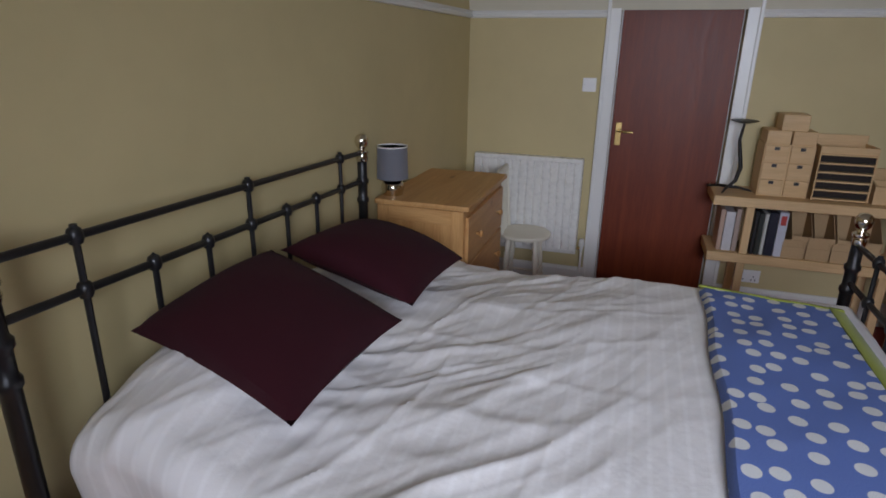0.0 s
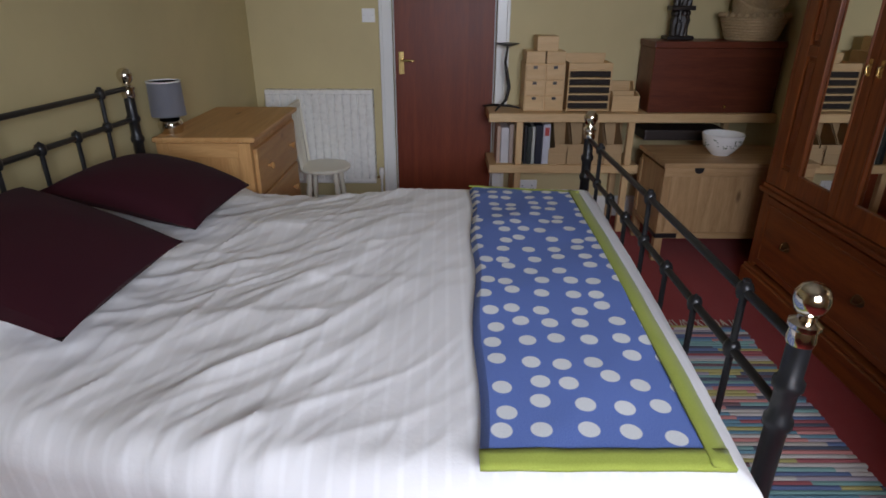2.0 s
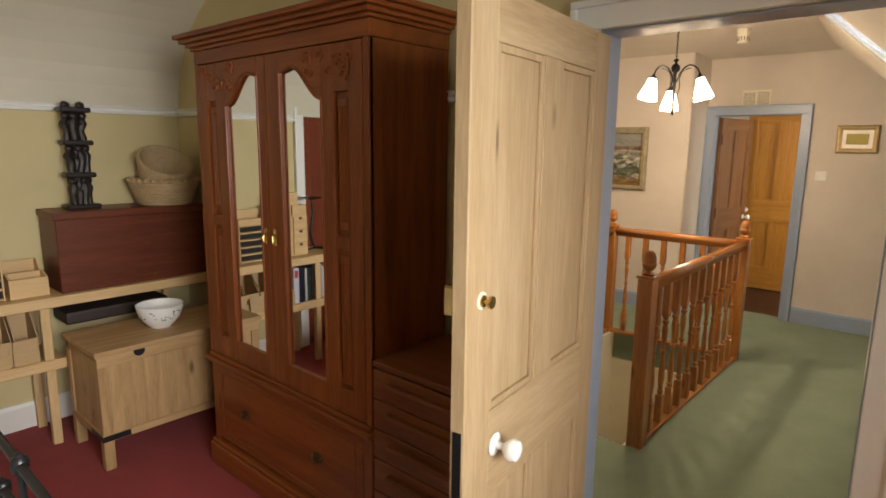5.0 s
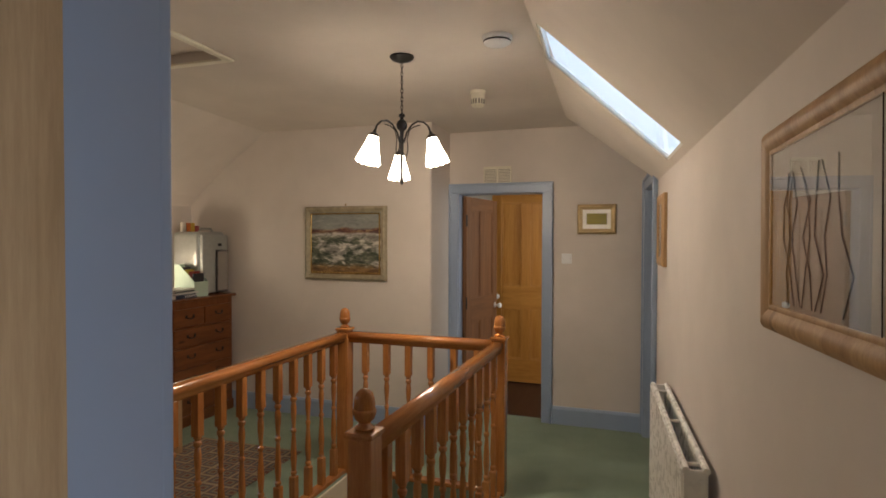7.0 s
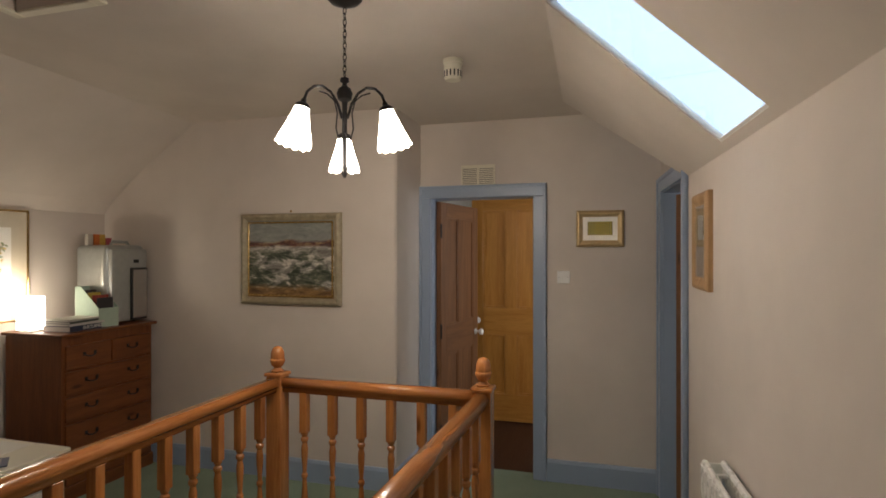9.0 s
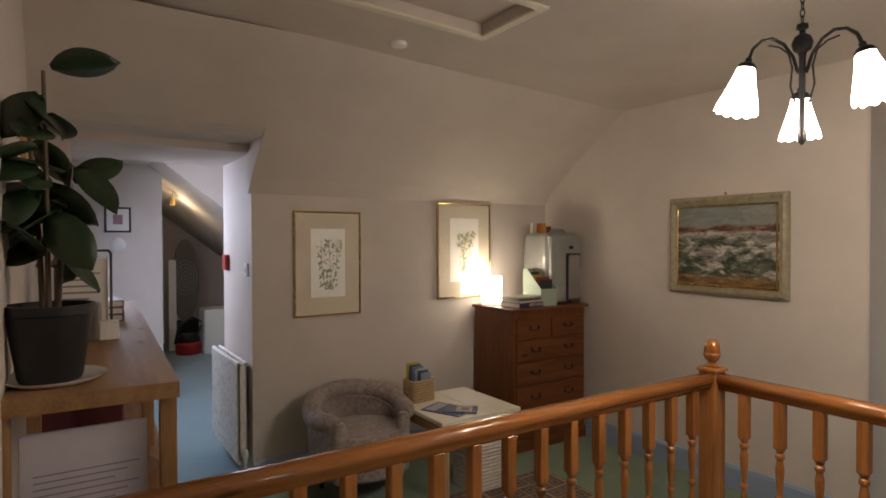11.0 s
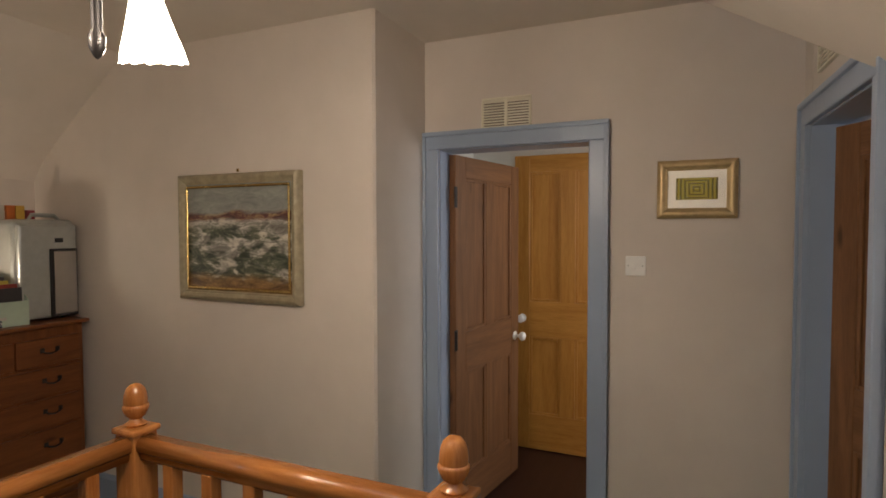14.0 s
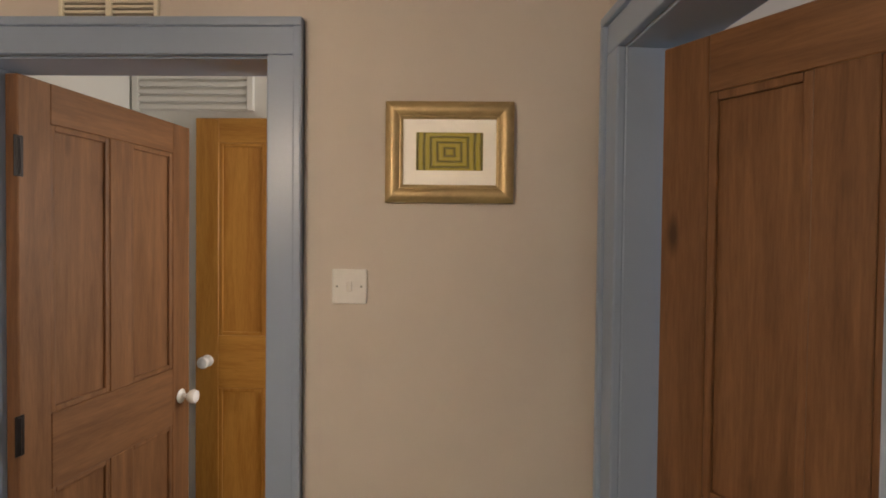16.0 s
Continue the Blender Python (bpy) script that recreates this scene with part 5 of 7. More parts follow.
def shelf_goods():
    z = 0.482
    rnd = random.Random(3)
    cols = [((0.45, 0.30, 0.22), 0.028, 0.25), ((0.52, 0.50, 0.50), 0.055, 0.24), ((0.36, 0.27, 0.22), 0.03, 0.26)]
    x = 0.955
    for c, w, h in cols:
        b = box("book", (x, 3.76, z), (x + w - 0.003, 3.96, z + h), coloured("book_cover", c), None, 0.003)
        tag(b, "upright paper folder on the lower shelf", "folder", "folders on the shelf")
        x += w
    x = 1.135
    for c, w, h, lab in (((0.02, 0.02, 0.022), 0.022, 0.26, "black"), ((0.03, 0.035, 0.03), 0.03, 0.25, "black"), ((0.55, 0.55, 0.50), 0.022, 0.25, "pale"), ((0.015, 0.016, 0.03), 0.05, 0.26, "black"), ((0.55, 0.56, 0.62), 0.05, 0.265, "white")):
        b = thing("ring_binder", lab + " upright ring binder on the lower shelf", "binder", (x + w / 2, 3.85, z), group="binders on the shelf")
        box("cover", (-w / 2, -0.11, 0), (w / 2 - 0.003, 0.11, h), coloured("binder_" + lab, c, 0.35), b, 0.003)
        if w > 0.04 and lab == "white":
            box("spine_label", (-w / 2 + 0.01, -0.1115, h - 0.075), (w / 2 - 0.012, -0.11, h - 0.02), coloured("red_label", (0.45, 0.04, 0.03)), b, 0)
        x += w
    for k in range(4):
        xx = 1.345 + k * 0.115
        f = thing("magazine_file", "brown cardboard magazine file on the lower shelf", "magazine file", (xx, 3.86, z), group="magazine files")
        box("back", (0, 0.09, 0), (0.105, 0.096, 0.262), CARD, f, 0.001)
        for u in (0, 0.101):
            prism("side", [(-0.10, 0), (0.096, 0), (0.096, 0.262), (0.03, 0.262), (-0.10, 0.13)], u, u + 0.004, "x", CARD, f)
        box("front", (0.004, -0.10, 0), (0.101, -0.095, 0.13), CARD, f, 0.001)
    for k in range(4):
        xx = 1.30 + k * 0.125
        f = thing("card_box", "small open cardboard box on the lower shelf", "box", (xx, 3.735, z), group="small card boxes")
        for a, b in (((0, 0, 0), (0.112, 0.004, 0.07)), ((0, 0.004, 0), (0.004, 0.012, 0.10)), ((0.108, 0.004, 0), (0.112, 0.012, 0.10)), ((0.004, 0.008, 0), (0.108, 0.012, 0.11 + 0.02 * (k % 2)))):
            box("panel", a, b, CARD, f, 0.0008)


shelf_goods()
bk2 = box("suitcase", (1.945, 3.80, 0.629), (2.5, 4.04, 0.70), plain("dark_leather", (0.03, 0.018, 0.014), 0.5, 0, 0.2), None, 0.012, "", 2)
tag(bk2, "dark flat leather case under the shelf", "case")


def trunk():
    t = thing("blanket_box", "pale pine blanket box with black iron straps", "chest")
    x0, x1, y0, y1 = 1.90, 2.315, 3.235, 3.70
    x1 = 2.72
    H = 0.627
    box("body", (x0 + 0.01, y0 + 0.01, 0.17), (x1 - 0.01, y1 - 0.01, H - 0.055), PALEPINE["z"], t, 0.003)
    box("lid", (x0 - 0.012, y0 - 0.015, H - 0.028), (x1, y1, H), PALEPINE["x"], t, 0.005, "", 2)
    box("front_rail", (x0, y0, H - 0.085), (x1, y0 + 0.02, H - 0.030), PALEPINE["x"], t, 0.003)
    box("bottom_rail", (x0, y0, 0.15), (x1, y0 + 0.02, 0.19), PALEPINE["x"], t, 0.003)
    box("bottom_rail", (x0, y0 + 0.02, 0.15), (x0 + 0.02, y1, 0.19), PALEPINE["y"], t, 0.003)
    for x in (x0, x1 - 0.05):
        for y in (y0, y1 - 0.05):
            box("leg", (x, y, 0.0), (x + 0.05, y + 0.05, 0.15), PALEPINE["z"], t, 0.003)
            box("corner_post", (x + 0.001, y + 0.001, 0.19), (x + 0.05, y + 0.05, H - 0.085), PALEPINE["z"], t, 0.003)
    box("strap", (x0 - 0.004, y0 - 0.004, 0.155), (x0 + 0.13, y0, 0.185), BLACKIRON, t, 0.002)
    box("strap", (x0 - 0.004, y0, 0.155), (x0, y0 + 0.16, 0.185), BLACKIRON, t, 0.002)
    lathe("finger_hole", [(0.028, 0), (0.028, 0.003), (0, 0.003)], BLACK, t, Matrix.Translation((2.10, y0, H - 0.038)) @ Matrix.Rotation(math.pi / 2, 4, "X"), 16)
    base(t, 2.3, 3.47, 0)


trunk()


SPRIG = coloured("sprig_green", (0.09, 0.14, 0.07))


def bowl():
    t = thing("bowl", "white china bowl with green leaf sprigs", "bowl", (2.30, 3.44, 0.627))
    lathe("bowl_body", [(0.0, 0.0), (0.06, 0.0), (0.065, 0.008), (0.09, 0.03), (0.125, 0.075), (0.138, 0.125), (0.142, 0.148), (0.138, 0.150), (0.131, 0.125), (0.115, 0.07), (0.08, 0.03), (0.0, 0.016)], PORCELAIN, t, None, 40)
    rnd = random.Random(4)
    for k in range(16):
        bm = bmesh.new()
        a0, z0 = rnd.uniform(0, 2 * math.pi), rnd.uniform(0.07, 0.11)
        for j in range(5):
            a, z = a0 + rnd.uniform(-0.16, 0.16), z0 + rnd.uniform(-0.022, 0.022)
            r = 0.1225 + (z - 0.075) * 0.27 + 0.002
            m = Matrix.Rotation(a, 4, "Z") @ Matrix.Translation((r, 0, z)) @ Matrix.Rotation(rnd.uniform(0, 3), 4, "X")
            b = bmesh.new()
            bmesh.ops.create_circle(b, cap_ends=True, segments=6, radius=0.009, matrix=m @ Matrix.Rotation(math.pi / 2, 4, "Y") @ Matrix.Diagonal((0.5, 1, 1, 1)))
            merge(bm, b)
        part("sprig", bm, SPRIG, t, "painted green sprig")
    t.scale = (0.86, 0.86, 0.86)


bowl()


def wardrobe():
    w = thing("wardrobe", "large mahogany wardrobe with two arched mirror doors", "wardrobe")
    X, B, Y0, Y1 = 2.335, 2.74, 1.722, 2.935
    M = MAHOG
    box("plinth", (X - 0.03, Y0 - 0.015, 0.0), (B, Y1 + 0.015, 0.115), M["y"], w, 0.006)
    box("plinth_moulding", (X - 0.02, Y0 - 0.008, 0.115), (B, Y1 + 0.008, 0.135), M["y"], w, 0.008, "", 2)
    for y in (Y0, Y1 - 0.022):
        box("side_panel", (X + 0.004, y, 0.135), (B, y + 0.022, 1.99), M["z"], w, 0.002)
    box("back_panel", (B - 0.012, Y0 + 0.022, 0.135), (B, Y1 - 0.022, 1.99), M["z"], w, 0)
    # drawer
    dw = box("drawer", (X - 0.004, Y0 + 0.05, 0.155), (X + 0.02, Y1 - 0.05, 0.545), M["y"], w, 0.004)
    rim = bmesh.new()
    for a in ((Y0 + 0.09, 0.19, Y1 - 0.09, 0.20), (Y0 + 0.09, 0.50, Y1 - 0.09, 0.51), (Y0 + 0.09, 0.20, Y0 + 0.10, 0.50), (Y1 - 0.10, 0.20, Y1 - 0.09, 0.50)):
        add_box(rim, X - 0.010, a[0], a[1], X - 0.004, a[2], a[3], 0.003)
    part("drawer_bead", rim, M["y"], dw)
    for y in (Y0 + 0.34, Y1 - 0.31):
        h = bmesh.new()
        add_lathe(h, [(0.0, 0), (0.036, 0), (0.036, 0.003), (0.02, 0.005), (0.0, 0.006)], Matrix.Translation((X - 0.004, y, 0.352)) @ Matrix.Rotation(-math.pi / 2, 4, "Y") @ Matrix.Diagonal((0.7, 1, 1, 1)), 16)
        add_tube(h, [(X - 0.008, y - 0.03, 0.358), (X - 0.022, y - 0.02, 0.342), (X - 0.024, y, 0.336), (X - 0.022, y + 0.02, 0.342), (X - 0.008, y + 0.03, 0.358)], 0.004, 8)
        part("handle", h, plain("tarnished_brass", (0.20, 0.13, 0.06), 0.4, 0.9, 0.2), dw, "tarnished brass drop handle", True)
    for y in (Y0, Y1 - 0.05):
        box("front_stile", (X - 0.002, y, 0.135), (X + 0.02, y + 0.05, 0.56), M["z"], w, 0.003)
    box("mid_moulding", (X - 0.028, Y0 - 0.012, 0.56), (B, Y1 + 0.012, 0.585), M["y"], w, 0.008, "", 2)
    box("mid_rail", (X - 0.012, Y0 - 0.002, 0.585), (X + 0.03, Y1 + 0.002, 0.605), M["y"], w, 0.006, "", 2)
    mid = 2.345
    for side, (a, b) in enumerate(((Y0 + 0.03, mid), (mid, Y1 - 0.03))):
        d = box("door", (X + 0.012, a + 0.003, 0.61), (X + 0.022, b - 0.003, 1.985), M["z"], w, 0.001)
        # side 0 is nearest the landing: side panels outside, mirror towards the middle
        if side == 0:
            pan, mir = (a + 0.075, a + 0.155), (a + 0.225, b - 0.10)
        else:
            pan, mir = (b - 0.155, b - 0.075), (a + 0.06, b - 0.24)
        f = bmesh.new()
        solid = sorted([a + 0.003, pan[0], pan[1], mir[0], mir[1], b - 0.003])
        for p, q in ((solid[0], solid[1]), (solid[2], solid[3]), (solid[4], solid[5])):
            add_box(f, X - 0.006, p, 0.61, X + 0.012, q, 1.985, 0.003)
        add_box(f, X - 0.006, solid[1], 0.61, X + 0.012, solid[2], 0.71, 0.003)
        add_box(f, X - 0.006, solid[3], 0.61, X + 0.012, solid[4], 0.71, 0.003)
        add_box(f, X - 0.006, pan[0], 1.255, X + 0.012, pan[1], 1.305, 0.003)
        add_box(f, X - 0.006, pan[0], 1.82, X + 0.012, pan[1], 1.985, 0.003)
        part("frame", f, M["z"], d)
        # arched head over the mirror
        c0, c1 = mir
        n = 14
        lowz, highz = 1.80, 1.925
        arch = []
        for k in range(n + 1):
            t = k / n
            y = c0 + (c1 - c0) * t
            tt = t if side == 0 else 1 - t
            arch.append((y, lowz + (highz - lowz) * (0.5 - 0.5 * math.cos(math.pi * min(1, tt * 1.45))) if tt < 0.69 else highz - (tt - 0.69) * 0.05))
        prism("arched_head", [(c0, 1.985)] + arch + [(c1, 1.985)], X - 0.006, X + 0.012, "x", M["y"], d)
        g = bmesh.new()
        add_tube(g, [(X - 0.006, y, z) for y, z in arch], 0.007, 8)
        add_tube(g, [(X - 0.006, c0, 0.71), (X - 0.006, c0, arch[0][1])], 0.006, 8)
        add_tube(g, [(X - 0.006, c1, 0.71), (X - 0.006, c1, arch[-1][1])], 0.006, 8)
        part("mirror_bead", g, M["z"], d, "", True)
        box("mirror", (X + 0.006, c0 - 0.002, 0.70), (X + 0.0115, c1 + 0.002, 1.95), MIRROR, d, 0, "bevelled mirror glass")
        for z0, z1 in ((0.71, 1.255), (1.305, 1.82)):
            pp = box("panel", (X + 0.002, pan[0] + 0.012, z0 + 0.02), (X + 0.0115, pan[1] - 0.012, z1 - 0.02), M["z"], d, 0.006)
            bm = bmesh.new()
            for kk in range(3):
                yy = pan[0] + 0.024 + kk * (pan[1] - pan[0] - 0.048) / 2
                add_tube(bm, [(X + 0.002, yy, z0 + 0.05), (X + 0.002, yy, z1 - 0.05)], 0.005, 6)
            part("reeding", bm, M["z"], pp, "", True)
        # carved leaf scrolls in the outer top corner
        oc = (a + 0.06, c0 + 0.10) if side == 0 else (c1 - 0.10, b - 0.06)
        rnd = random.Random(20 + side)
        for k in range(15):
            y, z = rnd.uniform(*oc), rnd.uniform(1.87, 1.965)
            r = rnd.uniform(0.014, 0.030)
            pts = [(X - 0.008, y + r * math.cos(t) * (1 - t / 9), z + r * math.sin(t) * (1 - t / 9)) for t in [j * 0.6 for j in range(9)]]
            tube("carved_scroll", pts, [0.0075 - j * 0.0005 for j in range(9)], M["z"], d, 6)
        yk = mid - 0.035 if side == 0 else mid + 0.035
        es = box("escutcheon", (X - 0.009, yk - 0.011, 1.215), (X - 0.006, yk + 0.011, 1.285), BRASS, d, 0.002, "brass keyhole plate")
        tube("drop_pull", [(X - 0.010, yk, 1.262), (X - 0.02, yk, 1.255), (X - 0.018, yk, 1.225)], 0.005, BRASS, es, 8)
    for y in (Y0, Y1 - 0.03):
        box("corner_stile", (X - 0.004, y, 0.605), (X + 0.02, y + 0.03, 1.99), M["z"], w, 0.003)
    for k, (o, z0, z1) in enumerate(((0.004, 1.99, 2.05), (0.015, 2.05, 2.065), (0.03, 2.065, 2.082), (0.05, 2.082, 2.10), (0.07, 2.10, 2.12))):
        box("cornice_moulding" if k else "frieze", (X - o, Y0 - o, z0), (B, Y1 + o, z1), M["y"], w, 0.006, "", 2)
    base(w, 2.54, 2.33, 0)


wardrobe()


def teak_drawers():
    c = thing("drawer_chest", "tall brown teak chest with six lipped drawers", "chest of drawers")
    x0, x1, y0, y1 = 2.325, 2.742, 1.20, 1.70
    T = TEAK
    for y in (y0, y1 - 0.018):
        box("side", (x0 + 0.004, y, 0.04), (x1, y + 0.018, 0.852), T["z"], c, 0.002)
    box("top", (x0 - 0.004, y0 - 0.004, 0.852), (x1, y1 + 0.004, 0.874), T["y"], c, 0.003)
    box("back", (x1 - 0.01, y0 + 0.018, 0.04), (x1, y1 - 0.018, 0.852), T["z"], c, 0)
    z = 0.845
    for hh in (0.115, 0.115, 0.115, 0.13, 0.16, 0.16):
        d = box("drawer", (x0 - 0.008, y0 + 0.003, z - hh + 0.005), (x0 + 0.014, y1 - 0.003, z), T["y"], c, 0.003)
        hz = z - hh * 0.30
        bm = bmesh.new()
        add_prism(bm, [(x0 - 0.032, hz - 0.008), (x0 - 0.008, hz - 0.020), (x0 - 0.008, hz + 0.006), (x0 - 0.028, hz + 0.004)], y0 + 0.07, y1 - 0.09, "y")
        part("grip", bm, T["y"], d)
        z -= hh
    for y in (y0 + 0.04, y1 - 0.04):
        for x in (x0 + 0.05, x1 - 0.05):
            lathe("castor", [(0.018, 0), (0.02, 0.01), (0.02, 0.03), (0.008, 0.04)], BLACK, c, Matrix.Translation((x, y, 0)), 12)
    base(c, 2.53, 1.45, 0)


teak_drawers()


# ---- landing things ----
NX1, NX2, NYS, NYN = 3.985, 5.82, 1.375, 2.445


def newel(x, y, z0=0.0):
    n = thing("newel_post", "varnished orange pine newel post with acorn finial", "newel post", (x, y, z0), group="newel posts of the stair balustrade")
    box("post", (-0.042, -0.042, -0.2), (0.042, 0.042, 0.955), RAILPINE["z"], n, 0.006, "", 2)
    cap = box("cap", (-0.05, -0.05, 0.955), (0.05, 0.05, 0.975), RAILPINE["x"], n, 0.008, "", 2)
    lathe("acorn_finial", [(0.03, 0.975), (0.034, 0.982), (0.022, 0.99), (0.018, 0.998), (0.03, 1.008), (0.036, 1.022), (0.039, 1.034), (0.037, 1.040), (0.034, 1.042), (0.035, 1.056), (0.033, 1.074), (0.026, 1.092), (0.014, 1.103), (0.0, 1.106)], RAILPINE["z"], n, None, 20)
    return n


for x, y in ((NX1, NYS), (NX2, NYS), (NX2, NYN)):
    newel(x, y)


def handrail(a, b):
    a, b = Vector(a), Vector(b)
    L = (b - a).length
    h = thing("handrail", "varnished orange pine handrail of the stair balustrade", "handrail", a, math.degrees(math.atan2(b.y - a.y, b.x - a.x)), "handrails of the stair balustrade")
    prof = [(-0.018, 0.878), (0.018, 0.878), (0.022, 0.888), (0.024, 0.902), (0.033, 0.910), (0.036, 0.926), (0.030, 0.942), (0.016, 0.951), (-0.016, 0.951), (-0.030, 0.942), (-0.036, 0.926), (-0.033, 0.910), (-0.024, 0.902), (-0.022, 0.888)]
    bm = bmesh.new()
    add_prism(bm, prof, 0.042, L - 0.042, "x")
    ob = part("rail", bm, RAILPINE["x"], h)
    for f in ob.data.polygons:
        f.use_smooth = len(f.vertices) == 4
    b2 = bmesh.new()
    add_box(b2, 0.042, -0.03, 0.0, L - 0.042, 0.03, 0.028, 0.004)
    part("base_rail", b2, RAILPINE["x"], h)
    return h


handrail((NX1, NYS, 0), (NX2, NYS, 0))
handrail((NX2, NYS, 0), (NX2, NYN, 0))
handrail((3.0, NYN, 0), (NX2, NYN, 0))


def baluster_mesh():
    t = thing("baluster", "turned varnished pine baluster", "baluster", group="balusters of the stair balustrade")
    bm = bmesh.new()
    add_box(bm, -0.0205, -0.0205, 0.028, 0.0205, 0.0205, 0.20, 0.003)
    add_box(bm, -0.0205, -0.0205, 0.68, 0.0205, 0.0205, 0.882, 0.003)
    add_lathe(bm, [(0.019, 0.19), (0.013, 0.206), (0.018, 0.216), (0.018, 0.226), (0.012, 0.234), (0.014, 0.25), (0.018, 0.30), (0.0175, 0.34), (0.012, 0.42), (0.010, 0.45), (0.016, 0.46), (0.016, 0.472), (0.010, 0.482), (0.011, 0.50), (0.016, 0.56), (0.0175, 0.60), (0.012, 0.63), (0.019, 0.642), (0.019, 0.654), (0.012, 0.662), (0.018, 0.672), (0.019, 0.69)], None, 12)
    part("spindle", bm, RAILPINE["z"], t)
    return t


bal = baluster_mesh()
spots = [(NX2, NYN - 0.155 * k) for k in range(1, 7)]
k_n = 12
spots += [(NX2 - (NX2 - NX1) * k / k_n, NYS) for k in range(1, k_n)]
spots += [(NX2 - 0.153 * k, NYN) for k in range(1, 19)]
bal.matrix_world = pose(spots[0][0], spots[0][1], 0)
for x, y in spots[1:]:
    copy_thing(bal, pose(x, y, 0))


SHADE = glow("lit_opal_glass", (1.0, 0.85, 0.66), 19.0, (0.9, 0.88, 0.82))


def chandelier():
    c = thing("chandelier", "bronze three-arm pendant light with frilled opal shades", "ceiling light")
    X, Y = 5.28, 1.80
    T = Matrix.Translation((X, Y, 0))
    TOP = top_z(X)
    lathe("canopy", [(0.0, TOP), (0.066, TOP), (0.068, TOP - 0.008), (0.055, TOP - 0.022), (0.02, TOP - 0.034), (0.006, TOP - 0.038), (0, TOP - 0.038)], DARKIRON, c, T, 24)
    bm = bmesh.new()
    z = TOP - 0.04
    k = 0
    while z > 2.262:
        ring = []
        for j in range(13):
            a = j * 2 * math.pi / 12
            u, v = 0.0065 * math.cos(a), 0.015 * math.sin(a)
            ring.append((X + (u if k % 2 else 0), Y + (0 if k % 2 else u), z - 0.013 + v))
        add_tube(bm, ring, 0.0018, 6)
        z -= 0.0225
        k += 1
    part("chain", bm, DARKIRON, c, "", True)
    lathe("hub", [(0.0, 2.262), (0.016, 2.258), (0.018, 2.245), (0.008, 2.238), (0.010, 2.228), (0.024, 2.218), (0.031, 2.198), (0.026, 2.176), (0.012, 2.166), (0.010, 2.15), (0.009, 1.92), (0.014, 1.91), (0.013, 1.89), (0.006, 1.875), (0.0, 1.87)], DARKIRON, c, T, 20)
    for az in (27, 147, 267):
        dx, dy = math.cos(radians(az)), math.sin(radians(az))
        sag = 0.055 if az == 27 else 0.0

        def q(r, z):
            return (X + dx * r, Y + dy * r, z - sag * min(1, r / 0.12))
        pts = [q(0.012, 2.10), q(0.03, 2.155), q(0.06, 2.195), (q(0.095, 2.212)), q(0.13, 2.205), q(0.158, 2.18), q(0.172, 2.145)]
        arm = tube("arm", pts, 0.0055, DARKIRON, c, 8)
        tube("scroll", [q(0.02, 2.0), q(0.038, 2.06), q(0.032, 2.12), q(0.045, 2.165), q(0.075, 2.185), q(0.11, 2.19)], 0.003, DARKIRON, arm, 6)
        axis = Matrix.Translation(q(0.172, 2.145)) @ Matrix.Rotation(radians(az), 4, "Z") @ Matrix.Rotation(radians(-14), 4, "Y")
        lathe("lamp_holder", [(0.0, 0.004), (0.010, 0.004), (0.010, -0.008), (0.022, -0.014), (0.029, -0.024), (0.029, -0.032), (0.0, -0.032)], DARKIRON, arm, axis, 16)
        sh = bmesh.new()
        seg, rows = 48, 8
        grid = []
        for r_ in range(rows + 1):
            f = r_ / rows
            row = []
            for s in range(seg):
                a = s * 2 * math.pi / seg
                rad = 0.026 + 0.038 * f ** 1.15
                rad *= 1 + 0.035 * f * math.cos(a * 12)
                zz = -0.026 - 0.138 * f - (0.010 * abs(math.cos(a * 6)) if r_ == rows else 0)
                row.append(sh.verts.new((rad * math.cos(a), rad * math.sin(a), zz)))
            grid.append(row)
        for p, w in zip(grid, grid[1:]):
            for s in range(seg):
                sh.faces.new((p[s], p[(s + 1) % seg], w[(s + 1) % seg], w[s]))
        bmesh.ops.transform(sh, matrix=axis, verts=sh.verts)
        part("shade", sh, SHADE, arm, "frilled opal glass shade, lit", True)
        lamp("chandelier_bulb", "POINT", CHAND_W, (1.0, 0.83, 0.63), axis @ Matrix.Translation((0, 0, -0.195)), radius=0.016)
    base(c, X, Y, TOP)


chandelier()


def cylinder_fitting(name, label, category, x, y, z, profile, mat, extra=None):
    t = thing(name, label, category, (x, y, z))
    lathe("housing", profile, mat, t, None, 28)
    return t


sd = cylinder_fitting("smoke_alarm", "white round smoke alarm on the ceiling", "smoke alarm", 5.15, 1.235, top_z(5.15), [(0, 0), (0.075, 0), (0.075, -0.014), (0.068, -0.020), (0.068, -0.032), (0.058, -0.040), (0.02, -0.044), (0, -0.044)], PLASTIC)
lathe("vent_ring", [(0.0685, -0.022), (0.0685, -0.030)], BLACK, sd, None, 28)
hd_ = cylinder_fitting("heat_detector", "cream slotted detector on the ceiling", "detector", 6.05, 1.584, top_z(6.05), [(0, 0), (0.05, 0), (0.05, -0.02), (0.044, -0.024), (0.044, -0.092), (0.037, -0.105), (0, -0.106)], OFFWHITE)
for k in range(14):
    a = k * 2 * math.pi / 14
    bm = bmesh.new()
    add_box(bm, 0.0435, -0.0035, -0.09, 0.0448, 0.0035, -0.058, 0)
    bmesh.ops.transform(bm, matrix=Matrix.Rotation(a, 4, "Z"), verts=bm.verts)
    part("slot", bm, BLACK, hd_)
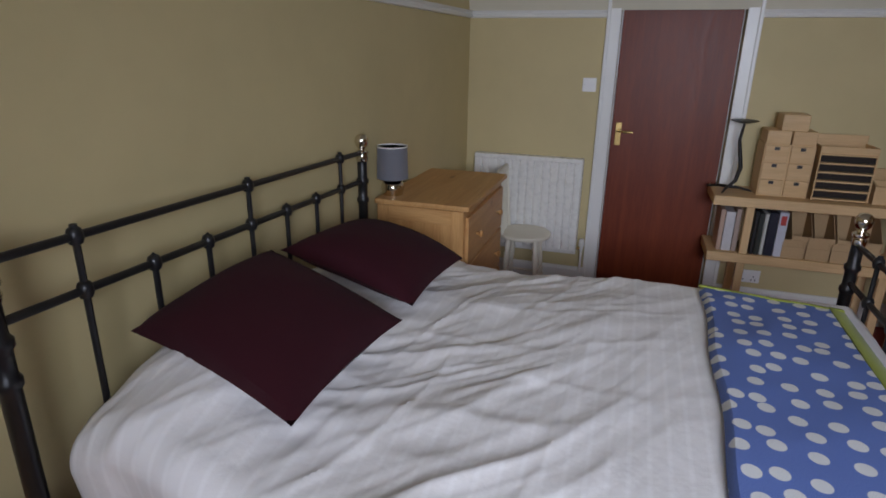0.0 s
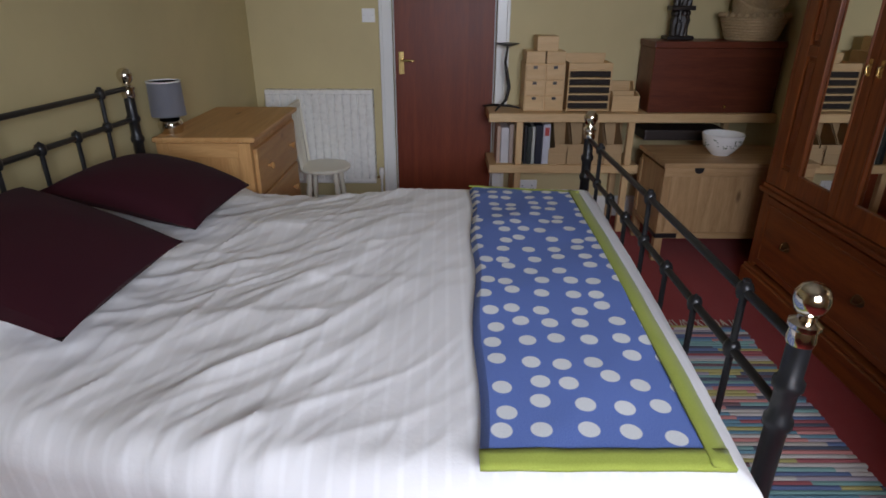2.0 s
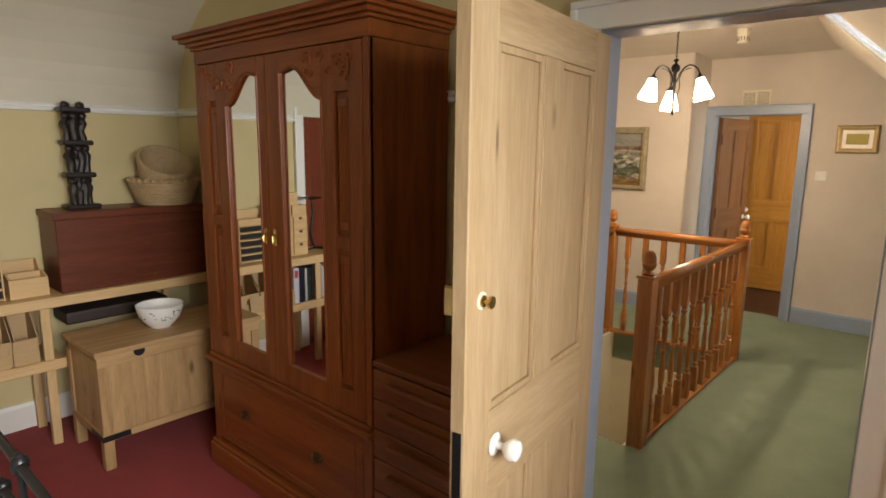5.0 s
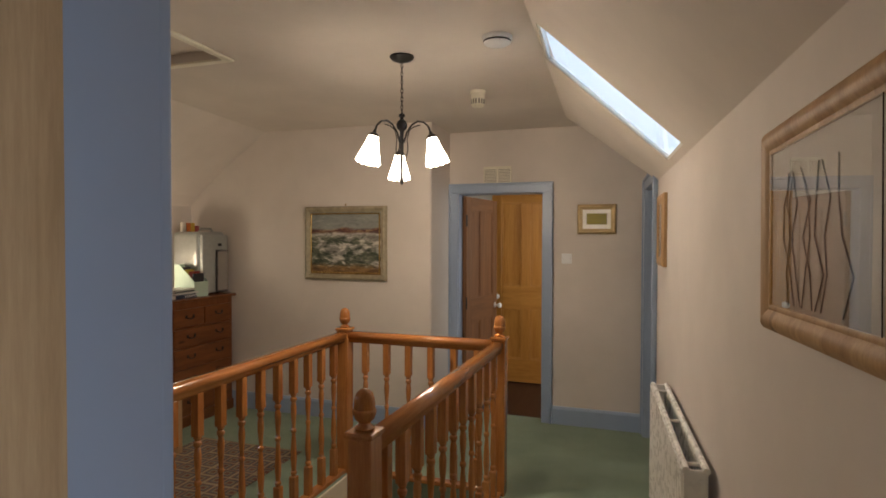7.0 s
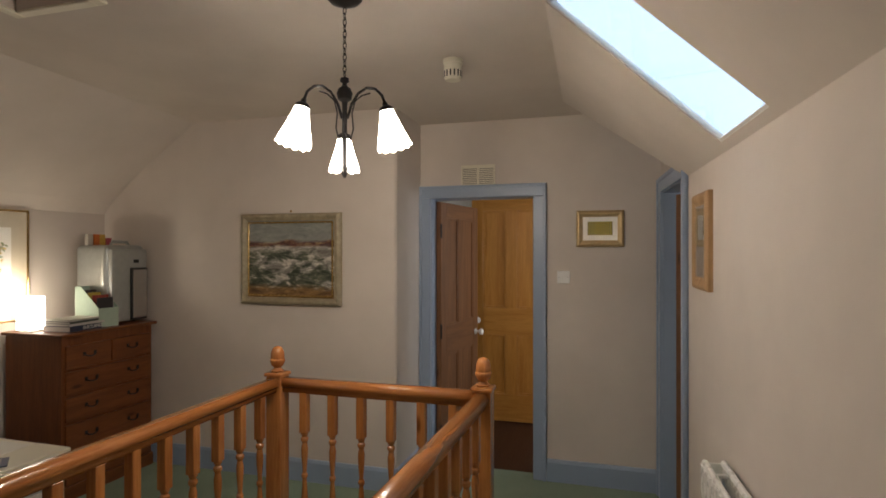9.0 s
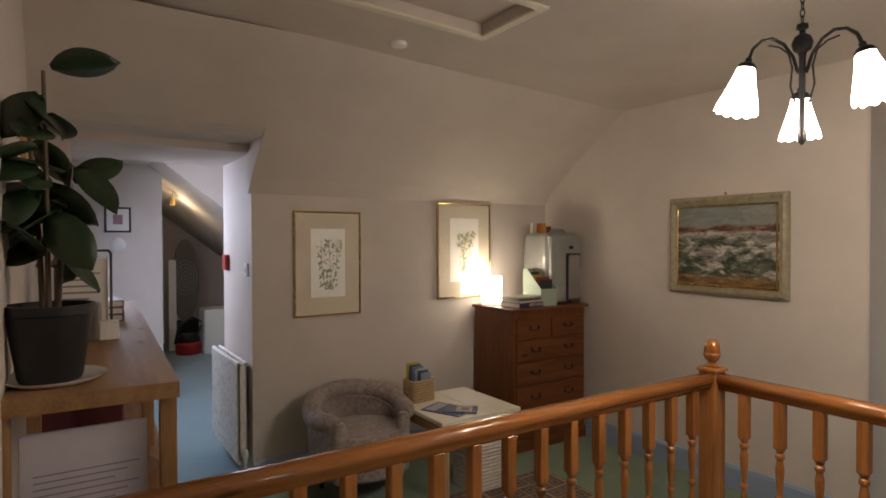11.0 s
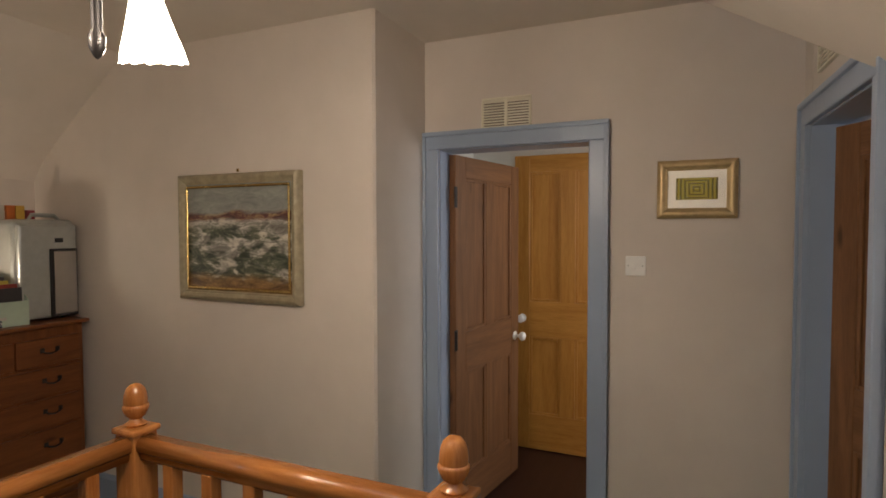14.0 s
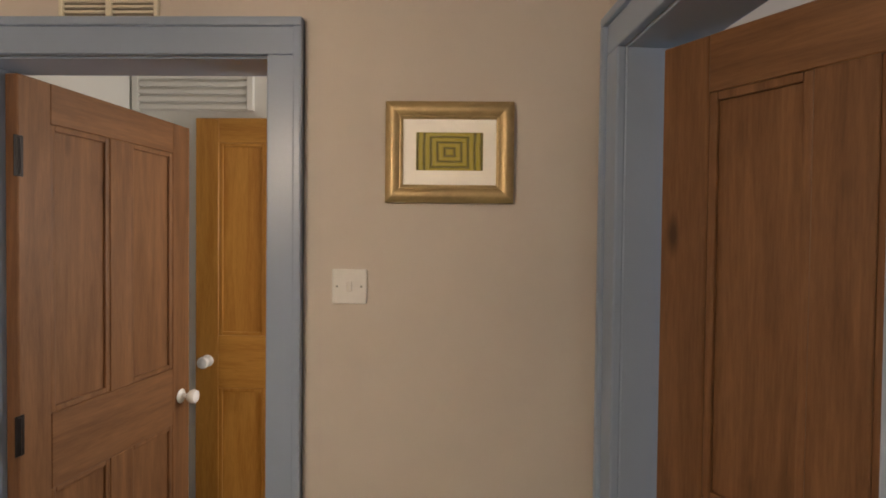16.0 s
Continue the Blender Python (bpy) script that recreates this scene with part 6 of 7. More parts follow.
cylinder_fitting("ceiling_rose", "small white ceiling rose", "ceiling rose", 4.74, 3.50, top_z(4.74), [(0, 0), (0.04, 0), (0.038, -0.02), (0.02, -0.026), (0, -0.026)], PLASTIC)


def vent(name, m, label, w=0.29, h=0.155):
    v = thing(name, label, "vent", kind="")
    box("backing", (-w / 2, -0.004, -h / 2), (w / 2, 0, h / 2), OFFWHITE, v, 0.001)
    for a, b in (((-w / 2, -0.012, -h / 2), (w / 2, -0.004, -h / 2 + 0.012)), ((-w / 2, -0.012, h / 2 - 0.012), (w / 2, -0.004, h / 2)), ((-w / 2, -0.012, -h / 2 + 0.012), (-w / 2 + 0.012, -0.004, h / 2 - 0.012)), ((w / 2 - 0.012, -0.012, -h / 2 + 0.012), (w / 2, -0.004, h / 2 - 0.012)), ((-0.008, -0.011, -h / 2 + 0.012), (0.008, -0.004, h / 2 - 0.012))):
        box("frame", a, b, OFFWHITE, v, 0.002)
    n = 9
    for k in range(n):
        z = -h / 2 + 0.016 + (h - 0.032) * (k + 0.5) / n
        for a, b in ((-w / 2 + 0.012, -0.008), (0.008, w / 2 - 0.012)):
            box("slat", (a, -0.0105, z - 0.002), (b, -0.004, z + 0.004), OFFWHITE, v, 0.001)
            # strip in a shadow tone paints the shade between slats
            box("gap", (a, -0.0048, z - 0.0075), (b, -0.0041, z - 0.0025), coloured("shadowed_cream", (0.20, 0.17, 0.13)), v, 0)
    v.matrix_world = m
    return v


vent("air_vent", pose(DXX, 1.752, 2.128, 0, 0, -90), "cream slatted air vent above the doorway", 0.25, 0.15)
vent("air_vent", SW @ pose(6.93 - LAND, 0.0, 2.2, 0, 0, 180), "cream slatted air vent above the side door", 0.28, 0.16)
socket("light_switch", "white plastic light switch by the doorway", pose(DXX, 1.151, 1.407, 0, 0, -90))
socket("light_switch", "white plastic light switch by the passage opening", pose(OPX1, NORTH + 0.12, 1.38, 0, 0, -90))


def mitred(w, h, fw, fd, side):
    """One side of a picture frame: a moulded length, cut at 45 degrees at both ends."""
    along, inward = (((1, 0), (0, 1)), ((0, 1), (-1, 0)), ((-1, 0), (0, -1)), ((0, -1), (1, 0)))[side]
    half, out = (w / 2, h / 2) if side % 2 == 0 else (h / 2, w / 2)
    profile = [(0.0, 0.0), (0.0, 0.62), (0.10, 0.80), (0.25, 0.97), (0.45, 1.0), (0.66, 0.86), (0.80, 0.68), (0.86, 0.70), (1.0, 0.58), (1.0, 0.0)]
    bm = bmesh.new()
    rows = []
    for sgn in (-1, 1):
        row = []
        for o, dp in profile:
            r, i = sgn * (half - o * fw), o * fw - out
            row.append(bm.verts.new((along[0] * r + inward[0] * i, -dp * fd, along[1] * r + inward[1] * i)))
        rows.append(row)
    for i in range(len(profile) - 1):
        bm.faces.new((rows[0][i], rows[0][i + 1], rows[1][i + 1], rows[1][i]))
    for row in rows:
        bm.faces.new(row)
    return bm


def picture(name, label, w, h, fw, fd, frame_mat, inner, m, mount=None, mw=0.0, glass=False, category="picture"):
    """A framed picture, its middle at the origin, its back on y = 0, facing -y."""
    p = thing(name, label, category)
    box("backing", (-w / 2 + fw * 0.6, -fd * 0.5, -h / 2 + fw * 0.6), (w / 2 - fw * 0.6, -0.002, h / 2 - fw * 0.6), mount or inner, p, 0)
    for k in range(4):
        part("frame", mitred(w, h, fw, fd, k), frame_mat, p, "", True)
    art = None
    if mount:
        art = box("print", (-w / 2 + fw + mw, -fd * 0.5 - 0.002, -h / 2 + fw + mw * 1.1), (w / 2 - fw - mw, -fd * 0.5 - 0.0005, h / 2 - fw - mw), inner, p, 0)
    if glass:
        g = box("glass", (-w / 2 + fw, -fd * 0.75, -h / 2 + fw), (w / 2 - fw, -fd * 0.75 + 0.002, h / 2 - fw), GLASS, p, 0)
        g.visible_shadow = False
    p.matrix_world = m
    return p


def landscape_paint():
    m, n, l, p = material("oil_landscape")
    tc = n.new("ShaderNodeTexCoord")
    sep = n.new("ShaderNodeSeparateXYZ")
    l.new(tc.outputs["Object"], sep.inputs[0])
    v = coords(n, l, (9, 9, 26), False)
    strokes = noise_node(n, l, v, 1.0, 7, 0.72, 0.8)
    big = noise_node(n, l, coords(n, l, (3, 3, 7), False), 1.6, 4, 0.6, 0.5)
    river = ramp(n, l, strokes, [(0.30, (0.012, 0.018, 0.012)), (0.42, (0.035, 0.05, 0.032)), (0.50, (0.085, 0.10, 0.065)), (0.58, (0.18, 0.18, 0.13)), (0.66, (0.58, 0.55, 0.47))])
    snow = ramp(n, l, strokes, [(0.30, (0.10, 0.09, 0.07)), (0.46, (0.26, 0.25, 0.22)), (0.58, (0.66, 0.62, 0.54))])
    trees = ramp(n, l, strokes, [(0.35, (0.04, 0.012, 0.012)), (0.5, (0.13, 0.045, 0.035)), (0.62, (0.36, 0.24, 0.12))])
    skyc = ramp(n, l, strokes, [(0.32, (0.17, 0.19, 0.18)), (0.62, (0.32, 0.33, 0.30))])

    def above(z, soft=0.02):
        r = n.new("ShaderNodeMapRange")
        r.inputs[1].default_value, r.inputs[2].default_value = z - soft, z + soft
        add = n.new("ShaderNodeMath")
        add.operation = "MULTIPLY_ADD"
        add.inputs[1].default_value, add.inputs[2].default_value = 0.08, -0.04
        l.new(big, add.inputs[0])
        s = n.new("ShaderNodeMath")
        l.new(sep.outputs[2], s.inputs[0])
        l.new(add.outputs[0], s.inputs[1])
        l.new(s.outputs[0], r.inputs[0])
        return r.outputs[0]
    bank = ramp(n, l, big, [(0.47, (0, 0, 0)), (0.55, (1, 1, 1))])
    low = mix(n, l, bank, river, snow)
    ochre = ramp(n, l, strokes, [(0.35, (0.10, 0.05, 0.02)), (0.6, (0.34, 0.20, 0.07))])
    c = mix(n, l, above(-0.20), ochre, low)
    c = mix(n, l, above(0.055), c, snow)
    c = mix(n, l, above(0.085, 0.01), c, trees)
    c = mix(n, l, above(0.125, 0.01), c, skyc)
    l.new(c, p.inputs["Base Color"])
    p.inputs["Roughness"].default_value = 0.45
    bump(n, l, strokes, 0.6, 0.006, p)
    return m


pt = picture("painting", "oil landscape with river in a worn gilt frame", 0.78, 0.635, 0.05, 0.045, DULLGOLD, landscape_paint(), pose(CX, 2.97, 1.53, 0, 0, -90), category="painting")
for a, b in (((-0.335, -0.034, -0.26), (0.335, -0.024, -0.248)), ((-0.335, -0.034, 0.248), (0.335, -0.024, 0.26)), ((-0.335, -0.034, -0.248), (-0.323, -0.024, 0.248)), ((0.323, -0.034, -0.248), (0.335, -0.024, 0.248))):
    box("slip", a, b, BRASS, pt, 0.003, "gold inner slip")
tube("picture_hook", [(0.0, -0.01, 0.325), (0.0, -0.012, 0.34)], 0.006, BRASS, pt, 8)


def maze_print():
    m, n, l, p = material("olive_maze_print")
    tc = n.new("ShaderNodeTexCoord")
    sep = n.new("ShaderNodeSeparateXYZ")
    l.new(tc.outputs["Object"], sep.inputs[0])

    def mth(op, a, b=None):
        k = n.new("ShaderNodeMath")
        k.operation = op
        for i, v in enumerate((a, b)):
            if v is None:
                continue
            if isinstance(v, (int, float)):
                k.inputs[i].default_value = v
            else:
                l.new(v, k.inputs[i])
        return k.outputs[0]
    d = mth("MAXIMUM", mth("MULTIPLY", mth("ABSOLUTE", sep.outputs[0]), 0.8), mth("ABSOLUTE", sep.outputs[2]))
    w = mth("PINGPONG", mth("ADD", d, mth("MULTIPLY", noise_node(n, l, tc.outputs["Object"], 22), 0.006)), 0.0065)
    l.new(ramp(n, l, w, [(0.0018, (0.035, 0.035, 0.008)), (0.0042, (0.34, 0.28, 0.03))]), p.inputs["Base Color"])
    p.inputs["Roughness"].default_value = 0.7
    return m


picture("picture", "gold-framed olive maze print with white mount", 0.312, 0.245, 0.043, 0.026, GOLD, maze_print(), pose(DXX, 0.908, 1.737, 0, 0, -90), PAPER, 0.032, True)


def botanical(seed, m, label, w, h):
    p = picture("botanical_print", label, w, h, 0.014, 0.022, BRASS, PAPER, m, MOUNT, 0.105, True)
    rnd = random.Random(seed)
    st, lf, fl_ = bmesh.new(), bmesh.new(), bmesh.new()
    y = -0.0138
    for s in range(3):
        x0 = -0.03 + s * 0.035
        pts = [(x0 * 0.6, y, -0.17), (x0 + rnd.uniform(-0.02, 0.02), y, -0.05), (x0 * 1.6, y, 0.05 + s * 0.02), (x0 * 1.9 + rnd.uniform(-0.01, 0.01), y, 0.13 + rnd.uniform(0, 0.04))]
        add_tube(st, pts, 0.0016, 4)
        for k in range(34):
            t = rnd.uniform(0, 2.99)
            i, f = int(t), t - int(t)
            c = Vector(pts[i]).lerp(Vector(pts[i + 1]), f) + Vector((rnd.uniform(-0.03, 0.03), 0, rnd.uniform(-0.01, 0.01)))
            tgt = fl_ if (k % 3 == 0 and i > 0) else lf
            bmesh.ops.create_circle(tgt, cap_ends=True, segments=7, radius=rnd.uniform(0.008, 0.017), matrix=Matrix.Translation((c.x, y - 0.0006 - k * 0.00002, c.z)) @ Matrix.Rotation(math.pi / 2, 4, "X") @ Matrix.Rotation(rnd.uniform(0, 3), 4, "Z") @ Matrix.Diagonal((1, 0.45, 1, 1)))
    part("stem", st, coloured("printed_stem", (0.24, 0.27, 0.14)), p)
    part("leaves", lf, coloured("printed_leaf", (0.30, 0.34, 0.20)), p)
    part("blossom", fl_, coloured("printed_blossom", (0.62, 0.47, 0.16)), p)
    return p


botanical(1, pose(4.795, NORTH, 1.412), "gilt-framed botanical print of a yellow flower", 0.485, 0.715)
botanical(2, pose(5.935, NORTH, 1.488), "gilt-framed botanical print above the lit lamp", 0.51, 0.745)


def twig_print(name, m, w, h):
    p = picture(name, "pine-framed grey print of bare twigs", w, h, 0.055, 0.03, PALEPINE["z"], coloured("grey_brown_print", (0.22, 0.18, 0.13), 0.6), m, None, 0, True)
    bm = bmesh.new()
    rnd = random.Random(9)
    for k in range(9):
        x, z = rnd.uniform(-w * 0.25, w * 0.25), -h * 0.35
        pts = [(x, -0.0165, z)]
        for j in range(4):
            x += rnd.uniform(-0.05, 0.05)
            z += h * 0.15
            pts.append((x, -0.0165, z))
        add_tube(bm, pts, 0.0014, 4)
    part("twigs", bm, coloured("twig_ink", (0.07, 0.06, 0.055)), p)
    return p


twig_print("picture", SW @ pose(3.49 - LAND, 0.0, 1.61, 0, -1.5, 180), 0.62, 0.43)
twig_print("picture", SW @ pose(5.98 - LAND, 0.0, 1.63, 0, 0, 180), 0.30, 0.42)
radiator("radiator", "white steel radiator on the landing knee wall", 1.15, 0.62, 0.11, True, False).matrix_world = SW @ pose(5.53 - LAND, 0.0, 0.22, 0, 0, 180)
radiator("radiator", "white steel radiator in the passage opening", 0.75, 0.66, 0.09, True, False).matrix_world = pose(OPX1, NORTH + 0.80, 0.13, 0, 0, -90)

# doors of the rooms beyond
d3 = panelled_door("door_3", "brown stripped pine four-panel door standing open", 0.80, 1.945, OLDPINE, 0.88)
d3.matrix_world = pose(DXX + 0.095, FY1 - 0.028, 0.01, 0, 0, -6.5)
d4 = panelled_door("door_4", "yellow varnished pine four-panel door, closed", 0.76, 2.07, YELPINE, 0.93, arrange=((0.0, 0.25), (0.80, 1.05), (1.955, 2.07)), latch=False)
d4.matrix_world = pose(FRX - 0.03, 1.36, 0.004, 0, 0, 90)
d5 = panelled_door("door_5", "brown stripped pine side-room door standing ajar", 0.72, 1.93, OLDPINE, 0.9, latch=False)
d5.matrix_world = SW @ pose(RX1 - LAND - 0.03, -0.085, 0.01, 0, 0, 180 + 27)
lv = thing("louvre_panel", "white slatted panel high on the far room wall", "panel", (FRX, 2.15, 2.245))
box("backing", (-0.006, -0.26, -0.13), (0, 0.26, 0.13), WHITE, lv, 0)
for y in (-0.29, 0.26):
    box("frame", (-0.026, y, -0.13), (0, y + 0.03, 0.13), WHITE, lv, 0.002)
for k in range(7):
    box("slat", (-0.022, -0.26, -0.125 + k * 0.036), (-0.006, 0.26, -0.102 + k * 0.036), WHITE, lv, 0.003)


def drawer_handle(bm, x, y, z):
    add_tube(bm, [(x - 0.042, y, z + 0.008), (x - 0.03, y - 0.012, z - 0.004), (x, y - 0.016, z - 0.010), (x + 0.03, y - 0.012, z - 0.004), (x + 0.042, y, z + 0.008)], 0.0045, 6)
    for s in (-1, 1):
        add_box(bm, x + s * 0.04 - 0.012, y - 0.003, z - 0.004, x + s * 0.04 + 0.012, y, z + 0.022, 0.004)


def pine_tallboy():
    c = thing("chest_of_drawers", "antique orange pine chest with six drawers", "chest of drawers")
    x0, x1, y0, y1, H = 6.01, 6.765, 4.11, 4.60, 1.063
    A = ANTPINE
    box("carcass", (x0 + 0.012, y0 + 0.014, 0.09), (x1 - 0.012, y1, H - 0.022), A["z"], c, 0.003)
    box("top", (x0 - 0.012, y0 - 0.018, H - 0.022), (x1 + 0.012, y1 + 0.01, H), A["x"], c, 0.008, "", 3)
    box("plinth", (x0, y0 + 0.004, 0.0), (x1, y1, 0.09), A["x"], c, 0.006)
    rows = [(0.835, 0.155, 2), (0.67, 0.155, 1), (0.50, 0.16, 1), (0.305, 0.185, 1), (0.105, 0.19, 1)]
    for z, h, n in rows:
        w = (x1 - x0 - 0.06) / n
        for k in range(n):
            a = x0 + 0.03 + k * w
            d = box("drawer", (a + 0.004, y0, z), (a + w - 0.004, y0 + 0.02, z + h - 0.008), A["x"], c, 0.006, "", 2)
            for hx in ((a + w / 2,) if n == 2 else (a + w * 0.27, a + w * 0.76)):
                bm = bmesh.new()
                drawer_handle(bm, hx, y0, z + h * 0.48)
                part("handle", bm, DARKIRON, d, "dark iron swan-neck handle", True)
    base(c, 6.37, 4.36, 0)


pine_tallboy()
CT = 1.063
LIT = glow("lit_paper_lamp", (1.0, 0.88, 0.68), 9.0, (0.9, 0.86, 0.78))
bl = thing("table_lamp", "small square lit paper lamp on the chest", "lamp", (6.085, 4.46, CT), 12)
box("lamp_base", (-0.05, -0.05, 0), (0.05, 0.05, 0.012), ENAMEL, bl, 0.003)
box("shade", (-0.056, -0.056, 0.012), (0.056, 0.056, 0.225), LIT, bl, 0.006, "glowing white paper shade", 2)
lamp("table_lamp_bulb", "POINT", 3.6, (1.0, 0.84, 0.62), Matrix.Translation((6.05, 4.545, CT + 0.26)), radius=0.05)


def word(parent, text, size, m, mat):
    cu = bpy.data.curves.new("lettering", "FONT")
    cu.body, cu.size, cu.align_x, cu.align_y, cu.extrude = text, size, "CENTER", "CENTER", 0.0004
    ob = new("lettering_curve", cu)
    dg = bpy.context.evaluated_depsgraph_get()
    me = bpy.data.meshes.new_from_object(ob.evaluated_get(dg))
    bpy.data.objects.remove(ob)
    me.materials.clear()
    me.materials.append(mat)
    o = new("lettering", me)
    o.parent = parent
    o.matrix_local = m
    return o


def books_on_chest():
    z = CT
    for k, (w, h, d, col, lab) in enumerate(((0.30, 0.036, 0.21, (0.02, 0.035, 0.07), "thick dark blue book lying on the chest"), (0.28, 0.016, 0.20, (0.55, 0.53, 0.48), "pale paperback lying on a book"), (0.29, 0.014, 0.20, (0.06, 0.07, 0.06), "dark magazine lying on books"), (0.27, 0.012, 0.19, (0.50, 0.48, 0.42), "pale magazine on the book pile"))):
        b = thing("book", lab, "book", (6.245, 4.27, z), 6 - 4 * (k % 2), "books piled on the chest")
        cv = coloured("book_%d" % k, col, 0.4)
        box("cover", (-w / 2, -d / 2, 0), (w / 2, d / 2, 0.003), cv, b, 0.001)
        box("cover", (-w / 2, -d / 2, h - 0.003), (w / 2, d / 2, h), cv, b, 0.001)
        box("pages", (-w / 2 + 0.004, -d / 2 + 0.006, 0.003), (w / 2 - 0.004, d / 2 - 0.004, h - 0.003), PAPER, b, 0)
        box("spine", (-w / 2, -d / 2 - 0.001, 0), (w / 2, -d / 2 + 0.006, h), cv, b, 0.001)
        if k == 0:
            word(b, "SHETLAND", 0.032, Matrix.Translation((0.03, -d / 2 - 0.0016, h / 2)) @ Matrix.Rotation(math.pi / 2, 4, "X"), PAPER)
        z += h


books_on_chest()


def file_box():
    f = thing("magazine_file", "pale mint card magazine file with leaflets", "magazine file", (6.43, 4.29, CT), -6)
    for u in (-0.075, 0.071):
        prism("side", [(-0.12, 0), (0.12, 0), (0.12, 0.275), (0.06, 0.275), (-0.12, 0.13)], u, u + 0.004, "x", MINT, f)
    box("front", (-0.071, -0.12, 0), (0.071, -0.116, 0.13), MINT, f, 0)
    box("back", (-0.071, 0.116, 0), (0.071, 0.12, 0.275), MINT, f, 0)
    for k, c in enumerate(((0.03, 0.03, 0.035), (0.30, 0.05, 0.04), (0.55, 0.45, 0.08), (0.05, 0.04, 0.05))):
        box("leaflet", (-0.06, -0.085 + k * 0.045, 0.004), (0.058, -0.080 + k * 0.045, 0.20 + k * 0.017), coloured("leaflet_%d" % k, c, 0.35), f, 0)


file_box()


def cool_box():
    t = thing("mini_fridge", "silver-grey mini fridge with a mirrored black-framed door", "fridge", (6.635, 4.37, CT), -4)
    box("body", (-0.165, -0.14, 0.01), (0.165, 0.17, 0.565), SILVER, t, 0.045, "", 4)
    dd = box("door", (-0.15, -0.175, 0.015), (0.15, -0.141, 0.535), SILVER, t, 0.012, "", 2)
    box("door_frame", (0.0, -0.182, 0.02), (0.148, -0.176, 0.40), BLACK, dd, 0.004)
    box("mirror", (0.022, -0.1845, 0.035), (0.14, -0.1825, 0.385), plain("smoked_mirror", (0.45, 0.42, 0.38), 0.2, 0.6, 0.02), dd, 0)
    box("badge", (0.03, -0.1785, 0.435), (0.075, -0.1755, 0.46), BLACK, dd, 0.001)
    tube("carry_handle", [(-0.02, 0.0, 0.555), (0.0, 0.0, 0.592), (0.12, 0.0, 0.590), (0.155, 0.0, 0.545)], 0.011, SILVER, t, 8)
    for k in range(3):
        lathe("foot", [(0.012, 0), (0.012, 0.012)], BLACK, t, Matrix.Translation((-0.1 + 0.1 * k, -0.1 + 0.1 * (k % 2), 0)), 8)
    for k, (x, c) in enumerate(((-0.085, (0.55, 0.50, 0.42)), (-0.03, (0.60, 0.16, 0.03)), (0.02, (0.62, 0.38, 0.06)), (0.075, (0.35, 0.06, 0.07)))):
        b = tag(box("tea_packet", (6.60 + x - 0.025, 4.44, CT + 0.565), (6.60 + x + 0.022, 4.47, CT + 0.62 + 0.025 * (k < 3)), coloured("packet_%d" % k, c, 0.4), None, 0.003), "small bright packet standing on the fridge", "packet", "packets on the fridge")


cool_box()


def tub_chair():
    t = thing("armchair", "grey mottled fabric tub armchair", "armchair", (4.83, 4.20, 0), 0)
    n = 40

    def arc(k):
        a = radians(-42 + 264 * k / n)
        return math.cos(a), math.sin(a), max(0.0, math.sin(a)) ** 0.8

    bm = bmesh.new()
    rings = []
    for k in range(n + 1):
        ca, sa, back = arc(k)
        h = 0.475 + 0.085 * back
        prof = [(0.255, 0.16), (0.295, 0.15), (0.318, 0.30), (0.322, h), (0.255, h), (0.250, 0.36), (0.245, 0.17)]
        rings.append([bm.verts.new((ca * r, sa * r * 0.95, z)) for r, z in prof])
    for p, q in zip(rings, rings[1:]):
        for i in range(len(p)):
            bm.faces.new((p[i], p[(i + 1) % len(p)], q[(i + 1) % len(p)], q[i]))
    bm.faces.new(rings[0])
    bm.faces.new(rings[-1])
    part("tub_back", bm, GREYSTRIPE, t, "", True)
    roll = bmesh.new()
    line = []
    for k in range(n + 1):
        ca, sa, back = arc(k)
        line.append((ca * 0.296, sa * 0.296 * 0.95, 0.497 + 0.085 * back))
    add_tube(roll, line, [0.030, 0.050] + [0.056] * (n - 3) + [0.050, 0.030], 16)
    part("rolled_top", roll, GREYSTRIPE, t, "padded roll along arms and back", True)
    for k in (0, n):
        ca, sa, back = arc(k)
        face = bmesh.new()
        add_lathe(face, [(0.0, 0.15), (0.034, 0.15), (0.040, 0.30), (0.042, 0.46), (0.030, 0.50), (0.0, 0.505)], Matrix.Translation((ca * 0.287, sa * 0.287 * 0.95, 0)), 16)
        part("arm_front", face, GREYSTRIPE, t, "", True)
    piping = bmesh.new()
    add_tube(piping, [(x * 0.845, y * 0.845, z - 0.048) for x, y, z in line[2:-2]], 0.006, 8)
    part("piping", piping, GREYSTRIPE, t, "piped seam under the roll", True)
    lathe("seat_cushion", [(0, 0.30), (0.24, 0.30), (0.272, 0.32), (0.278, 0.37), (0.262, 0.405), (0.18, 0.42), (0, 0.425)], GREYSTRIPE, t, Matrix.Translation((0, -0.03, 0)) @ Matrix.Diagonal((1, 0.95, 1, 1)), 36)
    lathe("seat_base", [(0, 0.15), (0.27, 0.15), (0.29, 0.17), (0.29, 0.29), (0.27, 0.305), (0, 0.305)], GREYSTRIPE, t, Matrix.Translation((0, -0.02, 0)) @ Matrix.Diagonal((1, 0.95, 1, 1)), 36)
    for x in (-0.19, 0.19):
        for y in (-0.17, 0.16):
            lathe("leg", [(0.014, 0), (0.018, 0.05), (0.024, 0.15), (0.024, 0.155)], BLACK, t, Matrix.Translation((x, y, 0)), 10)


tub_chair()


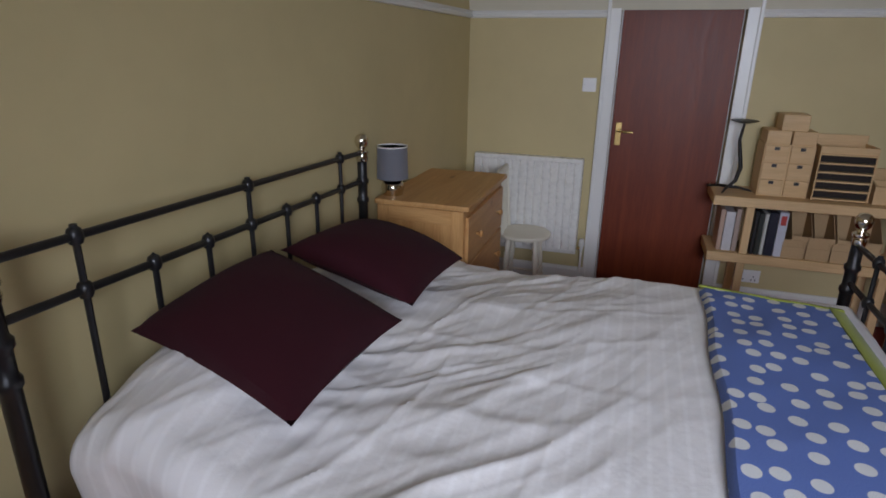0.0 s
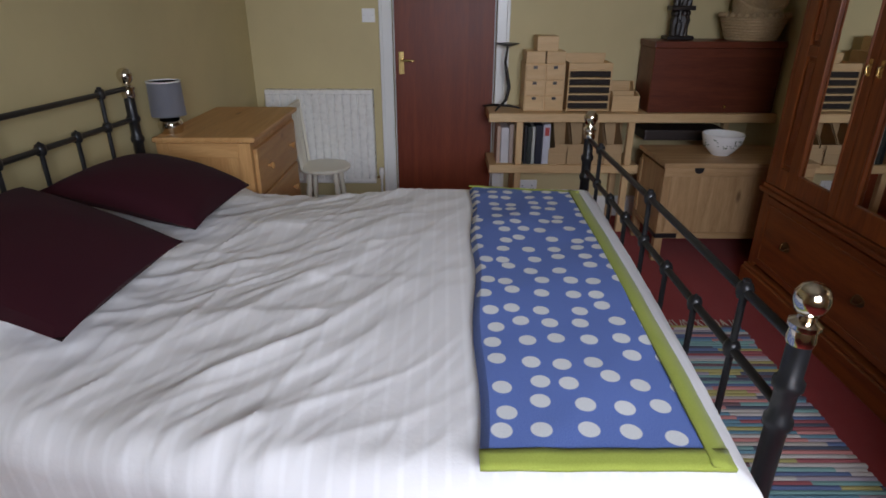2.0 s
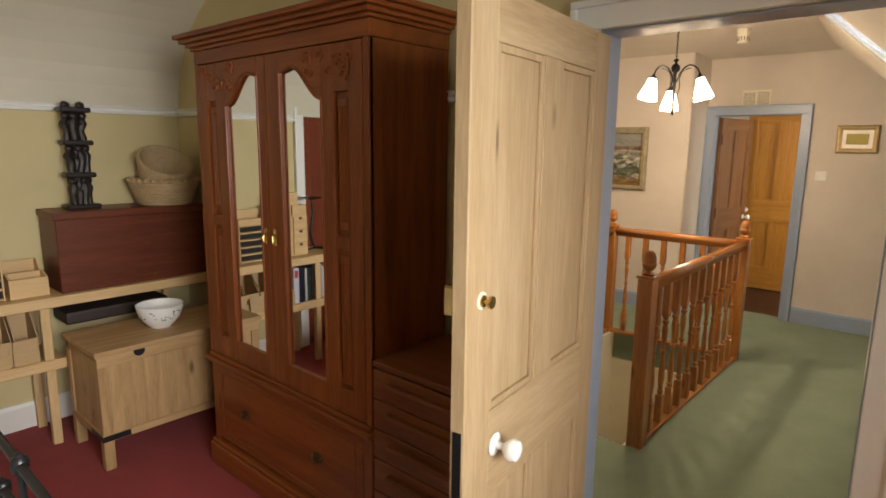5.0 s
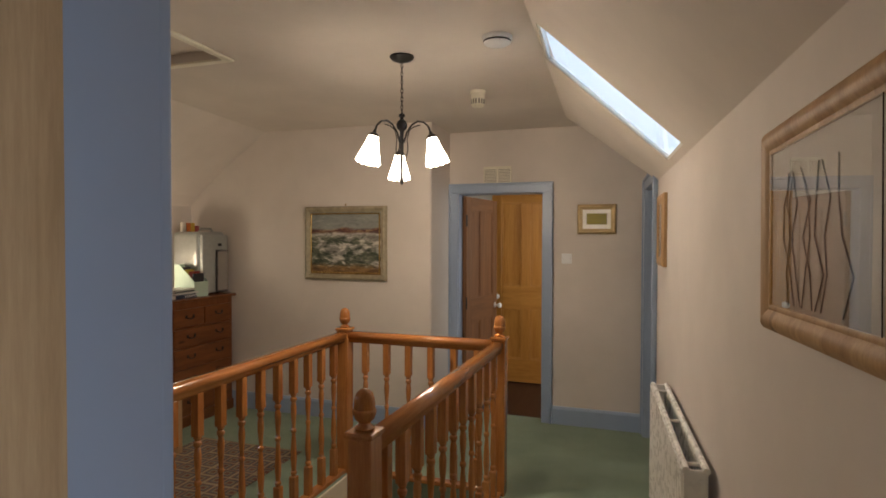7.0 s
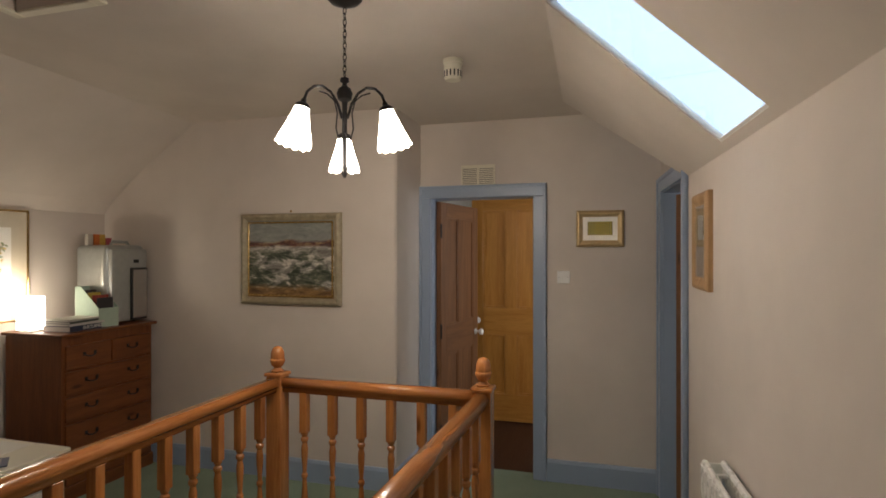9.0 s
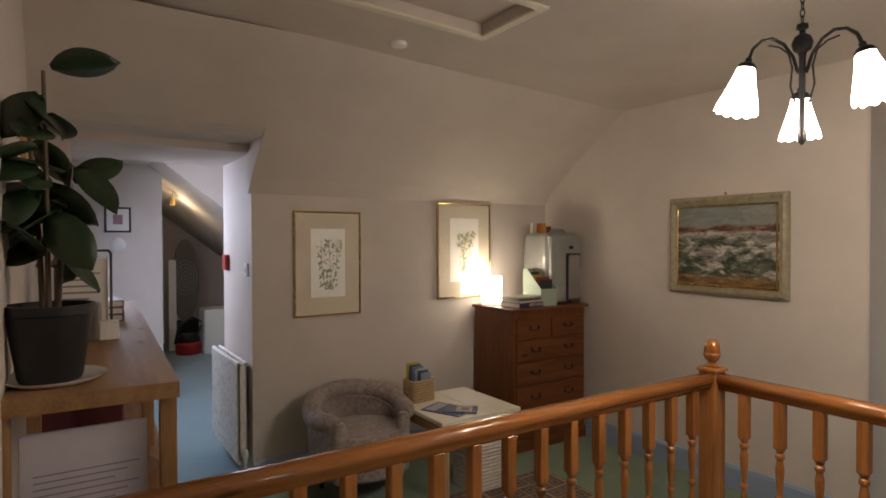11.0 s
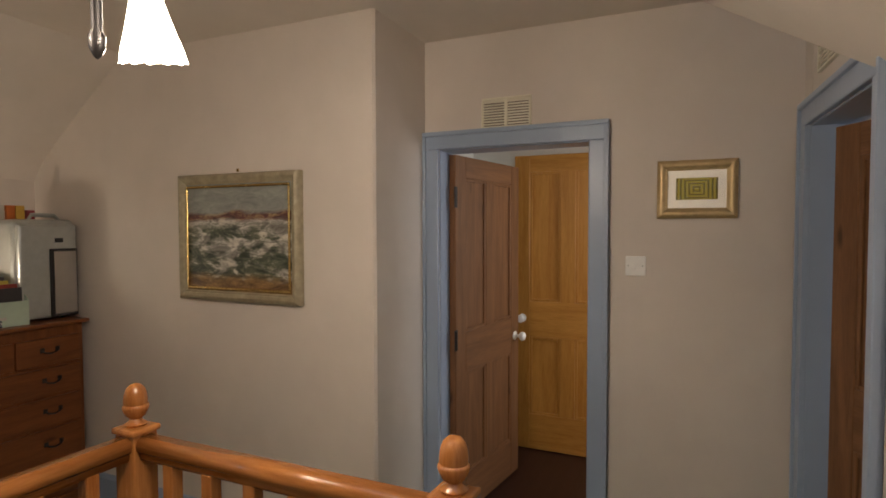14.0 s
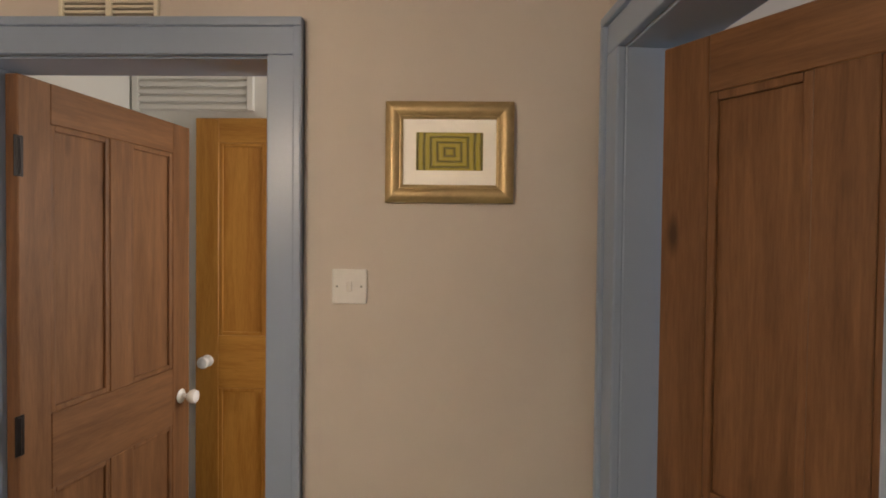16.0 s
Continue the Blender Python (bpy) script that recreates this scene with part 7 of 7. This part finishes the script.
def side_table():
    t = thing("side_table", "cream-topped low side table with pine legs", "table", (5.42, 4.02, 0), 0)
    box("tabletop", (-0.30, -0.33, 0.475), (0.30, 0.30, 0.502), OFFWHITE, t, 0.004)
    for x in (-0.28, 0.235):
        for y in (-0.31, 0.235):
            box("leg", (x, y, 0), (x + 0.045, y + 0.045, 0.475), PALEPINE["z"], t, 0.004)
    for y in (-0.30, 0.25):
        box("apron", (-0.235, y, 0.40), (0.235, y + 0.02, 0.475), PALEPINE["x"], t, 0.002)
    for x in (-0.27, 0.25):
        box("apron", (x, -0.265, 0.40), (x + 0.02, 0.235, 0.475), PALEPINE["y"], t, 0.002)
    b = thing("wicker_basket", "tall wicker basket standing under the side table", "basket", (5.52, 3.86, 0))
    bm = bmesh.new()
    rnd = random.Random(2)
    for k in range(15):
        z = 0.008 + k * 0.022
        ring = [(0.13 * math.copysign(abs(math.cos(a)) ** 0.35, math.cos(a)) * (1 + 0.03 * ((j + k) % 2)), 0.13 * math.copysign(abs(math.sin(a)) ** 0.35, math.sin(a)) * (1 + 0.03 * ((j + k) % 2)), z) for j, a in enumerate([i * 2 * math.pi / 40 for i in range(41)])]
        add_tube(bm, ring, 0.012, 6)
    part("weave", bm, plain("white_wicker", (0.62, 0.58, 0.50), 0.7, 0, 0.15, 60), b, "", True)
    bs = thing("leaflet_basket", "small wicker basket filled with leaflets", "basket", (5.265, 4.20, 0.502), 8)
    bm = bmesh.new()
    for k in range(8):
        z = 0.008 + k * 0.018
        ring = [(0.085 * math.copysign(abs(math.cos(a)) ** 0.3, math.cos(a)) * (1 + 0.03 * ((j + k) % 2)), 0.06 * math.copysign(abs(math.sin(a)) ** 0.3, math.sin(a)) * (1 + 0.04 * ((j + k) % 2)), z) for j, a in enumerate([i * 2 * math.pi / 36 for i in range(37)])]
        add_tube(bm, ring, 0.010, 6)
    part("weave", bm, WICKER, bs, "", True)
    for k, c in enumerate(((0.55, 0.40, 0.04), (0.10, 0.12, 0.16), (0.16, 0.25, 0.38), (0.45, 0.47, 0.48), (0.06, 0.08, 0.12), (0.30, 0.36, 0.42))):
        box("leaflet", (-0.07 + 0.012 * k, 0.045 - k * 0.016, 0.01), (0.035 + 0.008 * k, 0.048 - k * 0.016, 0.245 - 0.012 * k), coloured("basket_leaflet_%d" % k, c, 0.4), bs, 0)
    mg = thing("magazine", "glossy magazine with a blue cover on the table", "magazine", (5.30, 3.90, 0.502), 24)
    box("cover", (-0.10, -0.14, 0), (0.10, 0.14, 0.006), coloured("magazine_blue", (0.06, 0.12, 0.30), 0.3), mg, 0)
    box("photo", (-0.085, -0.12, 0.006), (0.085, 0.04, 0.0066), coloured("magazine_photo", (0.05, 0.07, 0.13), 0.3), mg, 0)
    box("photo", (-0.03, -0.09, 0.0066), (0.06, 0.0, 0.0070), coloured("magazine_figure", (0.30, 0.16, 0.10), 0.3), mg, 0)
    box("photo", (-0.085, 0.05, 0.006), (0.085, 0.12, 0.0066), coloured("magazine_title", (0.42, 0.45, 0.48), 0.3), mg, 0)
    mg2 = thing("magazine", "open pale leaflet lying on the side table", "magazine", (5.36, 3.84, 0.5085), 50)
    box("cover", (-0.075, -0.10, 0), (0.075, 0.10, 0.004), coloured("leaflet_dark", (0.10, 0.12, 0.20), 0.3), mg2, 0)
    box("photo", (-0.05, -0.07, 0.004), (0.055, 0.03, 0.0046), coloured("leaflet_photo", (0.42, 0.40, 0.40), 0.3), mg2, 0)
    box("photo", (-0.03, -0.05, 0.0046), (0.03, 0.0, 0.0050), coloured("leaflet_detail", (0.22, 0.09, 0.06), 0.3), mg2, 0)
    pp = tag(box("paper_sheet", (5.46, 3.93, 0.502), (5.68, 4.23, 0.504), PAPER, None, 0), "white paper sheet on the side table", "paper")


side_table()
RUGC = [(0.14, 0.05, 0.035), (0.28, 0.22, 0.13), (0.06, 0.07, 0.09), (0.20, 0.10, 0.06), (0.34, 0.28, 0.18)]


def woven_rug():
    m, n, l, p = material("patterned_rug_wool")
    v = coords(n, l, (1, 1, 1), False)
    ch = n.new("ShaderNodeTexVoronoi")
    ch.distance = "CHEBYCHEV"
    ch.inputs["Scale"].default_value, ch.inputs["Randomness"].default_value = 9.0, 0.15
    l.new(v, ch.inputs["Vector"])
    l.new(ramp(n, l, ch.outputs["Distance"], [(0.10, RUGC[0]), (0.2, RUGC[1]), (0.3, RUGC[2]), (0.4, RUGC[3]), (0.5, RUGC[4])]), p.inputs["Base Color"])
    p.inputs["Roughness"].default_value = 0.95
    bump(n, l, noise_node(n, l, v, 300), 0.6, 0.003, p)
    r = thing("patterned_rug", "dark patterned wool rug by the armchair", "rug", (5.25, 3.35, 0))
    box("woven_field", (-0.75, -0.45, 0.001), (0.75, 0.45, 0.012), m, r, 0.004)


woven_rug()


# ---- passage ----
def workbench():
    t = thing("shelf_table", "long pale wooden shelf table against the wall", "shelf")
    X0, X1, Y0, Y1, H = 3.16, 3.60, 2.66, 5.26, 1.17

    def board(name, x1, z, thick):
        prism(name, [(X0, Y0), (x1, Y0), (x1, Y1), (3.35, Y1), (3.35, 4.55), (X0, 4.55)], z - thick, z, "z", BENCHPINE["y"], t)
    board("worktop", X1, H, 0.045)
    for z in (0.30, 0.72):
        board("shelf", X1 + 0.02, z, 0.03)
    for y in (Y0 + 0.02, 3.55, 4.40, Y1 - 0.06):
        for x in (X0 if y < 4.5 else 3.36, X1 - 0.05):
            box("leg", (x, y, 0), (x + 0.045, y + 0.045, H - 0.045), BENCHPINE["z"], t, 0.003)
    base(t, 3.3, 3.6, 0)
    t.rotation_euler.z = -0.045
    bxx = thing("card_sheet", "white printed board leaning under the shelf table", "board", (3.38, 2.72, 0.72), 0)
    box("board", (-0.20, 0.0, 0.0), (0.10, 0.012, 0.34), plain("lilac_white_card", (0.62, 0.60, 0.66), 0.5, 0, 0.02), bxx, 0.002)
    for k in range(9):
        box("text_line", (-0.17, -0.0008, 0.08 + k * 0.018), (0.02 + 0.03 * ((k * 7) % 3), 0.0, 0.084 + k * 0.018), coloured("faint_ink", (0.30, 0.28, 0.34)), bxx, 0)
    g = thing("guitar", "brown wooden guitar lying on the shelf table's shelf", "guitar", (3.40, 3.15, 0.72), 0)
    bm = bmesh.new()
    out = [(0.17 * math.cos(a) * (1 - 0.22 * math.exp(-((math.sin(a) - 0.1) / 0.3) ** 2)), 0.24 * math.sin(a)) for a in [k * 2 * math.pi / 40 for k in range(40)]]
    add_prism(bm, out, 0.0, 0.085, "z")
    part("guitar_body", bm, OLDPINE["y"], g)
    box("neck", (-0.025, -0.42, 0.075), (0.025, -0.2, 0.095), BLACK, g, 0.006)
    bb = thing("storage_box", "dark book box on the shelf table's shelf", "box", (3.3, 4.0, 0.72))
    box("body", (-0.2, -0.2, 0), (0.2, 0.2, 0.18), coloured("dark_red_cloth", (0.10, 0.02, 0.02), 0.7), bb, 0.01)
    bb2 = thing("storage_box", "dark storage box on the lowest shelf", "box", (3.3, 3.4, 0.30))
    box("body", (-0.22, -0.45, 0), (0.2, 0.45, 0.22), coloured("dark_brown_card", (0.05, 0.035, 0.03), 0.7), bb2, 0.01)


workbench()
WT = 1.17


def plant():
    p = thing("potted_plant", "dark-leaved rubber plant in a black pot", "plant", (3.25, 2.85, WT + 0.018))
    lathe("pot", [(0.0, 0.0), (0.075, 0.0), (0.08, 0.01), (0.105, 0.185), (0.112, 0.19), (0.112, 0.215), (0.104, 0.215), (0.10, 0.18), (0, 0.175)], CLAY, p, None, 28)
    rnd = random.Random(8)
    for k in range(3):
        a = k * 2.1 + 0.4
        top = Vector((math.cos(a) * 0.06, math.sin(a) * 0.06, 0.62 + 0.12 * k))
        st = tube("stem", [(math.cos(a) * 0.02, math.sin(a) * 0.02, 0.17), top * 0.5 + Vector((0, 0, 0.05)), top], [0.008, 0.007, 0.005], coloured("brown_stem", (0.10, 0.07, 0.04)), p, 8)
        for j in range(10):
            t = 0.30 + 0.7 * j / 9
            c = Vector((math.cos(a) * 0.02, math.sin(a) * 0.02, 0.17)).lerp(top, t)
            az, el = rnd.uniform(0, 6.28), rnd.uniform(-0.9, 0.7)
            L, Wd = rnd.uniform(0.14, 0.20), rnd.uniform(0.09, 0.12)
            bm = bmesh.new()
            m = Matrix.Translation(c) @ Matrix.Rotation(az, 4, "Z") @ Matrix.Rotation(-el, 4, "Y") @ Matrix.Rotation(rnd.uniform(-0.9, 0.9), 4, "X")
            rows = []
            for q in range(8):
                f = q / 7
                wv = Wd * math.sin(math.pi * min(1, f * 0.97 + 0.03)) ** 0.7
                x, z = 0.02 + L * f, -0.03 * f * f
                rows.append([bm.verts.new(m @ Vector((x, -wv / 2, z + 0.008))), bm.verts.new(m @ Vector((x, 0, z))), bm.verts.new(m @ Vector((x, wv / 2, z + 0.008)))])
            for r0, r1 in zip(rows, rows[1:]):
                for i in range(2):
                    bm.faces.new((r0[i], r0[i + 1], r1[i + 1], r1[i]))
            ob = part("leaf", bm, LEAF, st, "", True)
            s = ob.modifiers.new("solid", "SOLIDIFY")
            s.thickness = 0.0015
    sc = lathe("saucer", [(0.0, 0.0), (0.10, 0.0), (0.125, 0.012), (0.13, 0.018), (0.12, 0.016), (0.10, 0.006), (0.0, 0.006)], PORCELAIN, None, Matrix.Translation((0, 0, 0)), 32)
    sc.matrix_world = Matrix.Translation((3.26, 2.85, WT))
    p.location.z = WT + 0.006
    tag(sc, "white china saucer under the plant pot", "saucer")


plant()
bw = thing("bowl", "dark blue glazed footed bowl on the shelf table", "bowl", (3.28, 3.47, WT))
lathe("bowl_body", [(0, 0), (0.035, 0), (0.03, 0.02), (0.022, 0.035), (0.05, 0.06), (0.085, 0.10), (0.098, 0.14), (0.094, 0.14), (0.08, 0.10), (0.04, 0.065), (0, 0.06)], plain("dark_blue_glaze", (0.02, 0.022, 0.06), 0.15, 0, 0.2), bw, None, 28)
bc = tag(box("card_box", (3.40, 3.56, WT), (3.47, 3.62, WT + 0.075), PAPER, None, 0.003), "small white card box on the shelf table", "box")
rd = thing("radio", "small grey-brown radio with a dark dial", "radio", (3.33, 3.60, WT), -8)
box("radio_case", (-0.075, -0.05, 0), (0.075, 0.05, 0.15), coloured("taupe_plastic", (0.20, 0.17, 0.15), 0.4), rd, 0.012, "", 2)
box("dial", (-0.05, -0.0525, 0.03), (0.03, -0.0495, 0.12), BLACK, rd, 0.001, "dark square dial")
WIRE = coloured("black_wire", (0.02, 0.016, 0.015), 0.4)
rk = thing("letter_rack", "black wire rack holding printed papers", "rack", (3.36, 3.86, WT), -4)
for k in range(4):
    y = -0.13 + k * 0.085
    tube("wire_hoop", [(-0.10, y, 0.004), (-0.10, y, 0.345), (-0.09, y, 0.358), (0.09, y, 0.358), (0.10, y, 0.345), (0.10, y, 0.004)], 0.004, WIRE, rk, 6)
for x in (-0.10, 0.10):
    tube("wire_runner", [(x, -0.13, 0.005), (x, 0.125, 0.005)], 0.004, WIRE, rk, 6)
for k in range(3):
    y = -0.115 + k * 0.085
    sheaf = box("papers", (-0.09, y, 0.006), (0.09 - 0.01 * k, y + 0.055, 0.325 - 0.012 * k), PAPER, rk, 0.002, "sheaf of printed white paper")
    for q in range(8):
        box("text_line", (-0.075, y - 0.0008, 0.07 + 0.027 * q), (0.02 + 0.02 * ((q * 5) % 3), y, 0.078 + 0.027 * q), coloured("grey_print", (0.30, 0.29, 0.30)), sheaf, 0)
for k, (c, lab) in enumerate((((0.03, 0.06, 0.16), "dark blue hardback lying on the shelf table"), ((0.20, 0.03, 0.03), "dark red hardback lying on another book"), ((0.10, 0.02, 0.025), "maroon hardback on top of a book pile"))):
    bk_ = thing("book", lab, "book", (3.465 - 0.006 * k, 4.28 + 0.01 * k, WT + 0.034 * k), -6 + 5 * k, "books on the shelf table")
    cvm = coloured("hardback_%d" % k, c, 0.4)
    box("cover", (-0.075, -0.11, 0.0), (0.075, 0.11, 0.004), cvm, bk_, 0.001)
    box("cover", (-0.075, -0.11, 0.030), (0.075, 0.11, 0.034), cvm, bk_, 0.001)
    box("pages", (-0.07, -0.105, 0.004), (0.07, 0.105, 0.030), PAPER, bk_, 0)
    box("spine", (0.07, -0.11, 0.004), (0.075, 0.11, 0.030), cvm, bk_, 0.001)
mr = picture("mirror", "pale pine framed mirror on the landing wall", 0.95, 0.56, 0.06, 0.03, PALEPINE["z"], MIRROR, pose(3.15, 4.0, 1.80, 0, 0, 90), category="mirror")
picture("picture", "small black-framed photograph on the passage wall", 0.25, 0.27, 0.02, 0.02, BLACK, coloured("mauve_photo", (0.30, 0.17, 0.20), 0.5), pose(3.76, PEND, 1.80), PAPER, 0.06)
cylinder = thing("wall_light", "round white wall fitting under the photograph", "wall light", (3.76, PEND, 1.53))
lathe("dome", [(0, 0), (0.08, 0), (0.078, 0.02), (0.05, 0.045), (0, 0.05)], ENAMEL, cylinder, Matrix.Rotation(math.pi / 2, 4, "X"), 24)
picture("picture", "brown-framed print on the passage side wall", 0.55, 0.60, 0.03, 0.02, OLDPINE["z"], MOUNT, pose(OPX0, 6.75, 1.72, 0, 0, 90))
architrave("trim_passage_door", BLUE, "x", OPX0, 1, 7.1, 7.75, 2.0, "grey-blue door surround in the passage", 0.085)
setting("door_passage", (OPX0, 7.1, 0.0), (OPX0 + 0.008, 7.75, 2.0), OLDPINE["z"], 0.001, "brown pine door in the passage, closed")
ca = box("call_point", (OPX1 - 0.03, NORTH + 0.60, 1.36), (OPX1, NORTH + 0.70, 1.47), coloured("red_plastic", (0.45, 0.02, 0.02), 0.35), None, 0.004)
tag(ca, "red fire-alarm call point by the opening", "call point")


def end_room():
    s = thing("bookcase", "white bookcase filled with books and videos", "bookcase", (4.30, 10.75, 0), 0)
    for x in (-0.25, 0.23):
        box("side", (x, -0.13, 0), (x + 0.02, 0.13, 1.75), WHITE, s, 0.003)
    box("back", (-0.23, 0.12, 0), (0.23, 0.13, 1.75), WHITE, s, 0)
    for z in (0.08, 0.42, 0.76, 1.08, 1.40, 1.73):
        box("shelf", (-0.23, -0.13, z), (0.23, 0.12, z + 0.02), WHITE, s, 0.002)
    prism("crest", [(-0.25, 1.75), (-0.25, 1.79), (-0.1, 1.81), (0, 1.85), (0.1, 1.81), (0.25, 1.79), (0.25, 1.75)], -0.13, -0.11, "y", WHITE, s)
    rnd = random.Random(14)
    for z in (0.10, 0.44, 0.78, 1.10, 1.42):
        x = -0.22
        while x < 0.19:
            w = rnd.uniform(0.02, 0.045)
            b = box("book", (4.30 + x, 10.65, z), (4.30 + x + w - 0.002, 10.82, z + rnd.uniform(0.18, 0.25)), coloured("spine", rnd.choice(((0.05, 0.04, 0.05), (0.12, 0.05, 0.04), (0.25, 0.22, 0.18), (0.04, 0.06, 0.10), (0.30, 0.26, 0.20), (0.08, 0.07, 0.06))), 0.5), None, 0.002)
            tag(b, "upright book on a white bookcase shelf", "book", "books in the white bookcase")
            x += w
    d = thing("ironing_board", "upright ironing board with a ring-patterned cover", "ironing board", (4.78, 10.2, 0))
    bm = bmesh.new()
    out = [(0.19 * math.cos(a), 0.98 + 0.62 * math.sin(a)) for a in [k * 2 * math.pi / 36 for k in range(36)]]
    add_prism(bm, out, -0.015, 0.015, "y")
    part("board", bm, coloured("grey_cover", (0.16, 0.15, 0.13), 0.9), d)
    for r in (0.16, 0.125, 0.09, 0.055, 0.02):
        ring = bmesh.new()
        add_tube(ring, [(r * math.cos(a), -0.016, 1.03 + r * 1.6 * math.sin(a)) for a in [k * 2 * math.pi / 36 for k in range(37)]], 0.006, 5)
        part("ring", ring, coloured("pale_ring", (0.32, 0.30, 0.27), 0.9), d)
    box("foot_bar", (-0.18, -0.012, 0.0), (0.18, 0.012, 0.40), DARKIRON, d, 0.004)
    wb = tag(box("white_board", (4.52, 9.95, 0.0), (4.62, 9.98, 1.30), WHITE, None, 0.003), "tall white board leaning in the end room", "board")
    v = thing("vacuum_cleaner", "red and black vacuum cleaner on the floor", "vacuum cleaner", (4.72, 9.6, 0))
    lathe("drum", [(0, 0), (0.16, 0), (0.17, 0.03), (0.17, 0.15), (0.15, 0.17), (0, 0.17)], coloured("red_shell", (0.35, 0.02, 0.02), 0.3), v, None, 24)
    lathe("lid", [(0.15, 0.17), (0.15, 0.22), (0.10, 0.28), (0, 0.29)], BLACK, v, None, 24)
    tube("hose", [(0.1, 0, 0.26), (0.2, 0, 0.42), (0.05, 0.05, 0.5), (-0.12, 0, 0.4), (-0.18, -0.05, 0.15)], 0.02, BLACK, v, 8)
    dr = thing("drawer_unit", "small white drawer unit in the end room", "drawers", (4.95, 9.6, 0))
    box("body", (-0.05, -0.2, 0), (0.30, 0.2, 0.62), WHITE, dr, 0.004)
    for k in range(5):
        box("drawer", (-0.06, -0.19, 0.02 + k * 0.12), (-0.05, 0.19, 0.13 + k * 0.12), WHITE, dr, 0.003)
    sp = thing("spotlight", "small lit ceiling spotlight in the end room", "spotlight", (4.36, 8.4, 2.02))
    lathe("lamp_cup", [(0.02, 0.06), (0.03, 0.0), (0.034, -0.02)], BRASS, sp, None, 16)
    lathe("bulb", [(0.0, -0.018), (0.03, -0.016), (0.03, -0.012), (0, -0.01)], glow("lit_spot", (1.0, 0.82, 0.5), 30), sp, None, 16)
    tube("stem", [(0, 0, 0.06), (0, 0, 0.16)], 0.006, BRASS, sp, 8)
    lamp("spotlight_bulb", "POINT", 6, (1.0, 0.8, 0.5), Matrix.Translation((4.36, 8.4, 1.95)), radius=0.03)


end_room()
